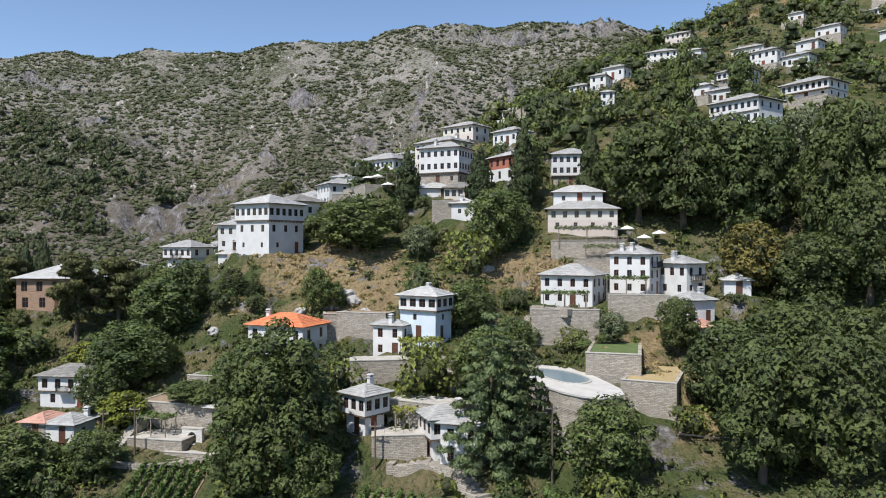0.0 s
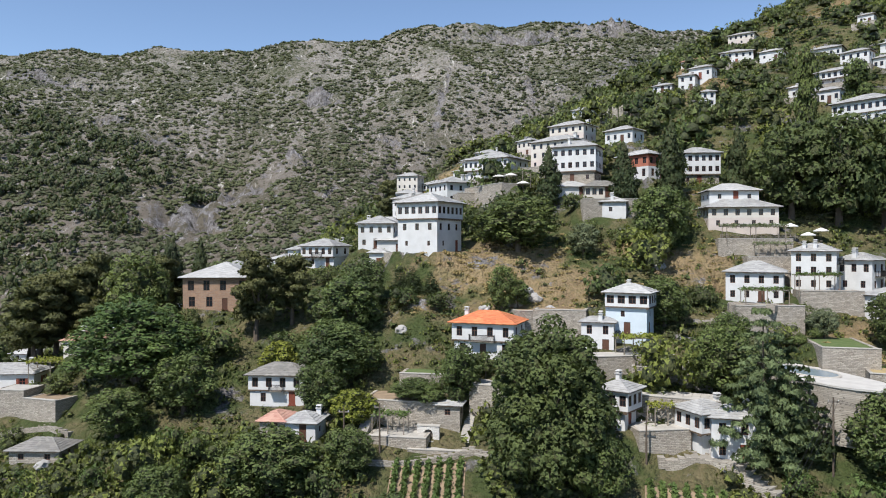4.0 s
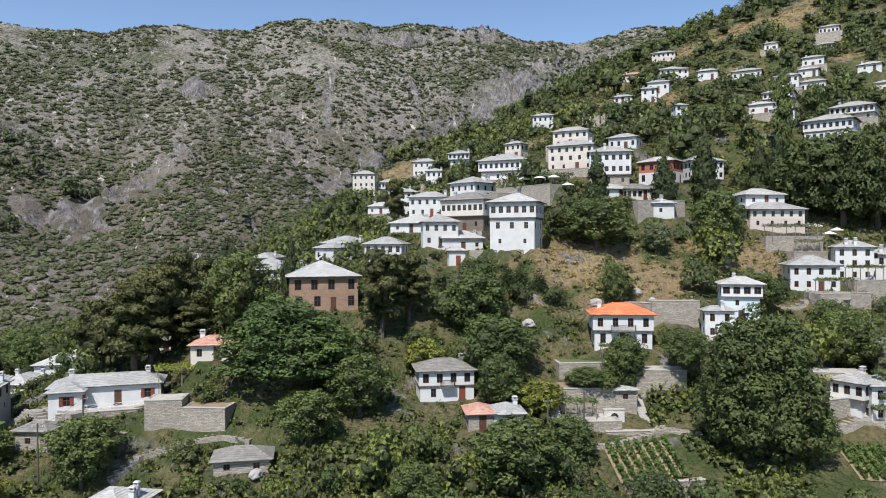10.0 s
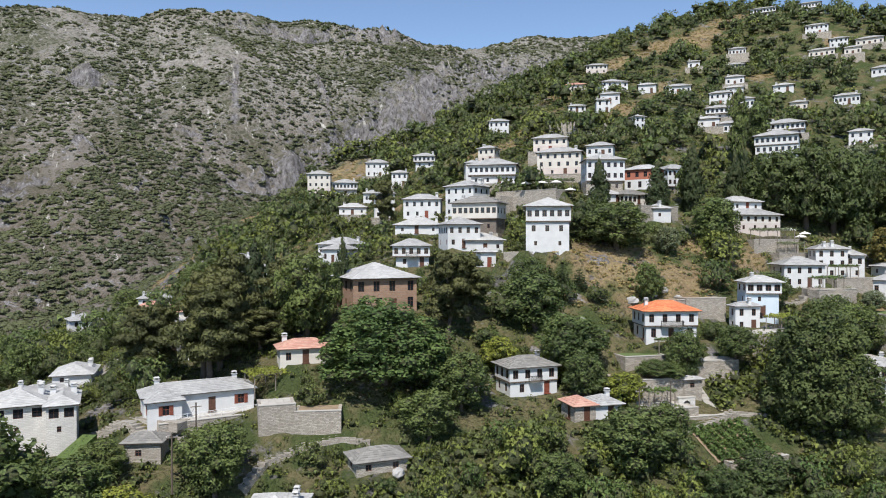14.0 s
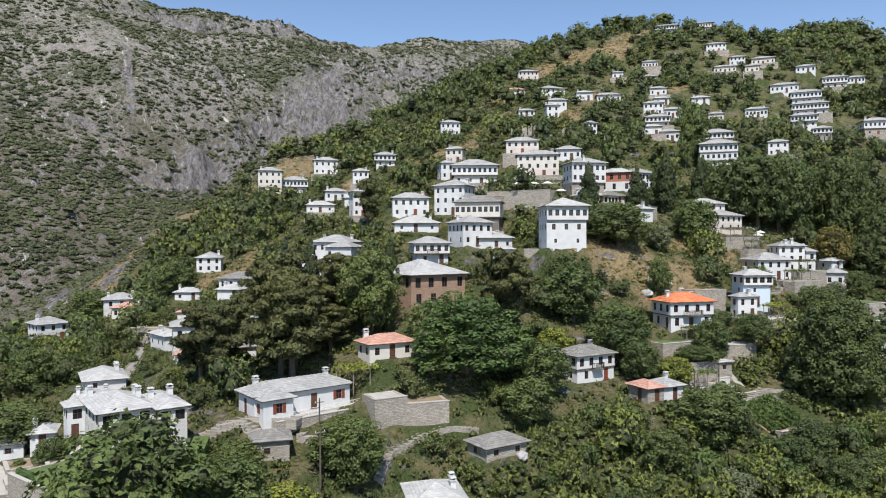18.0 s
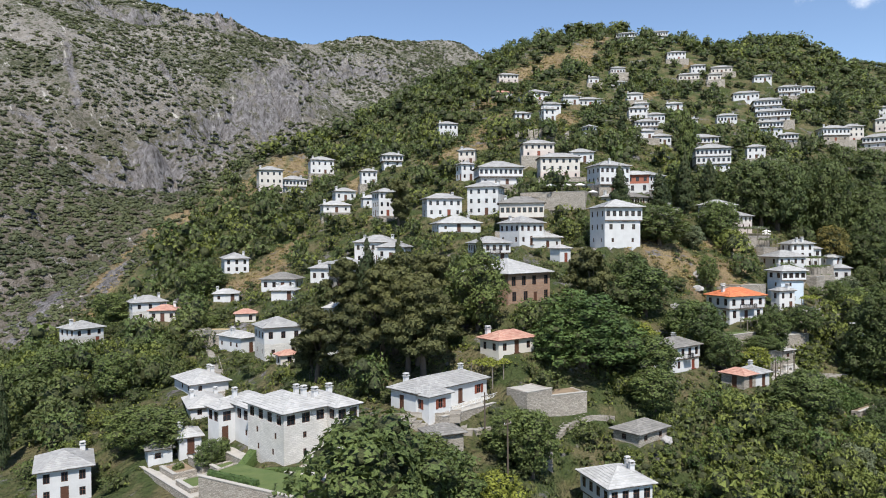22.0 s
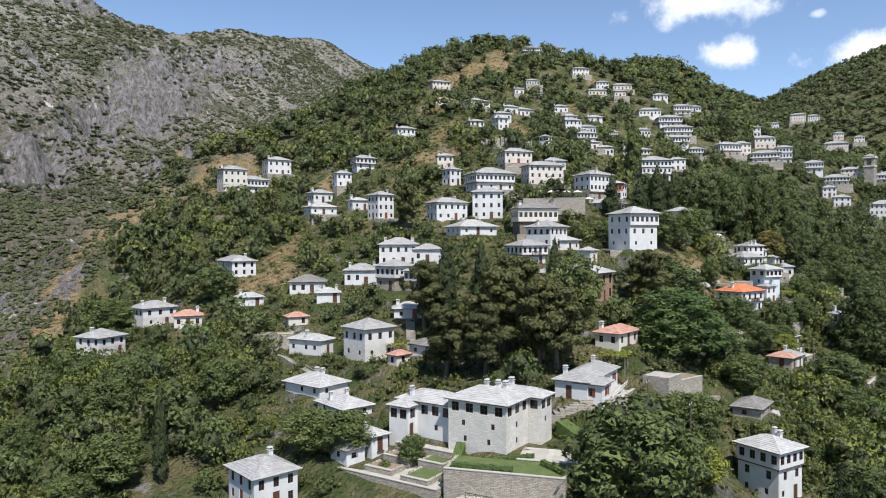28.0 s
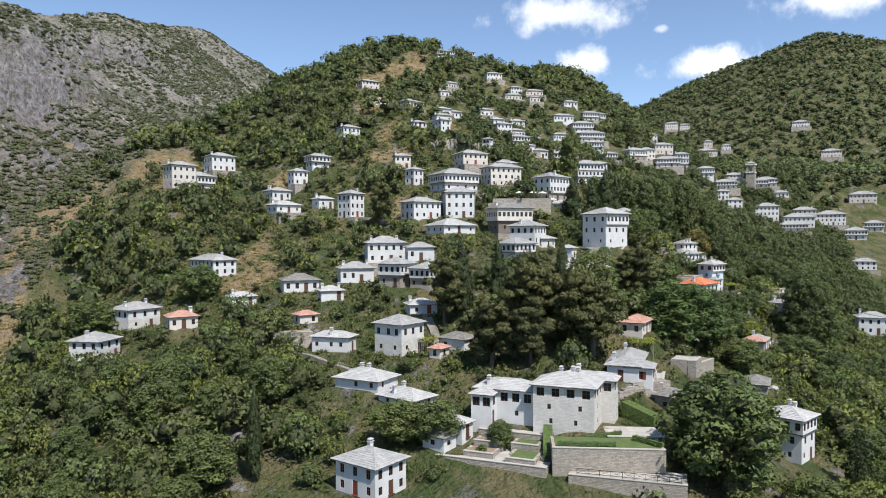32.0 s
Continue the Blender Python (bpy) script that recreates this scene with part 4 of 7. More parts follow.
def crown_lobes(kind, rng):
    """Lobes for a plant 10 m tall and about 4 m in radius."""
    L = []
    if kind == "cypress":
        for i in range(26):
            z = 0.9 + 8.9 * i / 25
            r = 3.6 * min(1, (10.2 - z) / 5.5) ** .7 * min(1, .45 + z / 4)
            for k in range(2):
                a = rng.uniform(0, 6.28)
                L.append((math.cos(a) * r * .35, math.sin(a) * r * .35, z, r * .68, .75))
    elif kind == "poplar":
        for i in range(26):
            z = 1.6 + 8 * i / 25
            r = 3.4 * math.sin(min(1, (z - .6) / 9.6) * math.pi) ** .6
            a = rng.uniform(0, 6.28)
            q = rng.uniform(.1, .75)
            L.append((math.cos(a) * r * q, math.sin(a) * r * q, z, .9 + .25 * r, .9))
    elif kind in ("cedar", "spruce"):
        tiers = 12
        for i in range(tiers):
            z = 1.1 + 8.3 * i / (tiers - 1)
            r = 4.2 * (1 - (z - .8) / 9.4) ** .85 + .25
            m = max(3, int(r * 2.0))
            for k in range(m):
                a = 6.28 * k / m + i * 1.3 + rng.uniform(-.25, .25)
                for q in (.35, .68, .95):
                    rr = r * q * rng.uniform(.85, 1.1)
                    L.append((math.cos(a) * rr, math.sin(a) * rr, z - .05 * rr * rr + .2, .3 + .12 * r * q, .13))
    elif kind == "pine":
        for i in range(44):
            z = rng.uniform(2.6, 9.6)
            a, r = rng.uniform(0, 6.28), rng.uniform(.3, 3.4) * (1 - abs(z - 5.6) / 6.5)
            L.append((math.cos(a) * r, math.sin(a) * r, z, rng.uniform(.65, 1.2), rng.uniform(.4, .75)))
    elif kind == "bush":
        for i in range(9):
            a, r = rng.uniform(0, 6.28), rng.uniform(0, 2.4)
            L.append((math.cos(a) * r, math.sin(a) * r, rng.uniform(2.5, 6.5) * (1 - r / 6), rng.uniform(1.4, 2.2), rng.uniform(2, 3.2)))
    elif kind == "dome":
        # one wide unbroken canopy down to the ground
        for i in range(150):
            t = (i + .5) / 150
            a, q = i * 2.39996, rng.uniform(.74, 1.06)
            r = 3.35 * math.sqrt(max(0, 1 - t * t)) * q
            L.append((math.cos(a) * r, math.sin(a) * r, 1.2 + 7.6 * t * q, rng.uniform(.5, .8), rng.uniform(.5, .85)))
        L += [(0, 0, 3.5, 2.7, 4.2)]
    else:
        for i in range(46):
            t = -.92 + 1.9 * (i + .5) / 46
            a = i * 2.39996 + rng.uniform(-.4, .4)
            r = 3.2 * math.sqrt(max(0, 1 - t * t)) * rng.uniform(.62, 1.08)
            L.append((math.cos(a) * r, math.sin(a) * r, 5.1 + 3.85 * t, rng.uniform(.75, 1.35), rng.uniform(.75, 1.25)))
        L += [(0, 0, 5.2, 2.6, 3.2)]
    return L


LEAF_COUNT = dict(cypress=4200, poplar=4200, cedar=6500, spruce=4200, pine=6500, bush=1600)
KINDS = {}


def plant_kind(kind, leaf, variants, size=0.34, flat=0.35, leaves=None, long=1.0, cores=-1):
    """Meshes for one kind of plant: trunk with limbs, and crown."""
    out = []
    shape = {"broad": "broad", "dark": "broad", "plane": "dome", "walnut": "dome", "olive": "broad", "lime": "broad", "autumn": "broad"}.get(kind, kind)
    for k in range(variants):
        rng = np.random.default_rng(abs(hash_name(kind)) + 17 * k)
        lobes = crown_lobes(shape, rng)
        v, f, split, normals = lobed(lobes, leaves or LEAF_COUNT.get(shape, 5200), size, rng, flat=flat, long=long, cores=cores)
        # cores take the dark tone that stands in for inner shade
        crown = mesh_of("crown", v.tolist(), f, [leaf, "crown_shade"], [int(k >= split) for k in range(len(f))])
        crown.polygons.foreach_set("use_smooth", np.ones(len(f), bool))
        crown.normals_split_custom_set_from_vertices(normals.tolist())
        s = Shape()
        straight = shape in ("cypress", "poplar", "cedar", "spruce")
        top = 9.0 if straight else 6.0
        lean = Vector((0, 0, 0)) if straight else Vector((rng.uniform(-.5, .5), rng.uniform(-.5, .5), 0))
        thick = .2 if straight else .42
        s.tube((0, 0, -1.5), (0, 0, 1.2), thick, thick * .7, 9)
        s.tube((0, 0, 1.15), Vector((0, 0, top)) + lean, thick * .7, .05, 8)
        if shape != "bush":
            for j in range(9):
                L = lobes[int(rng.integers(len(lobes)))]
                z = rng.uniform(1.8, 4.5) if not straight else max(1.0, L[2] - .4)
                s.tube(Vector((0, 0, z)) + lean * ((z - 1) / top), (L[0] * .85, L[1] * .85, L[2]), .12, .03, 5)
        out.append((s.mesh("trunk", "bark"), crown))
    KINDS[kind] = out


def hash_name(name):
    return sum((i + 3) * ord(c) for i, c in enumerate(name))


plant_kind("broad", "leaf_broad", 4, 0.19, leaves=7600)
plant_kind("dark", "leaf_plane", 3, 0.21, leaves=7000)
plant_kind("plane", "leaf_plane", 1, 0.13, leaves=26000)
plant_kind("walnut", "leaf_walnut", 1, 0.13, leaves=24000)
plant_kind("olive", "leaf_olive", 2, 0.2, leaves=7500)
plant_kind("lime", "leaf_lime", 1, 0.24)
plant_kind("autumn", "leaf_autumn", 1, 0.24)
plant_kind("pine", "leaf_pine", 3, 0.13, 0.8, leaves=14000, long=1.8, cores=99)
plant_kind("cedar", "leaf_cedar", 1, 0.12, 0.35, 15000, 1.9, 0)
plant_kind("spruce", "leaf_cypress", 1, 0.22, 0.4, long=1.6, cores=0)
plant_kind("cypress", "leaf_cypress", 2, 0.25, 0.6, long=1.5, cores=99)
plant_kind("poplar", "leaf_broad", 1, 0.25, 0.5, cores=99)
plant_kind("bush", "leaf_broad", 2, 0.4, leaves=1900, cores=99)

TREE_WORDS = {
    "broad": ("dark green broadleaf tree with a dense rounded crown", "tree"),
    "dark": ("dark dense broadleaf tree of the old grove", "tree"),
    "plane": ("huge old plane tree with a dense dark green crown", "plane tree"),
    "walnut": ("wide domed walnut tree with bright green leaves", "walnut tree"),
    "olive": ("grey-green tree with a loose crown", "tree"),
    "lime": ("yellow-green leafy tree in flower", "tree"),
    "autumn": ("broadleaf tree with yellowing leaves", "tree"),
    "pine": ("dark pine tree with brownish-green clumps of needles", "pine tree"),
    "cedar": ("tall cedar with layered drooping grey-green boughs", "cedar"),
    "spruce": ("dark conical spruce with layered boughs", "conifer"),
    "cypress": ("slender dark green columnar cypress", "cypress"),
    "poplar": ("tall narrow poplar with green leaves", "poplar"),
    "bush": ("round green garden bush", "bush"),
}
TREES = []


def tree(kind, x, y, h, r, sink=0.0):
    """Plants one tree; its height and crown radius in metres."""
    rng = random.Random(int(x * 131 + y * 77))
    trunk, crown = rng.choice(KINDS[kind])
    words = TREE_WORDS[kind]
    name = words[1].replace(" ", "_")
    ob = tagged(new(name), words[0], words[1], "trees" if kind != "bush" else "bushes")
    z = at_land(x, y) - sink
    ob.matrix_world = pose(x, y, z, 0, 0, rng.uniform(0, 360)) @ Matrix.Diagonal((r / 4, r / 4, h / 10, 1))
    put("trunk", trunk, ob)
    put("crown", crown, ob)
    TREES.append((x, y, r))


def many(name, proto, places, mat, label, category):
    """Joins copies of a small plant mesh into one object: rows of x, y, z, turn, radius, height."""
    v, f, split, normals = proto if len(proto) == 4 else (*proto, len(proto[1]), None)
    v, p = np.asarray(v), np.asarray(places)
    c, s = np.cos(p[:, 3])[:, None], np.sin(p[:, 3])[:, None]
    X = (v[None, :, 0] * c - v[None, :, 1] * s) * p[:, 4:5] + p[:, 0:1]
    Y = (v[None, :, 0] * s + v[None, :, 1] * c) * p[:, 4:5] + p[:, 1:2]
    Z = v[None, :, 2] * p[:, 5:6] + p[:, 2:3]
    V = np.stack([X, Y, Z], -1).reshape(-1, 3)
    me = bpy.data.meshes.new(name)
    sizes = np.array([len(k) for k in f])
    loops = np.concatenate([np.array(k) for k in f])
    n = len(p)
    all_loops = (loops[None, :] + np.arange(n)[:, None] * len(v)).ravel()
    all_sizes = np.tile(sizes, n)
    starts = np.concatenate([[0], np.cumsum(all_sizes)[:-1]])
    me.vertices.add(len(V))
    me.vertices.foreach_set("co", V.ravel())
    me.loops.add(len(all_loops))
    me.loops.foreach_set("vertex_index", all_loops.astype(np.int32))
    me.polygons.add(len(all_sizes))
    me.polygons.foreach_set("loop_start", starts.astype(np.int32))
    me.update(calc_edges=True)
    me.polygons.foreach_set("use_smooth", np.ones(len(all_sizes), bool))
    if normals is not None:
        turned = [normals[None, :, 0] * c - normals[None, :, 1] * s, normals[None, :, 0] * s + normals[None, :, 1] * c, np.broadcast_to(normals[None, :, 2], X.shape)]
        me.normals_split_custom_set_from_vertices(np.stack(turned, -1).reshape(-1, 3).tolist())
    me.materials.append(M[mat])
    # second slot: cores painted dark as the shade within the crown
    me.materials.append(M["crown_shade"])
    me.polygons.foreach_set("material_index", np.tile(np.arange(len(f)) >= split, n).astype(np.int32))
    return tagged(new(name, me), label, category, kind="stuff")


def small_plant(leaves, size, seed, lobes, cores=-1, core=0.74):
    rng = np.random.default_rng(seed)
    return lobed(lobes, leaves, size, rng, core, cores=cores)


# the plots of the village, from the lower lane up to the hilltop
house(-33.1, 134.1, 58.7, 8.8, 8.8, 9.2, 57, "tower", "tall white three-storey tower house with a jettied top floor", chimneys=0, floors=3)
house(-43.9, 153.8, 59.2, 7.7, 7.7, 5.4, -10, "plain", "white two-storey house with a slate hipped roof")
house(-39.2, 152.4, 58.1, 8.9, 7.1, 2.9, -12, "low", "low white cottage under a pale slate roof")
house(-89.4, 118.4, 41.9, 7.8, 4.7, 2.4, -7, "red", "small cream house with faded red tiled roof")
house(-33.9, 162.4, 62.5, 11.5, 8.1, 7.6, -47, "brown", "brown stone mansion with a glazed timber upper floor", far=True, floors=2)
house(-27.1, 181.5, 67.6, 9.1, 8.2, 8.2, -61, "plain", "tall narrow white three-storey house with slate roof", far=True)
house(-14.7, 188.0, 76.9, 13.3, 10.6, 5.7, -37, "jetty", "white house with jettied upper floor full of windows", far=True)
house(-36.5, 190.5, 67.2, 10.3, 7.2, 5.3, -30, "plain", "white two-storey house with slate hipped roof", far=True)
house(-43.2, 177.8, 62.7, 11.5, 9.2, 2.3, -31, "low", "low white cottage under a pale slate roof")
house(-55.7, 153.7, 55.2, 7.9, 6.3, 4.6, -25, "jetty", "white house with jettied upper floor and slate roof", balcony=0.3)
house(-59.7, 191.3, 54.5, 10.4, 8.3, 5.6, -55, "plain", "white two-storey house with slate hipped roof", far=True)
house(-64.7, 178.1, 55.4, 7.1, 5.7, 3.5, -57, "plain", "white two-storey house with slate hipped roof")
house(-74.0, 192.6, 49.8, 8.7, 7.0, 3.8, -52, "plain", "white two-storey house with slate hipped roof")
house(-79.8, 177.5, 49.5, 6.6, 6.6, 5.6, -7, "stonejet", "stone house with white jettied upper floor")
house(-79.4, 169.6, 49.3, 6.0, 6.0, 4.7, -10, "stonejet", "stone house with white upper floor and dark openings", balcony=0.7)
house(-80.4, 205.7, 47.7, 8.9, 7.1, 2.9, -48, "old", "low old white house under dark mossy slates")
house(-88.2, 191.5, 46.4, 5.5, 4.5, 2.3, -46, "low", "low white cottage under a pale slate roof")
house(-79.1, 235.6, 51.5, 6.8, 13.6, 4.1, -22, "plain", "white two-storey house with slate hipped roof", far=True)
house(-103.7, 239.0, 39.3, 8.9, 7.1, 4.8, -9, "stonebase", "white house on a pale stone ground floor")
house(-105.2, 222.8, 40.2, 6.5, 5.2, 2.8, -35, "red", "small cream house with faded red tiles")
house(-122.9, 231.0, 35.0, 7.3, 7.3, 4.3, 12, "stonebase", "white house on a pale stone ground floor")
house(-106.3, 163.8, 37.7, 7.2, 7.2, 6.3, -14, "stonebase", "white house on a tall pale stone base")
house(-106.8, 179.2, 37.3, 4.2, 8.4, 3.2, 6, "low", "low white cottage with pale roof beside the lane")
house(-100.4, 153.1, 38.3, 4.7, 6.1, 2.3, -11, "shed", "small white shed under old slates")
house(-88.8, 166.8, 43.9, 6.4, 5.1, 2.3, -52, "low", "low white cottage under a pale slate roof")
house(-122.6, 162.6, 34.2, 6.6, 9.4, 1.7, -6, "low", "low white cottage under a wide pale slate roof", no_door=True, chimneys=2)
house(-126.4, 152.6, 32.4, 5.6, 8.2, 1.6, -17, "low", "low white cottage under a wide pale slate roof", no_door=True)
house(-99.6, 90.9, 22.5, 5.8, 6.7, 7.6, -25, "tower", "white tower house with jettied top floor below the road")
house(-149.2, 147.3, 25.8, 6.4, 7.6, 4.5, -15, "plain", "white two-storey house with slate hipped roof")
house(-85.6, 95.8, 31.1, 6.8, 4.5, 1.7, -4, "shed", "half-ruined stone hut under old slates", chimneys=0, wall="stone", no_door=True)
house(-55.7, 106.9, 36.2, 8.2, 5.7, 4.5, -7, "old", "old whitewashed house under dark mossy slates", balcony=0.25)
house(-54.0, 95.2, 34.3, 3.4, 4.5, 2.3, -10, "shed", "small stone shed under faded red tiles", chimneys=0, wall="stone", roof="old_tile")
house(-50.2, 94.5, 34.1, 4.2, 4.3, 2.4, -10, "shed", "small whitewashed shed under patched slates", chimneys=1, roof="slate")
house(-30.6, 96.6, 36.0, 3.2, 2.6, 2.0, -14, "shed", "small stone hut with a pale flat roof", chimneys=0, wall="stone", roof="pale_slate", no_door=True, rise=.35)
house(-24.1, 109.1, 42.7, 9.8, 6.9, 5.3, -22, "orange", "white house with bright orange tiled roof", balcony=0.4, chimneys=1)
house(-2.6, 106.6, 46.2, 4.7, 6.2, 6.5, 60, "blue", "pale blue tower house with white jettied top floor")
house(-7.8, 105.2, 43.6, 2.4, 4.8, 4.7, 69, "plain", "white wing of the pale blue tower house", balcony=0.6, chimneys=1)
house(21.7, 116.5, 50.5, 7.3, 8.7, 4.9, 61, "plain", "white two-storey house with slate hipped roof")
house(31.9, 116.5, 52.3, 5.1, 6.7, 6.5, 55, "plain", "large white house with tall chimneys and dark balconies", chimneys=2, balcony=0.6)
house(39.5, 116.2, 51.9, 4.7, 5.7, 5.4, 34, "plain", "large white house with tall chimneys and dark balconies", chimneys=2, balcony=0.6)
house(38.0, 107.2, 48.3, 4.7, 4.7, 3.7, 23, "plain", "white two-storey house with slate hipped roof")
house(37.5, 102.6, 46.1, 3.4, 4.0, 2.4, 33, "red", "small cream house with faded red tiled roof")
house(47.1, 112.6, 52.4, 4.0, 4.5, 2.3, -17, "low", "low white cottage under a pale slate roof")
house(2.7, 83.0, 34.3, 4.9, 4.5, 5.2, -16, "plain", "white two-storey house with slate hipped roof")
house(-9.6, 87.5, 36.9, 3.9, 3.9, 5.0, 49, "jetty", "white house with jettied upper floor full of windows")
house(0.2, 84.9, 35.0, 4.7, 4.5, 4.8, 20, "jetty", "white house with jettied upper floor full of windows")
house(-1.7, 154.0, 70.3, 7.1, 5.6, 2.3, 2, "low", "low white cottage under a pale slate roof")
house(4.4, 152.0, 70.2, 8.4, 5.9, 2.3, -0, "brown", "brown stone mansion with a glazed timber upper floor")
house(4.4, 142.0, 65.5, 4.9, 4.9, 3.1, 77, "low", "low white cottage under a pale slate roof")
house(26.5, 134.5, 63.0, 12.7, 8.9, 4.0, -8, "stone", "cream plastered stone house with slate roof")
house(26.2, 137.0, 68.1, 9.2, 6.5, 2.3, -8, "low", "low white cottage under a pale slate roof", chimneys=0)
house(29.6, 162.5, 73.7, 9.0, 7.2, 7.3, -7, "stonejet", "stone house with white jettied upper floor")
house(15.4, 158.7, 74.7, 6.0, 9.0, 5.4, 33, "redstone", "house with brick-red upper floor over white ground floor")
house(0.7, 158.1, 73.6, 7.5, 9.8, 8.2, 64, "stonejet", "large stone mansion with white glazed jettied top floor")
house(-0.1, 175.9, 79.2, 12.2, 7.3, 6.6, -42, "stone", "cream plastered stone house with slate roof", far=True)
house(17.8, 180.3, 85.9, 7.8, 6.2, 3.4, -45, "plain", "white two-storey house with slate hipped roof", far=True)
house(6.2, 189.5, 87.5, 10.2, 7.1, 4.5, -40, "stone", "cream plastered stone house with slate roof", far=True)
house(24.1, 251.6, 102.7, 7.8, 6.3, 5.5, -33, "plain", "white two-storey house with slate hipped roof", far=True)
house(-13.4, 288.5, 87.8, 9.6, 7.6, 6.1, -25, "plain", "white two-storey house with slate hipped roof", far=True)
house(-39.8, 284.2, 79.3, 8.9, 7.1, 8.5, -21, "stone", "cream plastered stone house with slate roof", far=True)
house(-28.5, 286.0, 79.4, 9.7, 7.7, 5.4, -20, "jetty", "white house with jettied upper floor full of windows", far=True)
house(-11.4, 244.4, 87.8, 7.5, 6.0, 4.1, -30, "jetty", "white house with jettied upper floor full of windows", far=True)
house(-20.4, 247.0, 80.7, 5.7, 4.6, 5.1, -27, "plain", "white two-storey house with slate hipped roof", far=True)
house(-29.6, 249.4, 74.8, 7.3, 5.8, 3.4, -23, "plain", "white two-storey house with slate hipped roof", far=True)
house(-41.0, 238.5, 69.7, 9.1, 6.3, 2.8, -23, "low", "low white cottage under a pale slate roof", far=True)
house(-34.4, 227.6, 71.4, 5.6, 4.5, 3.2, -27, "low", "low white cottage under a pale slate roof", far=True)
house(-39.3, 213.9, 67.9, 6.0, 6.0, 7.7, -17, "plain", "tall narrow white three-storey house with slate roof", far=True)
house(-14.1, 203.1, 79.9, 4.5, 4.5, 5.2, -21, "plain", "white two-storey house with slate hipped roof", far=True)
house(-2.0, 213.8, 86.7, 5.8, 4.7, 4.9, -52, "stone", "roofed stone shell of an old house", far=True)
house(95.0, 280.7, 140.4, 9.9, 7.0, 4.0, -37, "stone", "cream plastered stone house with slate roof", far=True)
house(79.6, 252.0, 123.6, 10.8, 17.3, 4.3, -25, "plain", "white two-storey house with slate hipped roof", far=True)
house(67.8, 260.5, 125.9, 9.0, 6.3, 2.6, -38, "red", "small cream house with faded red tiled roof", far=True)
house(49.0, 218.6, 107.9, 5.0, 5.0, 4.9, -31, "plain", "white two-storey house with slate hipped roof", far=True)
house(45.0, 228.7, 109.7, 6.4, 4.5, 2.3, -38, "plain", "white two-storey house with slate hipped roof", far=True)
house(46.0, 196.3, 98.8, 3.7, 3.7, 4.1, -12, "plain", "white two-storey house with slate hipped roof", far=True)
house(104.2, 237.3, 123.2, 10.5, 7.3, 3.4, -43, "plain", "white two-storey house with slate hipped roof", far=True)
house(168.3, 262.9, 153.2, 8.1, 6.5, 3.4, -45, "jetty", "white house with jettied upper floor full of windows", far=True)
house(160.3, 256.9, 142.2, 8.2, 6.6, 4.2, -45, "jetty", "white house with jettied upper floor full of windows", far=True)
house(95.1, 205.7, 112.0, 7.8, 5.5, 5.0, -49, "plain", "white two-storey house with slate hipped roof", far=True)
house(102.1, 201.2, 110.9, 7.6, 5.3, 3.6, -50, "jetty", "white house with jettied upper floor full of windows", far=True)
house(81.6, 193.6, 104.1, 8.9, 6.2, 4.0, -48, "jetty", "white house with jettied upper floor full of windows", far=True)
house(72.1, 181.2, 96.5, 6.6, 4.6, 3.6, -48, "jetty", "white house with jettied upper floor full of windows", far=True)
house(68.7, 186.6, 98.9, 6.8, 4.8, 3.4, -47, "low", "low white cottage under a pale slate roof", far=True)
house(136.8, 211.1, 122.4, 7.6, 6.1, 2.6, -53, "low", "low white cottage under a pale slate roof", far=True)
house(131.4, 200.0, 111.8, 6.3, 5.1, 3.8, -52, "stone", "cream plastered stone house with slate roof", far=True)
house(144.6, 188.8, 113.9, 8.8, 5.3, 3.5, -55, "jetty", "white house with jettied upper floor full of windows", far=True)
house(92.8, 175.1, 96.1, 11.6, 9.3, 4.3, -55, "jetty", "white house with jettied upper floor full of windows", far=True)
house(68.9, 159.4, 84.3, 11.8, 9.5, 8.3, -55, "jetty", "white tower house with jettied top floor below the road", far=True)
house(112.2, 161.8, 92.2, 7.0, 4.9, 5.2, -56, "plain", "white two-storey house with slate hipped roof", far=True)
house(178.0, 183.6, 122.4, 12.4, 8.7, 5.3, -60, "jetty", "white house with jettied upper floor full of windows", far=True)
house(166.9, 176.3, 115.0, 14.2, 8.5, 5.1, -61, "jetty", "white house with jettied upper floor full of windows", far=True)
house(152.0, 171.6, 107.9, 9.8, 6.8, 4.9, -60, "jetty", "white house with jettied upper floor full of windows", far=True)
house(148.9, 162.4, 102.0, 6.9, 5.5, 4.0, -60, "jetty", "white house with jettied upper floor full of windows", far=True)
house(182.5, 196.2, 130.4, 12.1, 7.3, 3.6, -59, "plain", "white two-storey house with slate hipped roof", far=True)
house(207.8, 184.7, 133.5, 10.5, 7.3, 5.3, -57, "jetty", "white house with jettied upper floor full of windows", far=True)
house(223.4, 181.6, 137.7, 7.8, 5.4, 2.9, -61, "jetty", "white house with jettied upper floor full of windows", far=True)
house(174.1, 152.5, 103.7, 11.8, 8.3, 6.3, -48, "stonejet", "stone house with white jettied upper floor", far=True)
house(215.1, 286.2, 185.3, 12.5, 8.7, 4.5, -50, "jetty", "white house with jettied upper floor full of windows", far=True)
house(208.5, 248.6, 164.8, 10.3, 7.2, 4.8, -53, "plain", "white two-storey house with slate hipped roof", far=True)
house(199.9, 230.8, 153.3, 7.7, 6.1, 4.0, -53, "plain", "white two-storey house with slate hipped roof", far=True)
house(183.6, 227.8, 145.7, 10.6, 6.4, 3.5, -54, "stone", "cream plastered stone house with slate roof", far=True)
house(202.7, 196.2, 142.7, 8.6, 6.8, 3.1, -58, "plain", "white two-storey house with slate hipped roof", far=True)
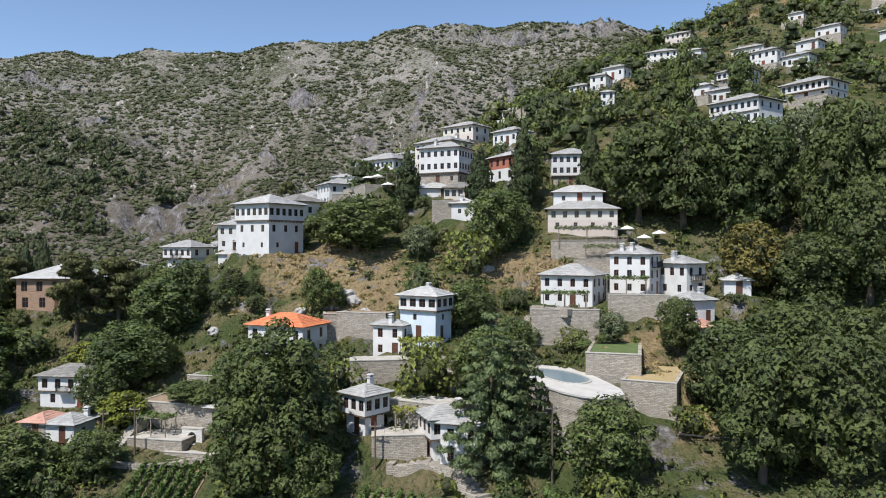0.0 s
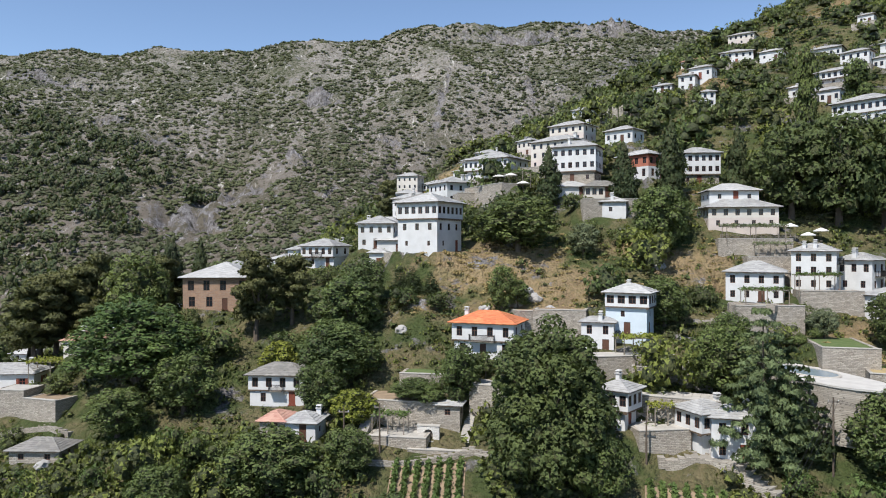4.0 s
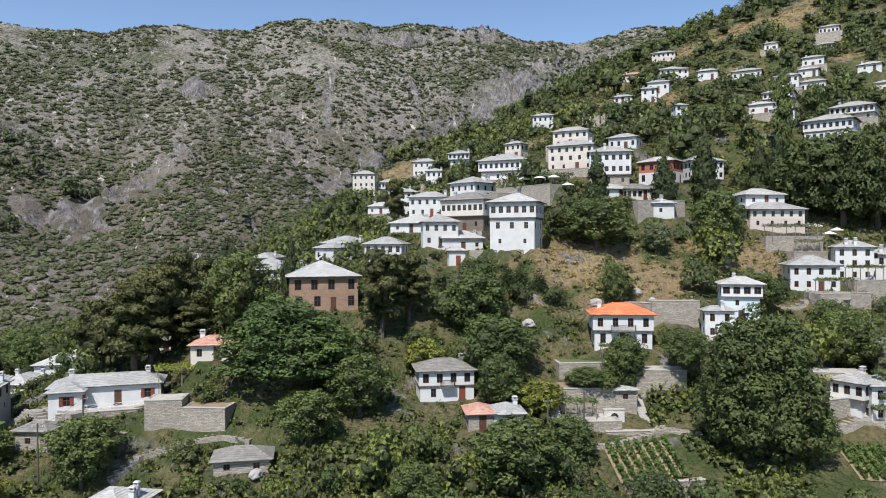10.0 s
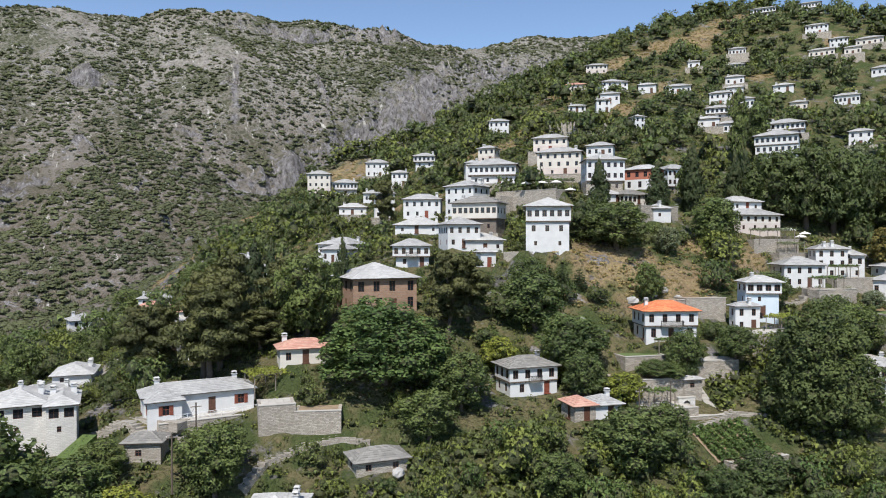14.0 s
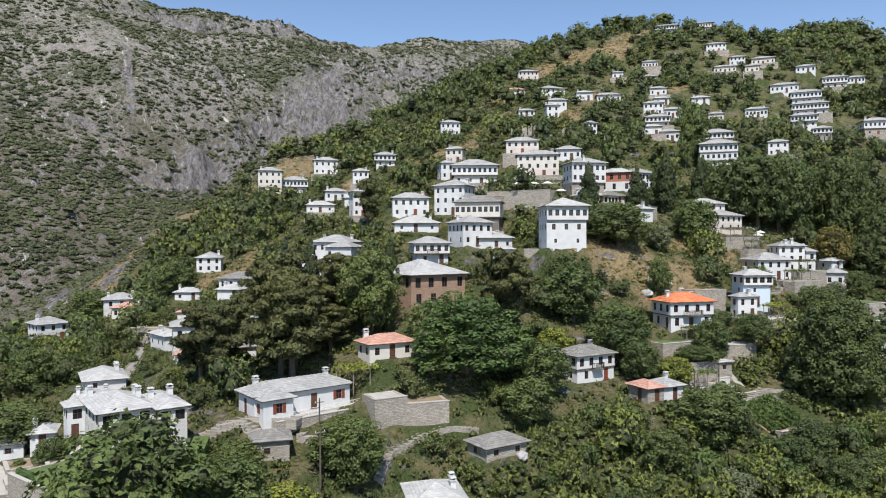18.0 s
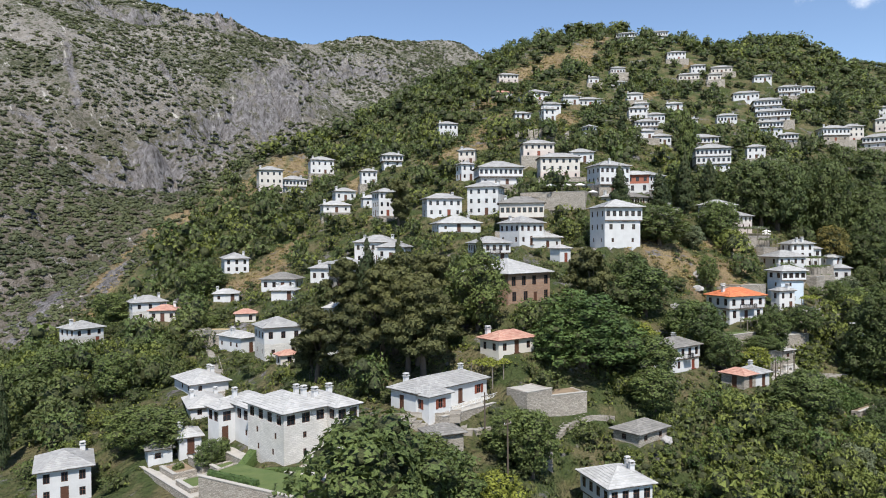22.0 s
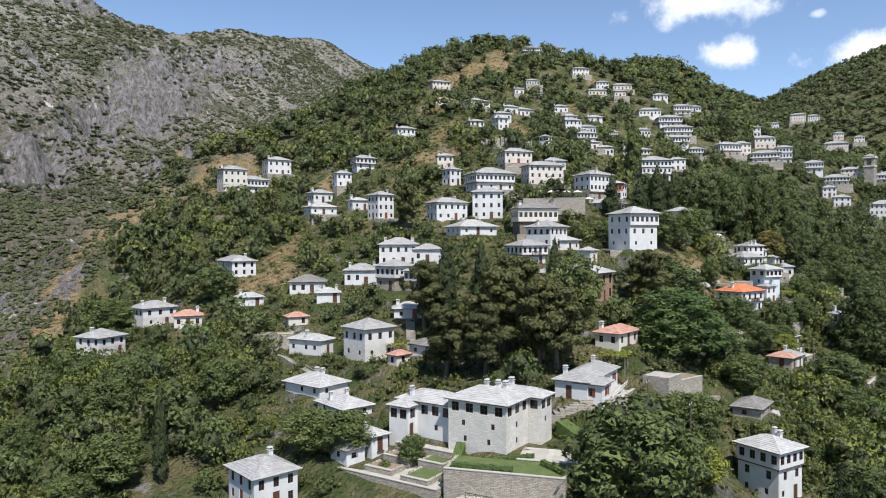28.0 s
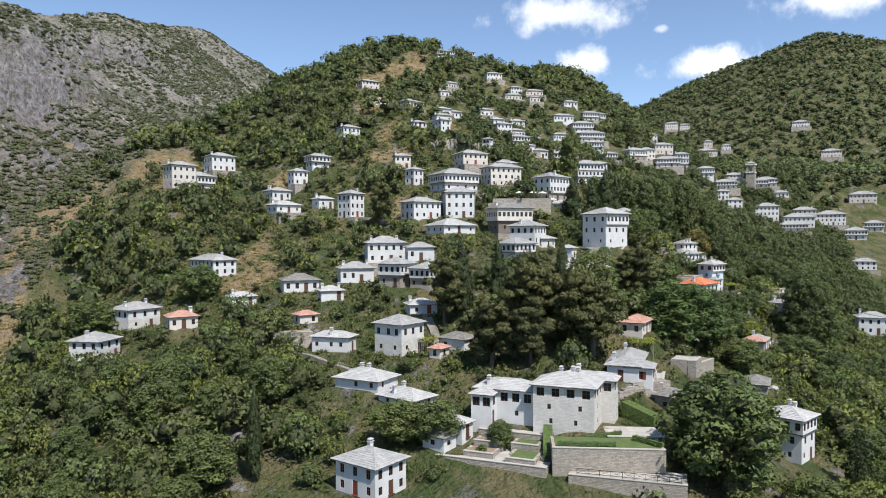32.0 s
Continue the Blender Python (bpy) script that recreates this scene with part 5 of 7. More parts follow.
house(208.6, 221.3, 152.2, 11.2, 7.9, 3.6, -57, "stone", "cream plastered stone house with slate roof", far=True)
house(182.8, 147.4, 103.7, 8.4, 6.7, 7.5, -54, "stone", "cream plastered stone house with slate roof", far=True)
house(185.7, 135.8, 100.5, 14.0, 8.4, 5.0, -78, "jetty", "white house with jettied upper floor full of windows", far=True)
house(206.1, 129.5, 101.3, 7.8, 6.2, 9.0, -77, "jetty", "white house with jettied upper floor full of windows", far=True)
house(212.2, 105.1, 89.1, 12.1, 8.5, 4.1, -81, "jetty", "white house with jettied upper floor full of windows", far=True)
house(187.0, 106.3, 81.7, 6.1, 4.9, 4.8, -78, "plain", "white two-storey house with slate hipped roof", far=True)
house(247.3, 100.4, 95.9, 10.3, 7.2, 4.1, -82, "stone", "cream plastered stone house with slate roof", far=True)
house(261.0, 84.6, 92.1, 8.7, 6.1, 4.8, -83, "jetty", "white house with jettied upper floor full of windows", far=True)
house(202.1, 83.5, 69.6, 12.1, 9.7, 8.4, -84, "plain", "tall narrow white three-storey house with slate roof", far=True)
house(191.9, 67.8, 65.7, 15.1, 9.1, 5.8, -87, "plain", "white two-storey house with slate hipped roof", far=True)
house(176.3, 71.4, 63.3, 13.5, 8.1, 3.9, -86, "jetty", "white house with jettied upper floor full of windows", far=True)
house(256.8, 73.0, 85.6, 8.8, 6.2, 3.0, -85, "plain", "white two-storey house with slate hipped roof", far=True)
house(521.6, 41.9, 165.1, 14.9, 10.4, 5.1, -87, "plain", "white two-storey house with slate hipped roof", far=True)
house(481.5, 125.5, 137.4, 19.1, 11.5, 5.2, -81, "stone", "cream plastered stone house with slate roof", far=True)
house(555.6, 163.6, 174.1, 13.5, 9.4, 8.1, -76, "stone", "cream plastered stone house with slate roof", far=True)
house(27.9, 58.2, 29.4, 8.9, 7.1, 5.5, -89, "plain", "white two-storey house with slate hipped roof", far=True)
house(143.1, 43.5, 45.2, 9.1, 6.3, 4.0, -91, "plain", "white two-storey house with slate hipped roof", far=True)
house(212.1, 37.7, 58.8, 10.7, 7.5, 5.3, -91, "jetty", "white house with jettied upper floor full of windows", far=True)
house(225.5, 48.9, 67.0, 15.1, 10.6, 6.5, -90, "plain", "white two-storey house with slate hipped roof", far=True)
house(222.0, 62.6, 71.0, 11.9, 8.3, 5.3, -88, "stone", "cream plastered stone house with slate roof", far=True)
house(265.9, 81.2, 92.7, 12.5, 8.7, 5.1, -86, "jetty", "white house with jettied upper floor full of windows", far=True)
house(276.4, 25.2, 81.7, 15.0, 10.5, 5.4, -93, "stone", "cream plastered stone house with slate roof", far=True)
house(473.5, 21.2, 130.1, 16.1, 11.3, 6.0, -90, "stone", "cream plastered stone house with slate roof", far=True)
house(249.4, 23.0, 63.6, 9.8, 6.9, 5.1, -93, "jetty", "white house with jettied upper floor full of windows", far=True)
house(61.9, 135.3, 67.0, 5.1, 4.5, 2.9, -20, "plain", "white two-storey house with slate hipped roof")
house(-105.3, 117.8, 36.2, 15.0, 5.4, 2.9, 2, "cottage", "long low white cottage with red-brown shutters", chimneys=2, floors=1)
house(-110.2, 114.9, 36.15, 4.4, 4.4, 2.7, 2, "cottage", "projecting end of the long white cottage", chimneys=0, floors=1, no_door=True)
house(-112.6, 109.6, 32.0, 4.6, 3.6, 2.8, -20, "shed", "half-ruined grey stone hut under old slates", chimneys=0, wall="stone", no_door=True)
house(-110.6, 153.0, 38.2, 3.4, 2.4, 1.8, -10, "red", "small shed under faded red tiles", chimneys=0)
house(-71.8, 134.2, 48.2, 12.0, 12.6, 5.9, -2, "school", "brown stone school building with tall windows", floors=2, chimneys=0)
house(-128.0, 123.8, 32.1, 6.6, 9.4, 6.6, 0, "mansion", "large pale stone mansion with shuttered top windows", chimneys=2, floors=3, no_door=True)
house(-122.8, 121.6, 32.2, 3.6, 9.0, 6.5, 0, "mansion", "rear block of the pale stone mansion", chimneys=2, floors=3, no_door=True)
house(-127.4, 133.6, 32.3, 5.2, 9.6, 4.9, 0, "wing", "white wing of the mansion with large brown windows", chimneys=1, floors=2, balcony=0.1)
house(-131.2, 136.6, 32.0, 2.6, 3.4, 4.7, 0, "wing", "white projecting bay of the mansion wing", chimneys=0, floors=2)
house(-134.8, 140.0, 30.4, 3.0, 4.4, 2.4, -14, "low", "small white outhouse with pale slate roof", chimneys=1)
house(-138.6, 141.2, 29.6, 3.2, 4.0, 2.0, -14, "shed", "open timber shed under old slates", chimneys=0)

house(250.1, 283.5, 191.8, 11.0, 7.5, 5.6, -50, "jetty", "white house with jettied upper floor on the hilltop", far=True)
house(54.8, 221.4, 112.4, 7.2, 5.4, 3.6, -40, "plain", "small white house with slate roof above the ruin", far=True)
house(126.5, 250.2, 139.4, 5.2, 4.6, 3.4, -45, "plain", "small white house with a tall chimney", far=True, chimneys=2)
house(83.0, 232.7, 121.0, 7.0, 5.6, 3.4, -40, "low", "low white cottage under a pale slate roof", far=True)
house(124.3, 225.0, 126.4, 7.4, 5.6, 3.8, -48, "plain", "white two-storey house with slate hipped roof", far=True)
house(112.0, 214.0, 119.6, 6.4, 5.0, 2.8, -50, "low", "low white cottage under a pale slate roof", far=True)
house(186.7, 214.9, 144.0, 6.6, 5.2, 3.6, -54, "stone", "small cream house with slate roof", far=True)
house(218.2, 116.5, 96.6, 9.6, 7.0, 5.6, -78, "jetty", "white house with jettied upper floor full of windows", far=True)
house(178.3, 100.1, 76.2, 7.4, 6.0, 4.8, -80, "plain", "white two-storey house with slate hipped roof", far=True)
house(215.2, 141.2, 111.4, 11.0, 7.6, 6.0, -66, "stone", "cream plastered stone house with slate roof", far=True)
house(240.7, 149.4, 122.0, 4.6, 4.6, 5.6, -66, "plain", "narrow white tower-like house with slate roof", far=True)
house(559.1, 150.0, 174.0, 10.0, 7.5, 6.4, -78, "plain", "white two-storey house on the far slope", far=True)
house(551.1, 183.8, 169.9, 8.0, 6.4, 5.4, -76, "plain", "white two-storey house on the far slope", far=True)
house(503.4, 124.7, 149.0, 8.2, 6.4, 5.4, -80, "stone", "cream house with slate roof on the far slope", far=True)
house(489.3, 108.0, 142.9, 8.0, 6.4, 5.0, -82, "plain", "white two-storey house on the far slope", far=True)
house(-98.4, 192.0, 41.8, 4.6, 3.4, 2.0, -30, "red", "small garden shed under faded red tiles", chimneys=0)
house(-91.2, 216.3, 44.6, 6.4, 4.4, 2.2, -30, "low", "low white outbuilding with pale roof")
house(-43.3, 142.4, 55.2, 3.4, 3.4, 3.2, -10, "low", "small white garden house under a pale slate roof", chimneys=0)


# terraces, walls and paths ---------------------------------------------------
TOP_OF = {"paving": "paving", "soil": "soil", "lawn": "lawn", "gold": "gold"}
TOP_WORDS = {"paving": "stone terrace with pale paving", "soil": "stone garden terrace with bare soil", "lawn": "stone terrace with a green lawn", "gold": "stone terrace with dry straw grass"}


def terrace(x, y, z, w, d, h, yaw, top="soil", deep=3.0):
    """A retaining wall of rubble with coping stones and a level top behind it."""
    ob = tagged(new("terrace"), TOP_WORDS[top], "terrace", "garden terraces")
    ob.matrix_world = pose(x, y, z, 0, 0, yaw)
    a, b, t = w / 2, d / 2, 0.45
    s = Shape()
    s.prism([(-a, -b), (a, -b), (a, b), (a - t, b), (a - t, -b + t), (-a + t, -b + t), (-a + t, b), (-a, b)], -h - deep, 0)
    put("retaining_wall", s.mesh("retaining_wall", "stone"), ob)
    f = Shape()
    rng = random.Random(int(x * 7 + y * 3))
    if top == "paving":
        nx, ny = max(2, int(w / 1.1)), max(2, int(d / 0.9))
        for i in range(nx):
            for j in range(ny):
                x0, y0 = -a + t + (w - 2 * t) * i / nx, -b + t + (d - t) * j / ny
                f.box(x0 + .012, x0 + (w - 2 * t) / nx - .012, y0 + .012, y0 + (d - t) / ny - .012, -0.4, rng.uniform(-.045, -.03))
    else:
        nx, ny = max(3, int(w / 1.0)), max(3, int(d / 1.0))
        zz = [[rng.uniform(-.14, -.03) for _ in range(ny + 1)] for _ in range(nx + 1)]
        for i in range(nx):
            for j in range(ny):
                q = [(i, j), (i + 1, j), (i + 1, j + 1), (i, j + 1)]
                f.face([(-a + t + (w - 2 * t) * k / nx, -b + t + (d - t) * m / ny, zz[k][m]) for k, m in q])
    put("terrace_top", f.mesh("terrace_top", TOP_OF[top]), ob)
    cope = Shape()
    cope.box(-a - .05, a + .05, -b - .06, -b + t + .03, 0.0, .09)
    put("coping", cope.mesh("coping", "paving"), ob)
    c, q = math.cos(radians(yaw)), math.sin(radians(yaw))
    if d > 4:
        PADS.append((x - q * 1.6, y + c * 1.6, z - .35, a - .6, max(b - 1.8, .4), c, q, 2.5))
    TERRACES.append((x, y, z, a, b, math.cos(radians(yaw)), math.sin(radians(yaw))))


terrace(-6.4, 100.3, 44.1, 15.6, 4.5, 3.8, 8, "paving")
terrace(-15.1, 113.9, 49.3, 8.6, 4.5, 2.1, 10, "soil")
terrace(-33.5, 105.0, 40.9, 8.0, 4.4, 1.6, -12, "lawn")
terrace(-36.2, 100.2, 38.2, 12.6, 6.6, 3.8, -14, "soil")
terrace(-37.4, 94.4, 34.6, 8.0, 5.0, 1.6, -12, "paving")
terrace(-31.8, 92.6, 33.2, 8.6, 4.2, 1.6, -10, "paving")
terrace(-23.6, 98.4, 40.4, 7.5, 4.6, 4.4, -20, "paving")
terrace(-34.0, 80.3, 29.7, 10.4, 1.4, 2.4, -6, "soil")
terrace(-96.0, 108.2, 38.3, 5.0, 4.6, 4.2, -8, "paving")
terrace(-90.4, 106.4, 37.2, 6.4, 4.0, 3.2, -20, "soil")
terrace(23.6, 96.0, 46.2, 7.0, 12.0, 3.6, -16, "lawn")
terrace(18.5, 106.6, 50.6, 10.0, 4.5, 3.7, -7, "soil")
terrace(-37.7, 136.4, 58.5, 6.3, 6.3, 3.8, 39, "paving")
terrace(-18.2, 163.3, 73.7, 18.5, 5.5, 2.1, -67, "paving")
terrace(-16.1, 169.9, 72.3, 21.3, 6.4, 2.4, 9, "soil")
terrace(-5.4, 85.5, 37.5, 6.6, 4.5, 3.3, 6, "paving")
terrace(27.6, 91.0, 43.6, 6.6, 13.0, 1.8, -24, "gold")
terrace(30.9, 111.1, 52.5, 9.3, 4.5, 2.3, -13, "soil")
terrace(-1.5, 88.7, 40.6, 10.1, 4.5, 3.4, -26, "paving")
terrace(3.7, 142.5, 69.2, 11.9, 4.7, 4.2, 1, "paving")
terrace(-108.2, 189.1, 41.1, 8.5, 4.5, 2.4, -47, "gold")
terrace(-12.2, 112.0, 49.6, 8.3, 4.5, 2.1, -17, "soil")
terrace(0.9, 97.6, 42.7, 10.7, 4.5, 1.5, -25, "soil")
terrace(-103.4, 114.2, 36.1, 15.5, 5.5, 2.4, 3, "paving")
terrace(26.2, 127.6, 61.0, 13.0, 5.0, 2.6, -8, "paving")
terrace(27.6, 123.4, 57.8, 9.0, 4.0, 3.4, -8, "paving")
terrace(28.6, 120.2, 55.0, 7.0, 3.4, 3.0, -8, "soil")
# the mansion's lawn, its sunken patio and the garden beds
terrace(-135.6, 116.6, 32.0, 15.5, 6.0, 3.7, -73, "lawn")
terrace(-128.4, 113.4, 32.05, 9.0, 6.0, 0.4, -73, "paving")
terrace(-138.4, 113.2, 28.8, 15.5, 5.0, 3.2, -85, "paving")
terrace(-137.2, 132.4, 29.2, 17.0, 8.4, 3.0, -90, "paving")
terrace(-130.6, 131.4, 31.3, 11.0, 4.6, 1.4, -90, "paving")
terrace(-138.6, 134.4, 29.9, 4.6, 3.2, 0.6, -90, "soil", 0.4)
terrace(-135.0, 134.2, 30.5, 4.6, 2.6, 1.0, -90, "soil", 0.4)
terrace(-138.4, 127.9, 29.8, 4.4, 4.6, 0.5, -90, "lawn", 0.4)
terrace(-134.4, 128.6, 30.5, 4.2, 2.8, 1.0, -90, "lawn", 0.4)
for q in SPECS[::2]:
    if q["far"] and q["w"] > 5:
        k, m = math.sin(radians(q["yaw"])), math.cos(radians(q["yaw"]))
        out = q["d"] / 2 + 1.5
        terrace(q["x"] + k * out, q["y"] - m * out, q["z"] + .1, q["w"] + 2.5, 3.2, 1.5, q["yaw"], "soil")


# the ground ------------------------------------------------------------------
COVER = []    # patches of straw grass or rock: kind, x, y, radius along, radius across, turn


def patch(kind, x, y, a, b=None, turn=0.0):
    COVER.append((kind, x, y, a, b or a, radians(turn)))


def cover_of(kind, x, y):
    out = np.zeros_like(x)
    for k, px, py, a, b, t in COVER:
        if k == kind:
            u = (x - px) * math.cos(t) + (y - py) * math.sin(t)
            v = -(x - px) * math.sin(t) + (y - py) * math.cos(t)
            out = np.maximum(out, np.exp(-((u / a) ** 2 + (v / b) ** 2) * 1.2))
    return out


def fractal(x, y, size, octaves=4, seed=0.0):
    """Smooth noise in -1 to 1, by octaves of Perlin noise."""
    flat = [noise.fractal(Vector((a / size + seed, b / size - seed, seed * 3)), 1.0, 2.0, octaves, noise_basis="PERLIN_ORIGINAL") for a, b in zip(x.ravel(), y.ravel())]
    return np.array(flat).reshape(x.shape)


def steps(*runs):
    out = []
    for a, b, s in runs:
        out += list(np.arange(a, b, s))
    return np.array(out + [runs[-1][1]])


def past_rim(x, y):
    """How far a place lies beyond the edge where the village slope breaks off into the gorge."""
    return y - np.interp(x, [-240, -140, -114, -99, -86, -63, -40, 0, 300], [268, 278, 285, 289, 293, 320, 333, 348, 400])


def rough_land(x, y):
    """The land with crags and gullies on the mountain."""
    z = land(x, y)
    far = ease(310, 420, y - .12 * x) + ease(330, 480, x) * (1 - ease(310, 420, y - .12 * x)) * .5
    rock = cover_of("rock", x, y)
    gully = fractal(x + y * .25, y * .35, 70, 4, 3.1)
    crag = 1 - np.abs(fractal(x, y, 30, 6, 7.7)) * 1.6
    # bare cliffs stand in benches with steep faces
    lift = z + 14 * fractal(x, y, 45, 4, 4.4)
    step = np.floor(lift / 30) + ease(.52, .92, lift / 30 - np.floor(lift / 30))
    bench = far * np.clip(rock * 1.3, 0, 1) * .8 * (step * 30 - lift)
    return z + bench + far * (gully * 9 - 2) + far * rock * (crag * 20 - 9) + far * rock * fractal(x, y, 13, 4, 2.2) * 8 + far * (fractal(x, y, 22, 3, 1.3) * 2.0) + (1 - far) * fractal(x, y, 9, 3, 5.0) * .35


def build_ground():
    gx = steps((-4200, -1000, 200), (-1000, -420, 29), (-420, -235, 5.5), (-235, 265, 2.5), (265, 520, 5.5), (520, 1000, 16), (1000, 4200, 200))
    gy = steps((-4200, -600, 300), (-600, -60, 45), (-60, 20, 8), (20, 320, 2.5), (320, 820, 4.5), (820, 1100, 40), (1100, 4200, 300))
    x, y = np.meshgrid(gx, gy)
    z = rough_land(x, y)
    nx, ny = len(gx), len(gy)
    GRID.update(x=gx, y=gy, z=z, gold=cover_of("gold", x, y), rock=cover_of("rock", x, y))
    idx = np.arange(nx * ny).reshape(ny, nx)
    quads = np.stack([idx[:-1, :-1], idx[:-1, 1:], idx[1:, 1:], idx[1:, :-1]], -1).reshape(-1, 4)
    me = bpy.data.meshes.new("ground")
    me.vertices.add(nx * ny)
    me.vertices.foreach_set("co", np.stack([x, y, z], -1).ravel())
    me.loops.add(quads.size)
    me.loops.foreach_set("vertex_index", quads.ravel().astype(np.int32))
    me.polygons.add(len(quads))
    me.polygons.foreach_set("loop_start", (np.arange(len(quads)) * 4).astype(np.int32))
    me.update(calc_edges=True)
    me.polygons.foreach_set("use_smooth", np.ones(len(quads), bool))
    hill = ease(300, 350, y - .12 * x) * (1 - .75 * ease(300, 420, x) * (1 - ease(430, 560, y)))
    hill = np.maximum(hill, ease(-2, 8, past_rim(x, y)) * (1 - ease(0, 60, x)))
    at = me.attributes.new("cover", "FLOAT_COLOR", "POINT")
    at.data.foreach_set("color", np.stack([hill, cover_of("gold", x, y), cover_of("rock", x, y), np.ones_like(x)], -1).ravel().astype(np.float32))
    me.materials.append(M["ground"])
    tagged(new("ground", me), "steep hillside with scrub, straw grass and rock", "ground", kind="structure")


patch("gold", -22, 128, 16, 10, 20)
patch("gold", -14, 121, 14, 8, 0)
patch("gold", 14, 124, 10, 6, 0)
patch("gold", 28, 95, 6, 4, 0)
patch("gold", -78, 223, 14, 8, 10)
patch("gold", 10, 224, 20, 8, -35)
patch("gold", 150, 293, 26, 12, 10)
patch("gold", 200, 300, 20, 8, 10)
patch("gold", -60, 316, 34, 6, 20)
patch("gold", -25, 300, 30, 9, 30)
patch("gold", -112, 275, 14, 4, 60)
patch("gold", -20, 255, 12, 6, 20)
patch("rock", -190, 454, 26, 18)
patch("rock", -168, 485, 24, 14, 20)
patch("rock", 137, 596, 70, 40, 30)
patch("rock", 8, 531, 60, 22, 35)
patch("rock", 261, 700, 60, 40, 20)
patch("rock", 89, 581, 46, 26, 30)
patch("rock", -18, 617, 4, 44, -10)
patch("rock", -100, 476, 3, 22, 0)
patch("rock", -82, 425, 3, 18, 25)
patch("rock", 60, 640, 4, 30, 10)
patch("rock", -240, 560, 14, 10)
patch("rock", -60, 560, 16, 9)
patch("rock", -130, 520, 14, 8)
patch("rock", -300, 600, 20, 8)
patch("rock", 83, 509, 14, 10, 30)
patch("rock", 132, 536, 14, 10, 30)
patch("rock", -32, 403, 44, 8, 30)
patch("rock", 70, 752, 70, 14)
patch("rock", 165, 765, 50, 18)
patch("rock", -366, 684, 60, 12, 0)
patch("rock", -420, 700, 40, 14, 0)
patch("rock", -130, 640, 20, 14)
patch("rock", 330, 720, 60, 40)
patch("gold", 82, 473, 14, 7, 20)
patch("gold", 49, 458, 14, 7, 20)
patch("gold", -63, 323, 14, 7, 20)
patch("gold", -79, 314, 14, 4, 20)
patch("gold", -94, 304, 11, 4, 20)
patch("gold", -108, 286, 10, 6, 20)
patch("gold", -23, 130, 9, 6, 20)
patch("gold", -15, 128, 9, 6, 20)
patch("gold", -18, 120, 9, 6, 20)
patch("gold", -9, 118, 8, 5, 20)
patch("gold", 7, 130, 8, 5, 20)
patch("gold", 33, 119, 9, 4, 20)
patch("gold", 30, 103, 8, 4, 20)
patch("gold", -65, 232, 10, 4, 20)
patch("gold", -37, 218, 8, 4, 20)
patch("gold", -71, 184, 9, 4, 20)
patch("gold", -91, 259, 8, 4, 20)
patch("gold", -1, 118, 6, 3, 20)
patch("gold", 90, 232, 10, 5, 20)
patch("gold", 206, 237, 10, 5, 20)
patch("gold", 120, 532, 12, 6, 20)
patch("gold", -21, 128, 8, 5, 20)
patch("gold", -30, 312, 30, 7, 12)
patch("gold", -98, 292, 12, 5, 55)
patch("gold", 60, 262, 18, 8, 15)
patch("gold", 118, 288, 26, 10, 12)
patch("gold", 172, 290, 24, 10, 12)
patch("gold", 96, 246, 16, 6, 15)
patch("gold", 30, 236, 18, 6, 20)
patch("gold", 56, 214, 14, 6, 20)
patch("gold", 150, 232, 16, 6, 20)
patch("gold", -30, 200, 10, 4, 20)
patch("gold", 5, 180, 10, 4, 10)
patch("gold", 28, 147, 9, 4, 0)
patch("rock", -105, 318, 26, 9, 40)
patch("rock", -88, 303, 16, 4, 30)
patch("gold", -72, 318, 16, 4, 52)
patch("gold", -104, 290, 12, 4, 20)
patch("rock", 180, 640, 60, 40, 20)
patch("rock", 60, 560, 50, 26, 30)
patch("gold", 31, 84, 5, 4, 0)
patch("gold", 34, 91, 7, 4, 0)

build_ground()


def ruin(x, y, z, w, d, h, yaw):
    """The roofless shell of a stone house: broken wall tops, empty windows, fallen stones inside."""
    ob = tagged(new("ruined_house"), "roofless ruin of a stone house with broken walls", "ruin", "ruined houses")
    ob.matrix_world = pose(x, y, z, 0, 0, yaw)
    rng = random.Random(int(x * 3 + y))
    for turn, run, out in ((0, w, d / 2), (90, d, w / 2), (180, w, d / 2), (270, d, w / 2)):
        s = Shape()
        n = max(6, int(run / .45))
        top, crest = h * rng.uniform(.6, 1.0), []
        for i in range(n + 1):
            top = min(h, max(h * .22, top + rng.uniform(-.9, .85)))
            gap = 1.2 if i % 5 in (2, 3) and rng.random() < .7 else top
            crest += [(-run / 2 + run * (i - .42) / n, gap), (-run / 2 + run * (i + .42) / n, gap + rng.uniform(-.15, .15))]
        crest = [(max(-run / 2, min(run / 2, u)), v) for u, v in crest]
        s.prism([(-run / 2, -2.5)] + crest + [(run / 2, -2.5)], -.3, .3)
        s.v = [(u, k, v) for u, v, k in s.v]
        put("wall", s.mesh("wall", "stone"), ob, pose(0, 0, 0, 0, 0, turn) @ Matrix.Translation((0, -out + .3, 0)))
    for _ in range(9):
        a, b, k = rng.uniform(-w * .35, w * .35), rng.uniform(-d * .3, d * .3), rng.uniform(.3, .8)
        s = Shape()
        s.box(a - k, a + k, b - k * .7, b + k * .7, -.6, k * .6, 0, .15)
        put("fallen_stone", s.mesh("fallen_stone", "rock"), ob)
    for j in range(3):
        s = Shape()
        a = -w * .3 + w * .3 * j
        s.tube((a, -d * .42, h * .62), (a + rng.uniform(.2, 1.2), d * .1, .4), .09, .08, 6)
        put("fallen_beam", s.mesh("fallen_beam", "grey_wood"), ob)


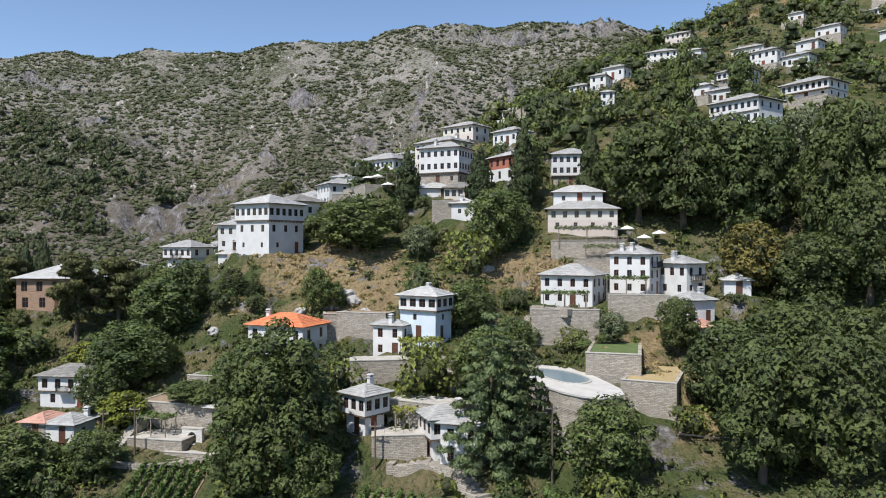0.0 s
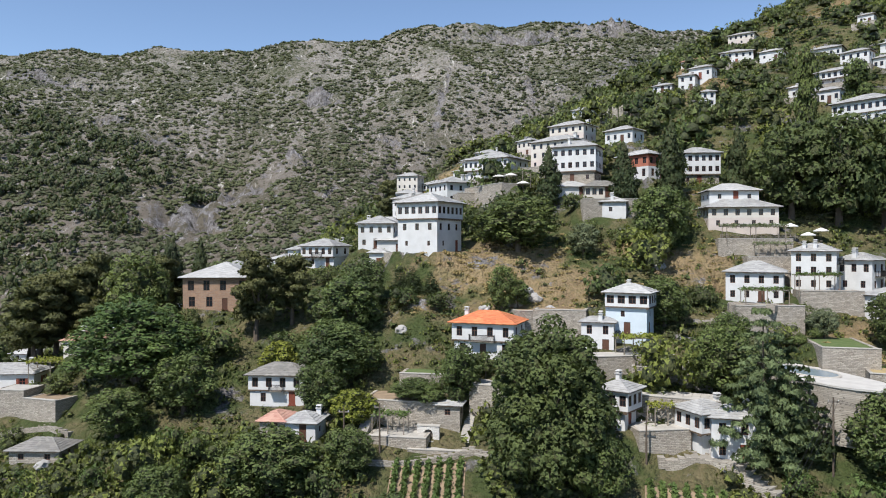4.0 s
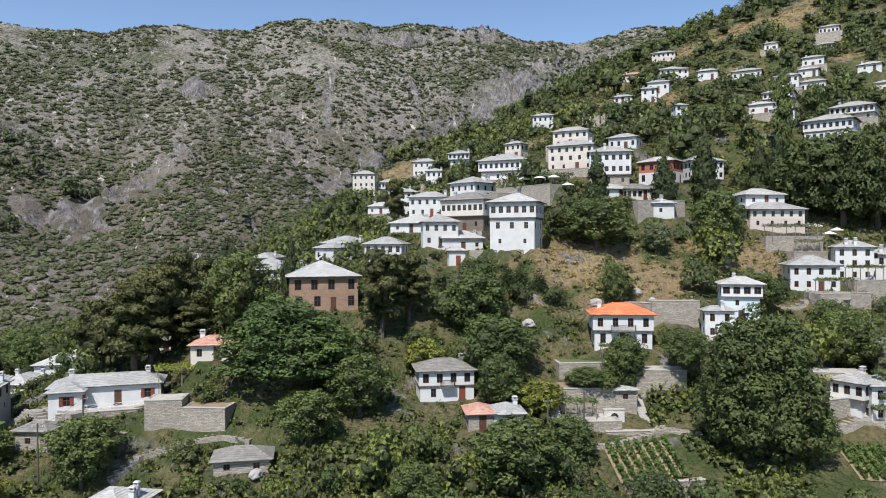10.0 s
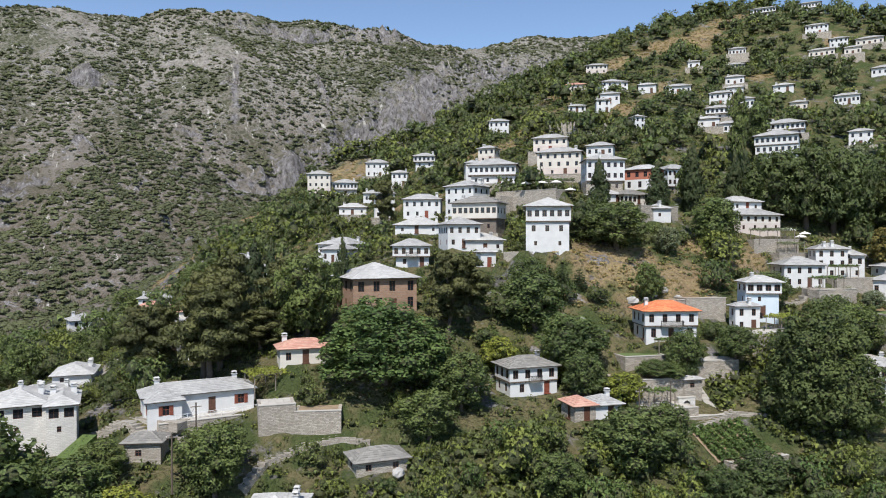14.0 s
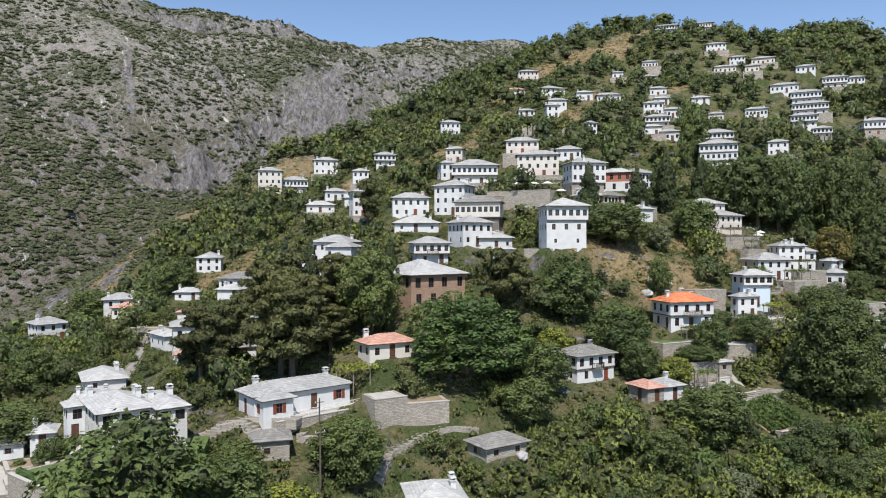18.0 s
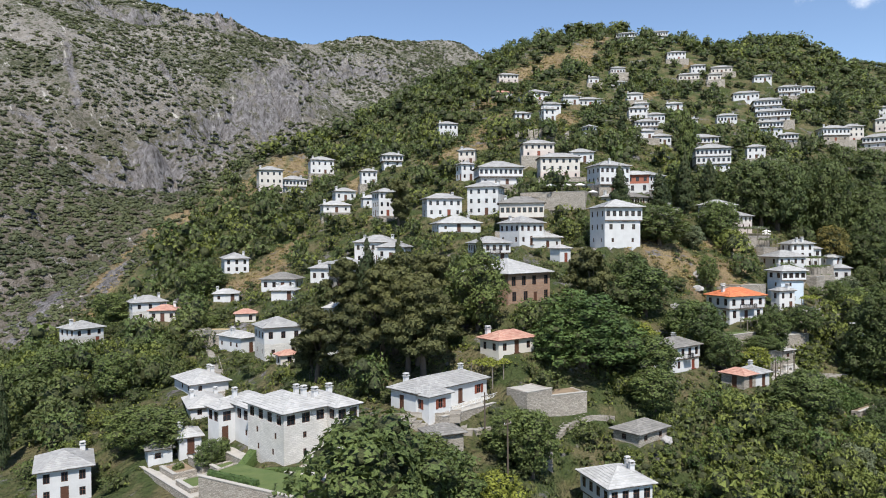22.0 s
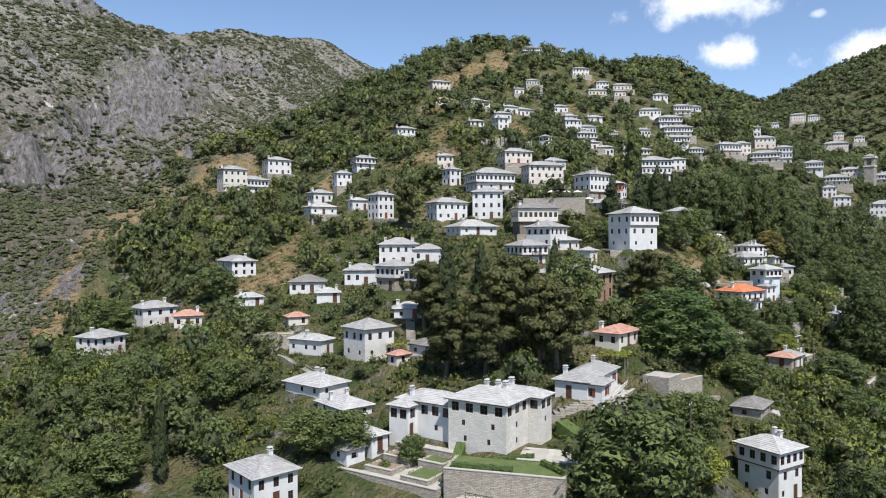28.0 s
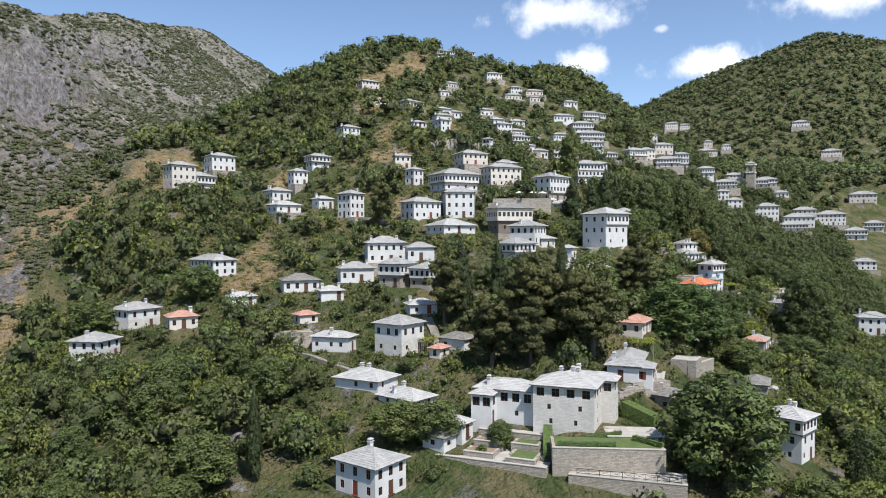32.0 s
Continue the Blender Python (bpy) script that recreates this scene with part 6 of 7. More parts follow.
ruin(23.8, 207.6, 96.3, 9.0, 6.1, 4.6, -41)
ruin(31.0, 200.0, 95.6, 7.6, 6.0, 4.2, -43)
HOUSE_RNG = random.Random(11)
for q in SPECS:
    build_house(q, HOUSE_RNG)


# paths ---
def path(points, width, mat="lane"):
    """A paved lane laid on the slope, slab by slab, with low kerb stones."""
    pts = [Vector((*p, 0)) for p in points]
    s, kerb = Shape(), Shape()
    rng = random.Random(int(points[0][0] * 5))
    for p, q in zip(pts, pts[1:]):
        n = max(1, int((q - p).length / 0.8))
        side = (q - p).normalized().cross(Vector((0, 0, 1))) * width / 2
        for i in range(n):
            a, b = p.lerp(q, i / n), p.lerp(q, (i + .985) / n)
            z = max(at_land(*a.xy), at_land(*b.xy)) + .1
            for k in range(2):
                u0, u1 = -1 + k * 1.0 + .01, k * 1.0 - .01
                lift = rng.uniform(-.015, .015)
                out = [a + side * u0, b + side * u0, b + side * u1, a + side * u1]
                out = out if (out[1] - out[0]).cross(out[2] - out[1]).z > 0 else out[::-1]
                s.prism([(v.x, v.y) for v in out], z - .9, z + lift)
            for k in (-1, 1):
                out = [a + side * k * 1.02, b + side * k * 1.02, b + side * k * 1.18, a + side * k * 1.18]
                out = out if (out[1] - out[0]).cross(out[2] - out[1]).z > 0 else out[::-1]
                kerb.prism([(v.x, v.y) for v in out], z - 1.2, z + .14 + rng.uniform(0, .06))
    ob = tagged(new("path"), "pale stone-paved lane with low kerbs", "path", kind="structure")
    put("paving", s.mesh("paving", mat), ob)
    put("kerb", kerb.mesh("kerb", "stone"), ob)
    for p, q in zip(pts, pts[1:]):
        for i in range(4):
            a = p.lerp(q, i / 4)
            PATH_SPOTS.append((a.x, a.y, width / 2 + .6))


PATH_SPOTS = []
path([(-6.3, 82.9), (-1.6, 81.9), (2.0, 79.9), (5.3, 75.9)], 2.4)
path([(-107.7, 198.3), (-110.9, 183.0), (-116.7, 168.4), (-121.3, 158.0), (-123.0, 154.8)], 1.7)
path([(-88.4, 166.7), (-99.7, 158.1), (-103.6, 154.8)], 1.6)
path([(-102.1, 99.9), (-98.6, 102.8), (-92.6, 103.5), (-88.2, 102.7), (-84.6, 101.2)], 1.1)
path([(-42.5, 89.6), (-38.0, 89.3), (-33.0, 89.7), (-27.5, 89.6), (-24.0, 87.0)], 1.5)
path([(-119.4, 122.7), (-113.4, 114.1), (-110.4, 109.3)], 1.8)
path([(-1.1, 100.9), (0.9, 96.9), (1.7, 94.9)], 1.4)
path([(8.5, 110.0), (15.3, 108.0), (19.0, 104.0)], 1.4)
path([(-112.9, 116.4), (-106.8, 109.5), (-101.1, 107.1)], 2.0)


# small things ----------------------------------------------------------------
def parasol(x, y, z, r=1.5):
    ob = tagged(new("parasol"), "open white canvas parasol on a terrace", "parasol", "white parasols")
    ob.location = (x, y, z)
    s = Shape()
    s.tube((0, 0, 0), (0, 0, 2.5), .03, .025, 8)
    s.tube((0, 0, 0), (0, 0, .1), .3, .28, 12)
    put("pole", s.mesh("pole", "grey_wood"), ob)
    c = Shape()
    for i in range(8):
        a0, a1 = math.pi * i / 4, math.pi * (i + 1) / 4
        p, q = (r * math.cos(a0), r * math.sin(a0), 2.0), (r * math.cos(a1), r * math.sin(a1), 2.0)
        c.face([p, q, (0, 0, 2.55)])
        c.face([(p[0], p[1], 1.84), (q[0], q[1], 1.84), q, p])
    put("canopy", c.mesh("canopy", "canvas"), ob)


for dx, dy in ((-19.5, 163.5), (-17.0, 160.0), (-14.6, 157.2), (-12.2, 154.6)):
    parasol(dx, dy, at_land(dx, dy))
for dx, dy in ((30.5, 126.5), (33.5, 127.5), (36.4, 126.8), (39.5, 128.0)):
    parasol(dx, dy, at_land(dx, dy) + .3, 1.35)


def utility_pole(x, y, tall=8.0):
    z = at_land(x, y)
    ob = tagged(new("utility_pole"), "weathered wooden utility pole with a cross-arm", "utility pole", "utility poles")
    ob.location = (x, y, z)
    s = Shape()
    s.tube((0, 0, -1), (0, 0, tall), .14, .09, 9)
    put("pole", s.mesh("pole", "bark"), ob)
    s = Shape()
    s.box(-.7, .7, -.05, .05, tall - .6, tall - .48)
    put("cross_arm", s.mesh("cross_arm", "grey_wood"), ob)
    for k in (-.6, 0, .6):
        s = Shape()
        s.tube((k, 0, tall - .48), (k, 0, tall - .3), .04, .03, 7)
        put("insulator", s.mesh("insulator", "white_wood"), ob)
    return Vector((x, y, z + tall - .35))


def cable(p, q, sag=1.2, r=.02):
    s = Shape()
    side = (q - p).cross(Vector((0, 0, 1))).normalized() * r
    for i in range(15):
        f = i / 14
        v = p.lerp(q, f) - Vector((0, 0, sag * 4 * f * (1 - f)))
        for w in (side, Vector((0, 0, r)), -side, Vector((0, 0, -r))):
            s.v.append(tuple(v + w))
        if i:
            for k in range(4):
                m = (k + 1) % 4
                s.f.append((4 * i - 4 + k, 4 * i - 4 + m, 4 * i + m, 4 * i + k))
                s.m.append(0)
    tagged(new("cable", s.mesh("cable", "black")), "thin black overhead cable between poles", "cable", "overhead cables")


tops = [utility_pole(x, y, h) for x, y, h in ((12.2, 77.9, 9.0), (39.0, 69.9, 6.5), (-40.0, 90.9, 6.5), (-7.9, 81.9, 5.5), (-106.7, 107.3, 6.5), (-110.3, 99.9, 8.5), (-110.1, 145.5, 6.5), (-44.8, 92.4, 5.0))]
for k in (-.55, 0, .55):
    off = Vector((k, 0, 0))
    cable(tops[0] + off, tops[1] + off)
    cable(tops[0] + off, Vector((-14 + k, 46, 38)), 2.0)
cable(tops[4], tops[5], .4)
cable(tops[6], Vector((-122, 128, 39)), .6)
cable(Vector((37, 113, 60)), Vector((62, 124, 66)), 1.2)


def pergola(x, y, w, d, h, yaw, leaf="leaf_lime", z=None):
    """Posts and beams under a vine."""
    ob = tagged(new("pergola"), "timber pergola roofed with a green vine", "pergola", "vine pergolas")
    ob.matrix_world = pose(x, y, at_land(x, y) if z is None else z, 0, 0, yaw)
    for i in (-1, 0, 1):
        for j in (-1, 1):
            s = Shape()
            s.box(i * w * .46 - .06, i * w * .46 + .06, j * d * .44 - .06, j * d * .44 + .06, -1.0, h)
            put("post", s.mesh("post", "grey_wood"), ob)
    for j in range(5):
        s = Shape()
        yy = -d / 2 + d * (j + .5) / 5
        s.box(-w / 2, w / 2, yy - .05, yy + .05, h, h + .12)
        put("beam", s.mesh("beam", "grey_wood"), ob)
    rng = np.random.default_rng(int(abs(x * 10)))
    n = int(w * d * 26)
    c = np.stack([rng.uniform(-w / 2, w / 2, n) * 1.05, rng.uniform(-d / 2, d / 2, n) * 1.08, h + .22 + rng.normal(0, .16, n)], 1)
    v = sprays(c, np.tile([[0, 0, 1.0]], (n, 1)), .2, rng, .6)
    put("vine", mesh_of("vine", v.tolist(), [tuple(q) for q in np.arange(n * 3).reshape(-1, 3).tolist()], [leaf]), ob)


pergola(-3.2, 100.6, 6.0, 3.4, 2.3, 8)
pergola(18.6, 107.0, 7.0, 2.6, 2.2, -7, "leaf_walnut")
pergola(29.0, 110.8, 6.5, 2.6, 2.4, -13, "leaf_walnut")
pergola(-4.2, 86.6, 3.6, 2.6, 2.2, 6)
pergola(-38.8, 94.8, 4.8, 2.6, 2.3, -14, "leaf_walnut", 34.6)
pergola(-95.0, 116.5, 7.0, 4.5, 2.4, 10)
pergola(-104.0, 158.0, 4.4, 2.4, 2.3, -14)
pergola(-27.5, 103.6, 6.0, 2.0, 2.3, -20, "leaf_walnut")


def hedge(points, wide=.8, tall=.9, leaf="leaf_walnut"):
    rng = np.random.default_rng(int(abs(points[0][0] * 13)))
    C, N = [], []
    base = Shape()
    for (x0, y0), (x1, y1) in zip(points, points[1:]):
        L = math.hypot(x1 - x0, y1 - y0)
        n = int(L * 70)
        t = rng.uniform(0, 1, n)
        a = rng.uniform(0, math.pi, n)
        nx, ny = -(y1 - y0) / L, (x1 - x0) / L
        side, up = np.cos(a), np.sin(a)
        z = np.array([at_land(x0 + (x1 - x0) * k, y0 + (y1 - y0) * k) for k in (0, 1)])
        C.append(np.stack([x0 + (x1 - x0) * t + nx * side * wide / 2, y0 + (y1 - y0) * t + ny * side * wide / 2, z[0] + (z[1] - z[0]) * t + rng.uniform(.1, 1, n) * tall * (.35 + .65 * up)], 1))
        N.append(np.stack([nx * side, ny * side, up], 1))
        w = wide * .42
        base.prism([(x0 + nx * w, y0 + ny * w), (x0 - nx * w, y0 - ny * w), (x1 - nx * w, y1 - ny * w), (x1 + nx * w, y1 + ny * w)], [z[0] - .3] * 2 + [z[1] - .3] * 2, [z[0] + tall * .88] * 2 + [z[1] + tall * .88] * 2)
    C, N = np.concatenate(C), np.concatenate(N)
    v = sprays(C, N, .16, rng, .4)
    k = len(base.v)
    me = mesh_of("hedge", base.v + v.tolist(), base.f + [tuple(q) for q in (np.arange(len(C) * 3).reshape(-1, 3) + k).tolist()], [leaf])
    tagged(new("hedge", me), "clipped green hedge beside the lawn", "hedge", "clipped hedges")


hedge([(-131.9, 126.0), (-134.6, 125.4), (-137.6, 124.6)], 1.6, 1.7)
hedge([(-139.6, 122.6), (-137.2, 115.0)], .7, .7)
hedge([(-133.4, 120.0), (-130.6, 115.2)], .6, .6)
hedge([(-132.4, 113.2), (-134.8, 108.8)], .7, .7)
hedge([(-122.4, 110.8), (-119.4, 116.2)], 2.4, 2.6)


def fence(points, tall=1.0, mat="black"):
    for (x0, y0), (x1, y1) in zip(points, points[1:]):
        L = math.hypot(x1 - x0, y1 - y0)
        ob = tagged(new("fence"), "low dark iron fence along a terrace edge", "fence", "terrace fences")
        ob.matrix_world = pose(x0, y0, at_land((x0 + x1) / 2, (y0 + y1) / 2), 0, 0, math.degrees(math.atan2(y1 - y0, x1 - x0)))
        n = max(2, int(L / 1.4))
        for i in range(n + 1):
            s = Shape()
            s.box(L * i / n - .04, L * i / n + .04, -.04, .04, -.2, tall)
            put("post", s.mesh("post", mat), ob)
        for z in (.25, tall - .12):
            s = Shape()
            s.box(0, L, -.02, .02, z, z + .06)
            put("rail", s.mesh("rail", mat), ob)
        for i in range(n):
            s = Shape()
            a, b = L * i / n + .05, L * (i + 1) / n - .05
            s.tube((a, 0, .3), (b, 0, tall - .1), .02, .02, 4)
            s.tube((a, .03, tall - .1), (b, .03, .3), .02, .02, 4)
            put("brace", s.mesh("brace", mat), ob)


fence([(-141.2, 119.6), (-140.1, 106.0)])
fence([(-108.8, 112.2), (-96.6, 113.8)], .9, "white_wood")


def vineyard(x, y, w, d, yaw, rows):
    soil = Shape()
    c, s = math.cos(radians(yaw)), math.sin(radians(yaw))
    spot = lambda u, v: (x + u * c - v * s, y + u * s + v * c)
    nx, ny = int(w), int(d)
    for i in range(nx):
        for j in range(ny):
            q = [(-w / 2 + w * a / nx, -d / 2 + d * b / ny) for a, b in ((i, j), (i + 1, j), (i + 1, j + 1), (i, j + 1))]
            soil.face([(*spot(*k), at_land(*spot(*k)) + .12) for k in q])
    ob = tagged(new("vineyard"), "small vineyard with straight green rows on bare soil", "vineyard")
    put("soil", soil.mesh("soil", "soil"), ob)
    rng = np.random.default_rng(3)
    for r in range(rows):
        u = -w / 2 + w * (r + .5) / rows
        n = int(d * 70)
        v = rng.uniform(-d / 2, d / 2, n)
        P = np.array([spot(u, k) for k in v])
        C = np.stack([P[:, 0] + rng.normal(0, .17, n), P[:, 1] + rng.normal(0, .17, n), lay(P[:, 0], P[:, 1]) + rng.uniform(.2, 1.1, n)], 1)
        N = np.stack([rng.normal(0, 1, n), rng.normal(0, 1, n), rng.uniform(.2, 1.2, n)], 1)
        V = sprays(C, N, .24, rng, .4)
        put("vine", mesh_of("vine", V.tolist(), [tuple(q) for q in np.arange(n * 3).reshape(-1, 3).tolist()], ["leaf_walnut"]), ob)


vineyard(-34.0, 84.7, 9.4, 7.4, -6, 7)
vineyard(-5.5, 75.0, 9.0, 6.0, -16, 7)
vineyard(-6.0, 95.2, 11.0, 2.6, 8, 3)


POOL_DECK = [(10.9, 91.7), (11.9, 84.9), (14.4, 79.4), (18.2, 77.2), (21.2, 80.2), (19.8, 89.3), (18.4, 95.5), (16.7, 101), (12.3, 97.8)]
POOL_EDGE = [(12.2, 93.3), (13.9, 87), (16.4, 84.9), (18.6, 87), (18.0, 90.9), (15.8, 94.7), (13.4, 96)]


def rounded(points, turns=2):
    """A closed outline with its corners cut round."""
    for _ in range(turns):
        points = [(a[0] + (b[0] - a[0]) * k, a[1] + (b[1] - a[1]) * k) for a, b in zip(points, points[1:] + points[:1]) for k in (.25, .75)]
    return points


def pool():
    """A curved pool sunk in a pale concrete deck that stands on a rubble wall."""
    cx, cy, z = 16.0, 89.0, 43.3
    ob = tagged(new("swimming_pool"), "curved swimming pool in a pale deck on a stone wall", "swimming pool")
    ob.location = (cx, cy, z)
    deck = [(x - cx, y - cy) for x, y in rounded(POOL_DECK, 1)]
    edge = [(x - cx, y - cy) for x, y in rounded(POOL_EDGE)]
    wall, top, rim, water = Shape(), Shape(), Shape(), Shape()
    wall.prism(deck, -7.0, -.22)
    top.prism([(x * 1.02, y * 1.02) for x, y in deck], -.22, 0)
    mx, my = sum(p[0] for p in edge) / len(edge), sum(p[1] for p in edge) / len(edge)
    for p, q in zip(edge, edge[1:] + edge[:1]):
        out = [(mx + (v[0] - mx) * k, my + (v[1] - my) * k) for v, k in ((p, 1.0), (p, 1.1), (q, 1.1), (q, 1.0))]
        rim.prism(out, -.05, .1)
    water.prism(edge, -.1, .03)
    put("retaining_wall", wall.mesh("retaining_wall", "stone"), ob)
    put("deck", top.mesh("deck", "concrete"), ob)
    put("pool_edge", rim.mesh("pool_edge", "paving"), ob)
    put("water", water.mesh("water", "water"), ob)


pool()


def bell_tower(x, y, z, w, h):
    ob = tagged(new("bell_tower"), "square grey stone church bell tower with open belfry", "bell tower")
    ob.matrix_world = pose(x, y, z, 0, 0, -12)
    a = w / 2
    s = Shape()
    s.box(-a, a, -a, a, -4, h * .62)
    put("shaft", s.mesh("shaft", "stone"), ob)
    for i in (-1, 1):
        for j in (-1, 1):
            p = Shape()
            p.box(i * a * .72 - a * .25, i * a * .72 + a * .25, j * a * .72 - a * .25, j * a * .72 + a * .25, h * .66, h * .88)
            put("pier", p.mesh("pier", "stone"), ob)
    for z0, z1, k in ((h * .62, h * .66, 1.12), (h * .88, h * .93, 1.15)):
        c = Shape()
        c.box(-a * k, a * k, -a * k, a * k, z0, z1)
        put("cornice", c.mesh("cornice", "pale_stone"), ob)
    r = roof_mesh(w * 1.1, w * 1.1, w * .3, .15, "slate", random.Random(1), .7)
    put("roof", r, ob, pose(0, 0, h * .94))


bell_tower(241.0, 90.5, 89.0, 5.0, 18.5)


def boulder(x, y, r, seed):
    rng = random.Random(seed)
    bm = bmesh.new()
    bmesh.ops.create_icosphere(bm, subdivisions=3, radius=1)
    for v in bm.verts:
        k = 1 + .35 * noise.noise(v.co * 1.6 + Vector((seed, 0, 0))) + .15 * noise.noise(v.co * 4.1)
        v.co = Vector((v.co.x * r * 1.2, v.co.y * r, v.co.z * r * .8)) * k
    me = bpy.data.meshes.new("boulder")
    bm.to_mesh(me)
    bm.free()
    me.materials.append(M["rock"])
    ob = tagged(new("boulder", me), "grey weathered limestone boulder on the dry slope", "boulder", "boulders")
    ob.matrix_world = pose(x, y, at_land(x, y) + r * .1, rng.uniform(-20, 20), 0, rng.uniform(0, 360))


for i, (bx, by, br) in enumerate(((-17, 121, 1.6), (-15.4, 119.5, 1.2), (-19, 119, 1.3), (-13, 117, .9), (8, 124, 1.0), (-24, 118, 1.1), (-38, 116, 1.0), (-84, 92.5, .8))):
    boulder(bx, by, br, i)


def steps_up(x, y, z, wide, count, yaw):
    """A flight of stone steps rising along its own y axis."""
    ob = tagged(new("stone_steps"), "narrow flight of grey stone steps between terraces", "steps", "stone steps")
    ob.matrix_world = pose(x, y, z, 0, 0, yaw)
    for i in range(count):
        s = Shape()
        s.box(-wide / 2, wide / 2, i * .3, i * .3 + .32, -1.5, (i + 1) * .175)
        put("step", s.mesh("step", "paving"), ob)


def fountain(x, y, z, yaw):
    """A wall fountain: stone block, arched niche and basin."""
    ob = tagged(new("wall_fountain"), "pale stone wall fountain with an arched niche", "fountain")
    ob.matrix_world = pose(x, y, z, 0, 0, yaw)
    s = Shape()
    s.box(-1.5, -.6, -.3, .3, -1, 2.3)
    s.box(.6, 1.5, -.3, .3, -1, 2.3)
    for i in range(6):
        a, b = math.pi * i / 6, math.pi * (i + 1) / 6
        p, q = (.6 * math.cos(a), 1.3 + .6 * math.sin(a)), (.6 * math.cos(b), 1.3 + .6 * math.sin(b))
        s.face([(q[0], -.3, q[1]), (p[0], -.3, p[1]), (p[0], -.3, 2.3), (q[0], -.3, 2.3)])
        s.face([(p[0], -.3, p[1]), (q[0], -.3, q[1]), (q[0], .3, q[1]), (p[0], .3, p[1])])
    put("front", s.mesh("front", "pale_stone"), ob)
    b = Shape()
    b.box(-.6, .6, .15, .3, -1, 1.95)
    put("niche", b.mesh("niche", "dark_stone"), ob)
    c = Shape()
    c.box(-1.6, 1.6, -.38, .38, 2.3, 2.45)
    put("cornice", c.mesh("cornice", "paving"), ob)
    c = Shape()
    c.box(-.8, .8, -.9, -.31, -1, .45)
    put("basin", c.mesh("basin", "paving"), ob)


fountain(-33.6, 94.2, 33.2, -12)
steps_up(-29.0, 92.8, 33.2, 1.3, 20, -15)
steps_up(-43.0, 92.6, 33.6, 1.4, 24, -14)
steps_up(5.0, 96.6, 40.6, 1.5, 16, 8)
steps_up(-140.2, 121.6, 28.8, 1.2, 14, -70)
steps_up(-28.4, 101.6, 38.0, 1.3, 14, -16)
pergola(26.0, 126.4, 11.0, 3.4, 2.2, -8, "leaf_olive", 61.0)
pergola(27.8, 122.8, 6.0, 2.6, 2.1, -8, "leaf_olive", 57.8)
pergola(-14.0, 158.5, 9.0, 3.0, 2.4, -50, "leaf_walnut")
fence([(19.8, 126.0), (32.6, 124.2)], .9, "grey_wood")


# single trees ----------------------------------------------------------------
tree("cedar", 5.6, 80.9, 18.3, 5.1)
tree("broad", 9.7, 98.9, 7.8, 3.6)
tree("broad", 3.6, 109.0, 7.7, 4.2)
tree("cypress", -7.5, 149.0, 13.2, 3.0)
tree("poplar", 18.4, 146.0, 13.3, 3.8)
tree("broad", 11.2, 131.0, 10.9, 5.8)
tree("broad", -16.4, 132.0, 10.7, 7.7)
tree("dark", 37.7, 135.0, 19.1, 7.6)
tree("dark", 45.3, 132.0, 22.5, 8.3)
tree("dark", 53.0, 130.0, 22.5, 7.8)
tree("dark", 58.4, 128.0, 21.8, 6.4)
tree("olive", 69.7, 136.0, 19.2, 6.0)
tree("dark", 69.3, 120.0, 26.0, 7.3)
tree("dark", 66.4, 120.0, 20.9, 6.3)
tree("autumn", 49.8, 113.0, 12.2, 5.5)
tree("dark", 56.1, 106.0, 12.8, 6.0)
tree("dark", 64.6, 106.0, 19.8, 6.0)
tree("dark", 44.2, 88.9, 12.9, 6.1)
tree("dark", 35.0, 84.9, 12.4, 5.5)
tree("dark", 46.8, 80.9, 15.1, 5.6)
tree("dark", 33.8, 73.9, 15.2, 5.7)
tree("dark", 40.4, 71.9, 16.4, 6.1)
tree("broad", 17.9, 74.9, 11.2, 5.1)
tree("broad", -21.1, 117.0, 8.3, 2.6)
tree("broad", -18.4, 118.0, 4.9, 2.4)
tree("olive", -4.6, 129.0, 6.4, 3.1)
tree("dark", 33.6, 99.9, 8.3, 3.2)
tree("cypress", -77.4, 136.3, 13.1, 1.9)
tree("cypress", -88.0, 148.3, 17.7, 2.2)
tree("pine", -98.0, 137.3, 18.0, 7.0)
tree("pine", -103.3, 127.6, 15.5, 5.6)
tree("pine", -111.4, 141.9, 12.8, 6.0)
tree("broad", -46.8, 117.9, 10.5, 6.1)
tree("lime", -57.4, 112.6, 6.3, 3.3)
tree("broad", -48.0, 106.4, 10.5, 5.7)
tree("broad", -29.2, 98.6, 9.0, 3.6)
tree("broad", -52.9, 84.5, 8.9, 6.0)
tree("broad", -105.3, 102.3, 7.2, 5.2)
tree("broad", 5.6, 92.5, 10.2, 5.0)
tree("pine", -94.2, 158.7, 15.0, 5.3)
tree("pine", -102.7, 124.6, 15.1, 6.7)
tree("pine", -109.4, 134.9, 12.8, 5.3)
tree("pine", -94.2, 128.2, 7.8, 4.6)
tree("broad", -44.8, 122.6, 9.6, 4.6)
tree("poplar", 55.3, 162.8, 22.0, 3.8)
tree("cypress", 16.4, 142.2, 18.0, 3.2)
tree("cypress", 29.6, 140.7, 17.3, 3.0)
tree("cypress", 7.6, 145.3, 13.1, 3.4)
tree("broad", 9.1, 127.4, 13.1, 5.3)
tree("broad", -105.4, 99.9, 9.1, 3.7)
tree("broad", -118.3, 106.2, 5.7, 3.5)
tree("poplar", 71.4, 168.7, 16.7, 4.9)
tree("cypress", -153.3, 164.3, 14.4, 1.3)
tree("cypress", -89.7, 156.5, 17.3, 3.2)
tree("spruce", -106.3, 81.0, 11.4, 2.3)
tree("pine", -101.0, 137.1, 16.8, 6.5)
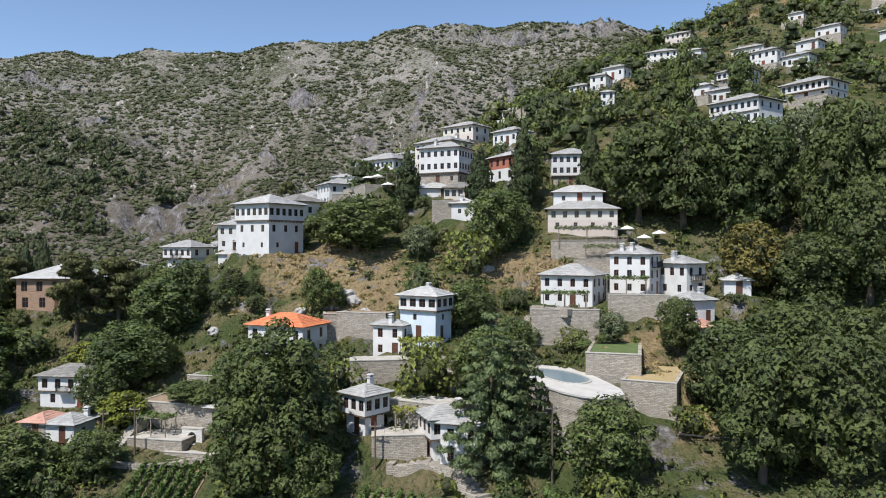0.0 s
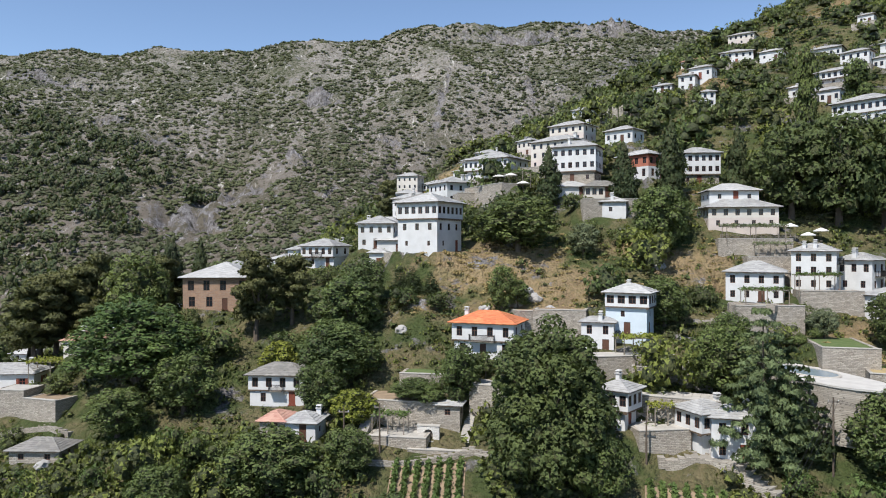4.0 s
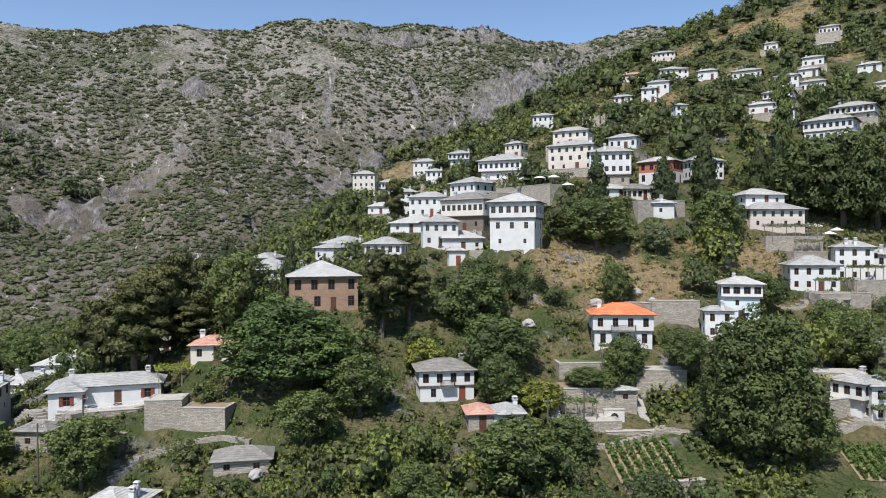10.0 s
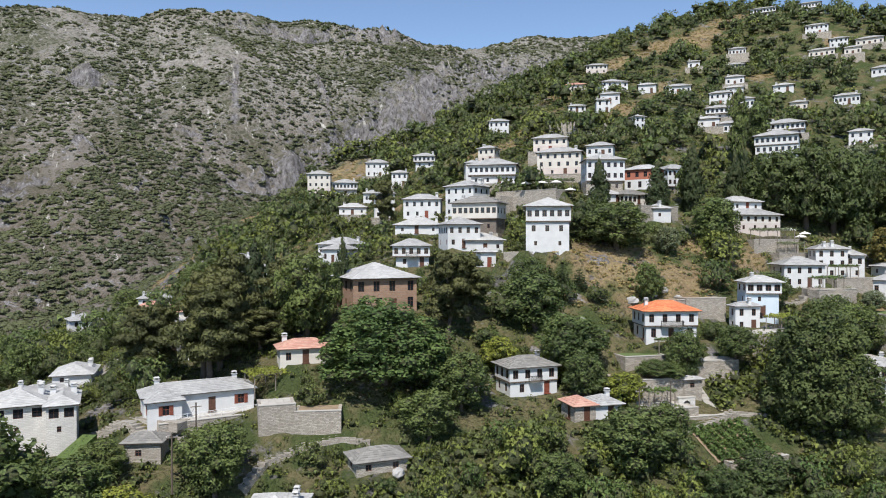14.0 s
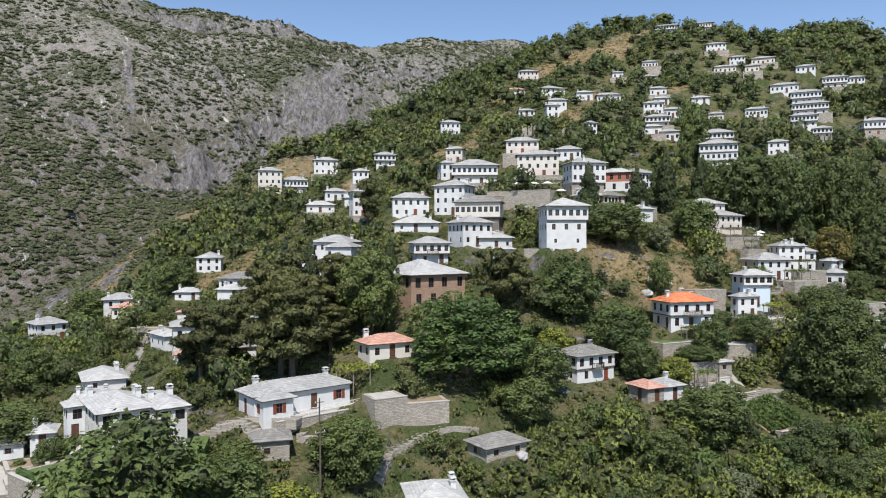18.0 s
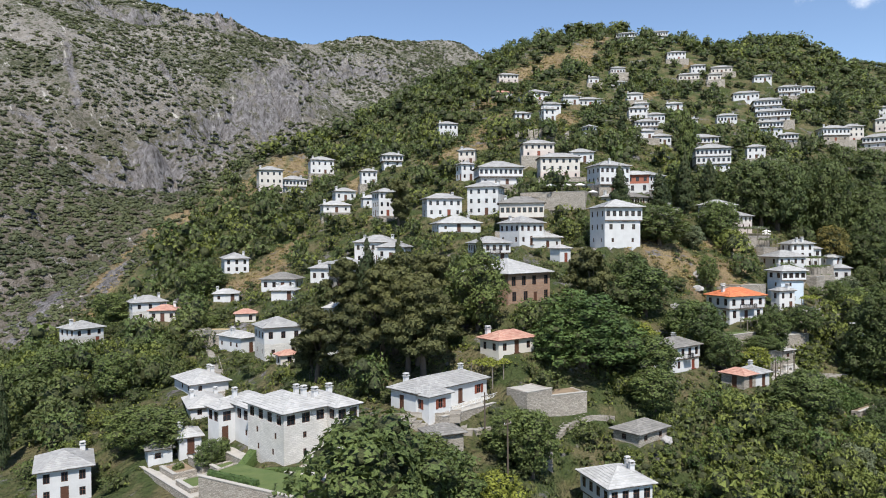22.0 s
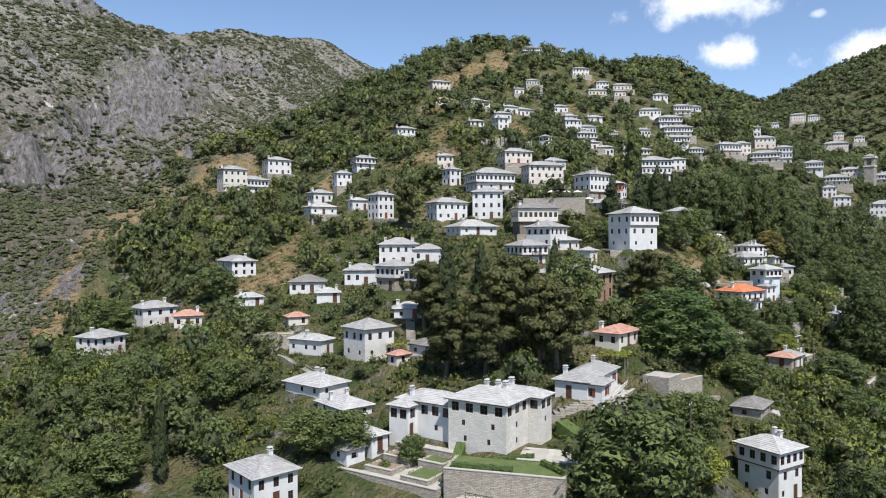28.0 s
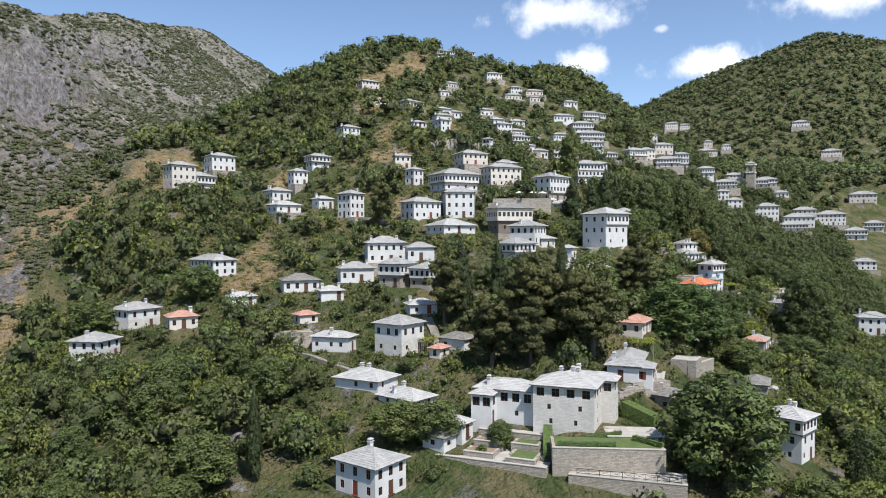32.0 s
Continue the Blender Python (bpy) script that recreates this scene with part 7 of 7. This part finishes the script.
tree("pine", -100.7, 128.1, 15.2, 6.1)
tree("pine", -86.7, 140.3, 13.6, 6.6)
tree("cypress", 39.9, 146.5, 14.2, 3.0)
tree("spruce", 203.2, 158.7, 15.4, 4.0)
tree("cypress", 60.4, 191.5, 8.5, 1.9)
tree("pine", -44.8, 200.3, 14.8, 4.5)
tree("cypress", 205.1, 161.6, 13.8, 2.7)
tree("broad", -138.7, 147.8, 6.7, 5.2)
tree("broad", -135.0, 132.5, 4.3, 2.2)
tree("broad", -137.9, 142.2, 6.8, 4.7)
tree("broad", -91.6, 229.7, 10.1, 6.0)
tree("broad", -109.7, 246.5, 8.9, 6.5)
tree("cypress", -123.7, 251.3, 8.4, 0.8)
tree("cypress", -115.7, 255.6, 5.1, 0.7)
tree("spruce", 8.6, 82.4, 13.9, 5.3)
tree("broad", -35.5, 98.7, 2.9, 3.6)
tree("broad", -43.8, 87.4, 6.0, 3.6)
tree("broad", -49.1, 100.0, 7.5, 3.6)
tree("broad", -46.4, 106.8, 8.9, 6.0)
tree("plane", -19.6, 80.9, 20.5, 8.6)
tree("broad", -14.6, 77.0, 8.0, 3.6)
tree("walnut", -79.2, 110.5, 13.6, 10.8)
tree("broad", -69.5, 103.5, 9.0, 5.0)
tree("broad", -77.0, 98.5, 7.0, 4.5)
tree("pine", -63.0, 120.5, 15.0, 5.6)
tree("pine", -57.5, 124.0, 12.0, 5.0)
tree("broad", -86.2, 128.2, 15.0, 6.0)
tree("dark", 77, 122, 20, 8)
tree("dark", 90, 128, 18, 8)
tree("dark", 84, 112, 18, 7)
tree("broad", -132.0, 100.5, 16.5, 9.0)
tree("broad", -121.5, 99.5, 9.0, 5.0)
tree("lime", -116.0, 97.0, 6.0, 3.4)
tree("bush", 20.0, 99.5, 2.4, 1.6)
tree("bush", 22.8, 100.4, 2.0, 1.2)
tree("olive", 24.5, 101.0, 4.5, 2.4)
tree("lime", -50.4, 107.6, 6.6, 2.6)
tree("lime", -44.0, 96.5, 5.0, 3.4)
tree("bush", -33.0, 97.5, 3.0, 2.4)
tree("bush", -37.0, 100.0, 2.6, 1.8)
tree("olive", 9.5, 92.6, 8.0, 3.4)
tree("bush", -132.9, 133.4, 3.6, 2.0)
tree("bush", -138.6, 134.3, 1.8, 1.2)
tree("spruce", -38.5, 125.5, 4.2, 1.6)
tree("spruce", -36.2, 124.2, 4.6, 1.8)
tree("spruce", -33.0, 123.0, 4.0, 1.6)


# woods, scrub and undergrowth ------------------------------------------------
def clear_of_houses(x, y, r, top):
    """False where a plant of that radius and top height would stand in a house or hide its camera-facing walls."""
    for q in SPECS:
        dx, dy = x - q["x"], y - q["y"]
        reach = max(q["w"], q["d"]) / 2 + 26
        if abs(dx) > reach or abs(dy) > reach:
            continue
        c, s = math.cos(radians(q["yaw"])), math.sin(radians(q["yaw"]))
        u, v = dx * c + dy * s, -dx * s + dy * c
        ou, ov = abs(u) - q["w"] / 2, abs(v) - q["d"] / 2
        if max(ou, ov) < r * .8 + .6:
            return False
        if top > q["z"] + q["h"] * .35:
            if v < 0 and abs(u) < q["w"] / 2 + r * .7 and ov < 22:
                return False
            if u < 0 and abs(v) < q["d"] / 2 + r * .7 and ou < 16:
                return False
    return True


OPEN = []    # places kept free of scattered plants: x, y, radius


def open_place(x, y, r):
    OPEN.append((x, y, r))


def is_open(x, y, r=0.0):
    return any((x - a) ** 2 + (y - b) ** 2 < c * c for a, b, c in PATH_SPOTS) or any((x - a) ** 2 + (y - b) ** 2 < (c + r) ** 2 for a, b, c in OPEN)


open_place(-34, 84, 8)
open_place(-8, 75, 9)
open_place(16, 88, 10)
open_place(16, 79, 6)
open_place(25, 91, 7)
open_place(-34, 102, 6)
open_place(-130, 117, 9)
open_place(-137, 128, 8)
open_place(30, 94, 5)
open_place(-129.5, 113, 8)
open_place(-137, 113, 7)
open_place(-134, 123, 7)
open_place(-146.5, 112, 5.5)
open_place(-147, 121, 5.5)
open_place(-147, 130, 5.5)
open_place(-136, 107, 5)
open_place(26, 126, 8)
open_place(-104, 111, 6)
open_place(-35, 93, 8)
open_place(-110, 91, 7)
open_place(-104, 84, 5)
open_place(-153, 164, 3.5)
open_place(-157, 160, 4)



def scatter():
    rng = random.Random(5)
    near_trees, wood = 0, []
    grid = [(i, j) for i in range(-58, 75) for j in range(6, 84)]
    rng.shuffle(grid)
    cells = {}
    for a, b, c in TREES:
        cells.setdefault((int(a // 12), int(b // 12)), []).append((a, b, c))
    for i, j in grid:
        x, y = i * 4 + rng.uniform(-2, 2), j * 4 + rng.uniform(-2, 2)
        dens = noise.noise(Vector((x / 38, y / 38, 2.2))) * .5 + .5
        if y < 46 and x > -120 or y < 30 or past_rim(x, y) > -3 and x < 20:
            continue
        gold = float(lay(x, y, "gold"))
        z = at_land(x, y)
        wild = x < -125 or y < 84
        want = (.34 + .5 * dens + (.42 if wild else 0)) * (1 - gold) ** 2
        if rng.random() > want or is_open(x, y, 1.5):
            continue
        h = rng.uniform(3.0, 9.6) * (1.0 if y > 95 else .85)
        r = h * rng.uniform(.46, .66)
        if y < 75 and x > -110:
            h, r = min(h, 6), min(r, 3)
        cell = (int(x // 12), int(y // 12))
        if any((x - a) ** 2 + (y - b) ** 2 < ((r + c) * .55) ** 2 for di in (-1, 0, 1) for dj in (-1, 0, 1) for a, b, c in cells.get((cell[0] + di, cell[1] + dj), ())):
            continue
        if not clear_of_houses(x, y, r, z + h):
            h, r = h * .42, r * .5
            if h < 1.5 or not clear_of_houses(x, y, r, z + h):
                continue
        cells.setdefault(cell, []).append((x, y, r))
        if near_trees < 120 and h > 3.5 and ((x < -95 and y < 215) or (y < 112 and x < 60)):
            near_trees += 1
            pick = rng.random()
            tree(("dark" if x > 34 else "broad") if pick < .8 else "olive" if pick < .87 and x > -140 else "lime" if pick > .95 else "broad", x, y, h, r)
        else:
            wood.append((x, y, z - h * .08, rng.uniform(0, 6.28), r, h / 1.6))
    return wood


WOOD = scatter()
TALL = 1.6
tree_lobes = [(0, 0, .52, .66, .42)] + [(math.cos(a) * .58, math.sin(a) * .58, .38 + .2 * (k % 3), .46, .27) for k, a in enumerate(np.arange(0, 6.28, .9))] + [(.25, -.1, .8, .42, .18), (-.3, .2, .76, .4, .18)]
tree_lobes = [(x, y, z * TALL, r, q * TALL) for x, y, z, r, q in tree_lobes]
CLOSE = [r for r in WOOD if r[1] < 150 or r[0] < -100 and r[1] < 240]
AWAY = [r for r in WOOD if not (r[1] < 150 or r[0] < -100 and r[1] < 240)]
for k in range(4):
    rr = np.random.default_rng(k)
    lobes = [(x + rr.uniform(-.12, .12), y + rr.uniform(-.12, .12), z + rr.uniform(-.06, .06), r * rr.uniform(.85, 1.15), q) for x, y, z, r, q in tree_lobes]
    leaf = ("leaf_wood", "leaf_plane", "leaf_bramble", "leaf_broad")[k]
    proto = small_plant(860, .082, k, lobes, 5, .72)
    many("woodland", proto, [r for r in CLOSE[k::4] if r[0] < 36 and (r[1] > 98 or r[0] < -105)], leaf, "green broadleaf trees and thickets on the lower slopes", "woodland")
    sunny = ("leaf_bramble", "leaf_broad", "leaf_bramble", "leaf_walnut")[k]
    many("woodland", proto, [r for r in CLOSE[k::4] if r[0] < 36 and r[1] <= 98 and r[0] >= -105], sunny, "bright green thickets and brambles below the lane", "woodland")
    many("woodland", small_plant(230, .138, k + 9, lobes, 4, .74), AWAY[k::4], leaf, "green broadleaf trees and thickets between the houses", "woodland")

many("woodland", small_plant(600, .10, 3, tree_lobes, 5, .72), [r for r in CLOSE if r[0] >= 36], "leaf_plane", "dark broadleaf trees of the old grove", "woodland")

# the wooded east hill, the ridge behind the village and the ravine woods
rng9 = random.Random(9)


def region(n, x0, x1, y0, y1, test, size):
    out = []
    for _ in range(n):
        x, y = rng9.uniform(x0, x1), rng9.uniform(y0, y1)
        if test(x, y):
            r = rng9.uniform(*size)
            out.append((x, y, 0, rng9.uniform(0, 6.28), r, r * rng9.uniform(.7, 1.05)))
    if out:
        p = np.array(out)
        p[:, 2] = lay(p[:, 0], p[:, 1]) - p[:, 5] * .1
        return p.tolist()
    return []


def no_house(x, y):
    return all(abs(x - q["x"]) > q["w"] / 2 + 4 or abs(y - q["y"]) > q["w"] / 2 + 4 for q in SPECS)


far_tree = small_plant(44, .25, 5, tree_lobes[:6], 2, .74)
EAST = region(11000, 262, 900, -200, 420, lambda x, y: no_house(x, y) and noise.noise(Vector((x / 60, y / 60, 9))) > -.8, (2.2, 4.8))
EAST += region(1500, -60, 270, 300, 420, lambda x, y: y - .12 * x < 345 and y > 318 - .02 * x, (1.6, 3.2))
many("woodland", far_tree, EAST[::2], "leaf_wood", "dense green woods on the far hill", "woodland")
many("woodland", far_tree, EAST[1::2], "leaf_plane", "dense dark green woods on the far hill", "woodland")

# evergreen scrub on the mountain, thick in the gullies
def shrub_shape():
    """A low cushion: a five-sided core under a few leaf tufts."""
    r = np.random.default_rng(6)
    d = r.normal(0, 1, (9, 3)) * (1, 1, .7) + (0, 0, .5)
    d /= np.linalg.norm(d, axis=1, keepdims=True)
    v = sprays(d * (.8, .8, .55) + (0, 0, .3), d, .34, r, .5)
    ring = [(.85 * math.cos(a), .85 * math.sin(a), .1 + .25 * (k % 2)) for k, a in enumerate(np.arange(5) * 1.2566)]
    f = [tuple(q) for q in np.arange(27).reshape(-1, 3).tolist()] + [(27 + k, 27 + (k + 1) % 5, 32) for k in range(5)]
    return np.concatenate([v, ring, [(0, 0, .85)]]), f


shrub = shrub_shape()


def scrubby(x, y):
    n = noise.fractal(Vector((x / 90, y / 130, 4)), 1.0, 2.0, 4) * .6 + noise.noise(Vector((x / 17, y / 17, 1))) * .5
    bare = float(lay(x, y, "rock") + lay(x, y, "gold"))
    return (y - .12 * x > 325 or x < 20 and past_rim(x, y) > 1) and n > -.30 + bare * .5 - .25 * (1 - float(ease(400, 560, y - .12 * x)))


HILL = region(24000, -560, 520, 330, 800, scrubby, (.8, 1.9))
HILL += region(5000, -230, 10, 270, 345, scrubby, (.6, 1.8))
HILL += region(18000, -560, 520, 330, 800, scrubby, (1.6, 3.4))
HILL += region(17000, -450, 420, 330, 640, lambda x, y: y - .12 * x < 540 and scrubby(x, y), (1.1, 2.8))
HILL += region(5000, 420, 900, 560, 860, scrubby, (1.2, 3.0))
p = np.array(HILL)
p[:, 5] *= .95
many("mountain_scrub", shrub, p.tolist(), "leaf_scrub", "low dark evergreen shrubs on the bare mountainside", "scrub")
dark = region(1500, -560, -205, 355, 640, lambda x, y: x < -226 - max(0, y - 535) * 1.9 + 45 * noise.noise(Vector((x / 40, y / 40, 3))), (2.6, 4.6))
dark += region(14, -200, -176, 472, 492, lambda x, y: True, (3.5, 5.5))
dark += region(160, 60, 430, 690, 830, lambda x, y: noise.noise(Vector((x / 30, y / 30, 6))) > .1, (1.6, 3.4))
dark = [(*r[:5], r[5] * 1.5) for r in dark]
many("woodland", far_tree, dark, "leaf_cypress", "dark pines on the mountainside", "woodland")

# undergrowth on the near slopes
def on_terrace(x, y):
    return any(abs((x - a) * c + (y - b) * s) < w + .4 and abs(-(x - a) * s + (y - b) * c) < d + .4 for a, b, z, w, d, c, s in TERRACES)


low = []
rng10 = random.Random(10)
for _ in range(9500):
    x, y = rng10.uniform(-225, 130), rng10.uniform(35, 300)
    g = float(lay(x, y, "gold"))
    if rng10.random() < g * .86 or not clear_of_houses(x, y, .5, -99):
        continue
    if any((x - a) ** 2 + (y - b) ** 2 < c * c for a, b, c in PATH_SPOTS) or on_terrace(x, y):
        continue
    r = rng10.uniform(.3, .6) if is_open(x, y) else rng10.uniform(.5, 1.7)
    low.append((x, y, 0, rng10.uniform(0, 6.28), r, r * rng10.uniform(.8, 1.4)))
while len(low) < 10500:
    x, y = rng10.uniform(-112, 8), rng10.uniform(58, 97)
    if is_open(x, y) or not clear_of_houses(x, y, 1, -99):
        low.append(low[0])
        continue
    r = rng10.uniform(1.0, 2.4)
    low.append((x, y, 0, rng10.uniform(0, 6.28), r, r * rng10.uniform(.7, 1.1)))
for _ in range(9000):
    x, y = rng10.uniform(-135, 70), rng10.uniform(88, 262)
    if rng10.random() < float(lay(x, y, "gold")) * .8 or not clear_of_houses(x, y, .4, -99) or on_terrace(x, y):
        continue
    if not any((x - a) ** 2 + (y - b) ** 2 < c * c for a, b, c in PATH_SPOTS):
        r = rng10.uniform(.4, 1.15)
        low.append((x, y, 0, rng10.uniform(0, 6.28), r, r * rng10.uniform(.8, 1.5)))
p = np.array(low)
p[:, 2] = lay(p[:, 0], p[:, 1]) - .1
weed = small_plant(30, .185, 7, [(0, 0, .4, .7, .45), (.5, .3, .3, .5, .35), (-.4, .3, .35, .5, .4)], 1, .6)
many("undergrowth", weed, p[::2].tolist(), "leaf_wood", "low green bushes and brambles on the slopes", "undergrowth")
many("undergrowth", weed, p[1::2].tolist(), "leaf_bramble", "low bright green bushes and brambles on the slopes", "undergrowth")

# straw tufts on the dry slopes
tufts = []
while len(tufts) < 3200:
    x, y = rng10.uniform(-140, 250), rng10.uniform(85, 320)
    if float(lay(x, y, "gold")) > rng10.uniform(.12, .8):
        r = rng10.uniform(.35, .9)
        tufts.append((x, y, 0, rng10.uniform(0, 6.28), r, r * rng10.uniform(.5, 1.0)))
p = np.array(tufts)
p[:, 2] = lay(p[:, 0], p[:, 1]) - .05
tuft = (sprays(np.random.default_rng(4).uniform((-.8, -.8, .1), (.8, .8, .5), (16, 3)), np.random.default_rng(5).normal(0, 1, (16, 3)) * (1, 1, .4), .3, np.random.default_rng(6), .3, 1.4), [tuple(q) for q in np.arange(48).reshape(-1, 3).tolist()])
many("dry_grass", tuft, p.tolist(), "straw", "pale dry grass tufts on the sunburnt slopes", "dry grass")
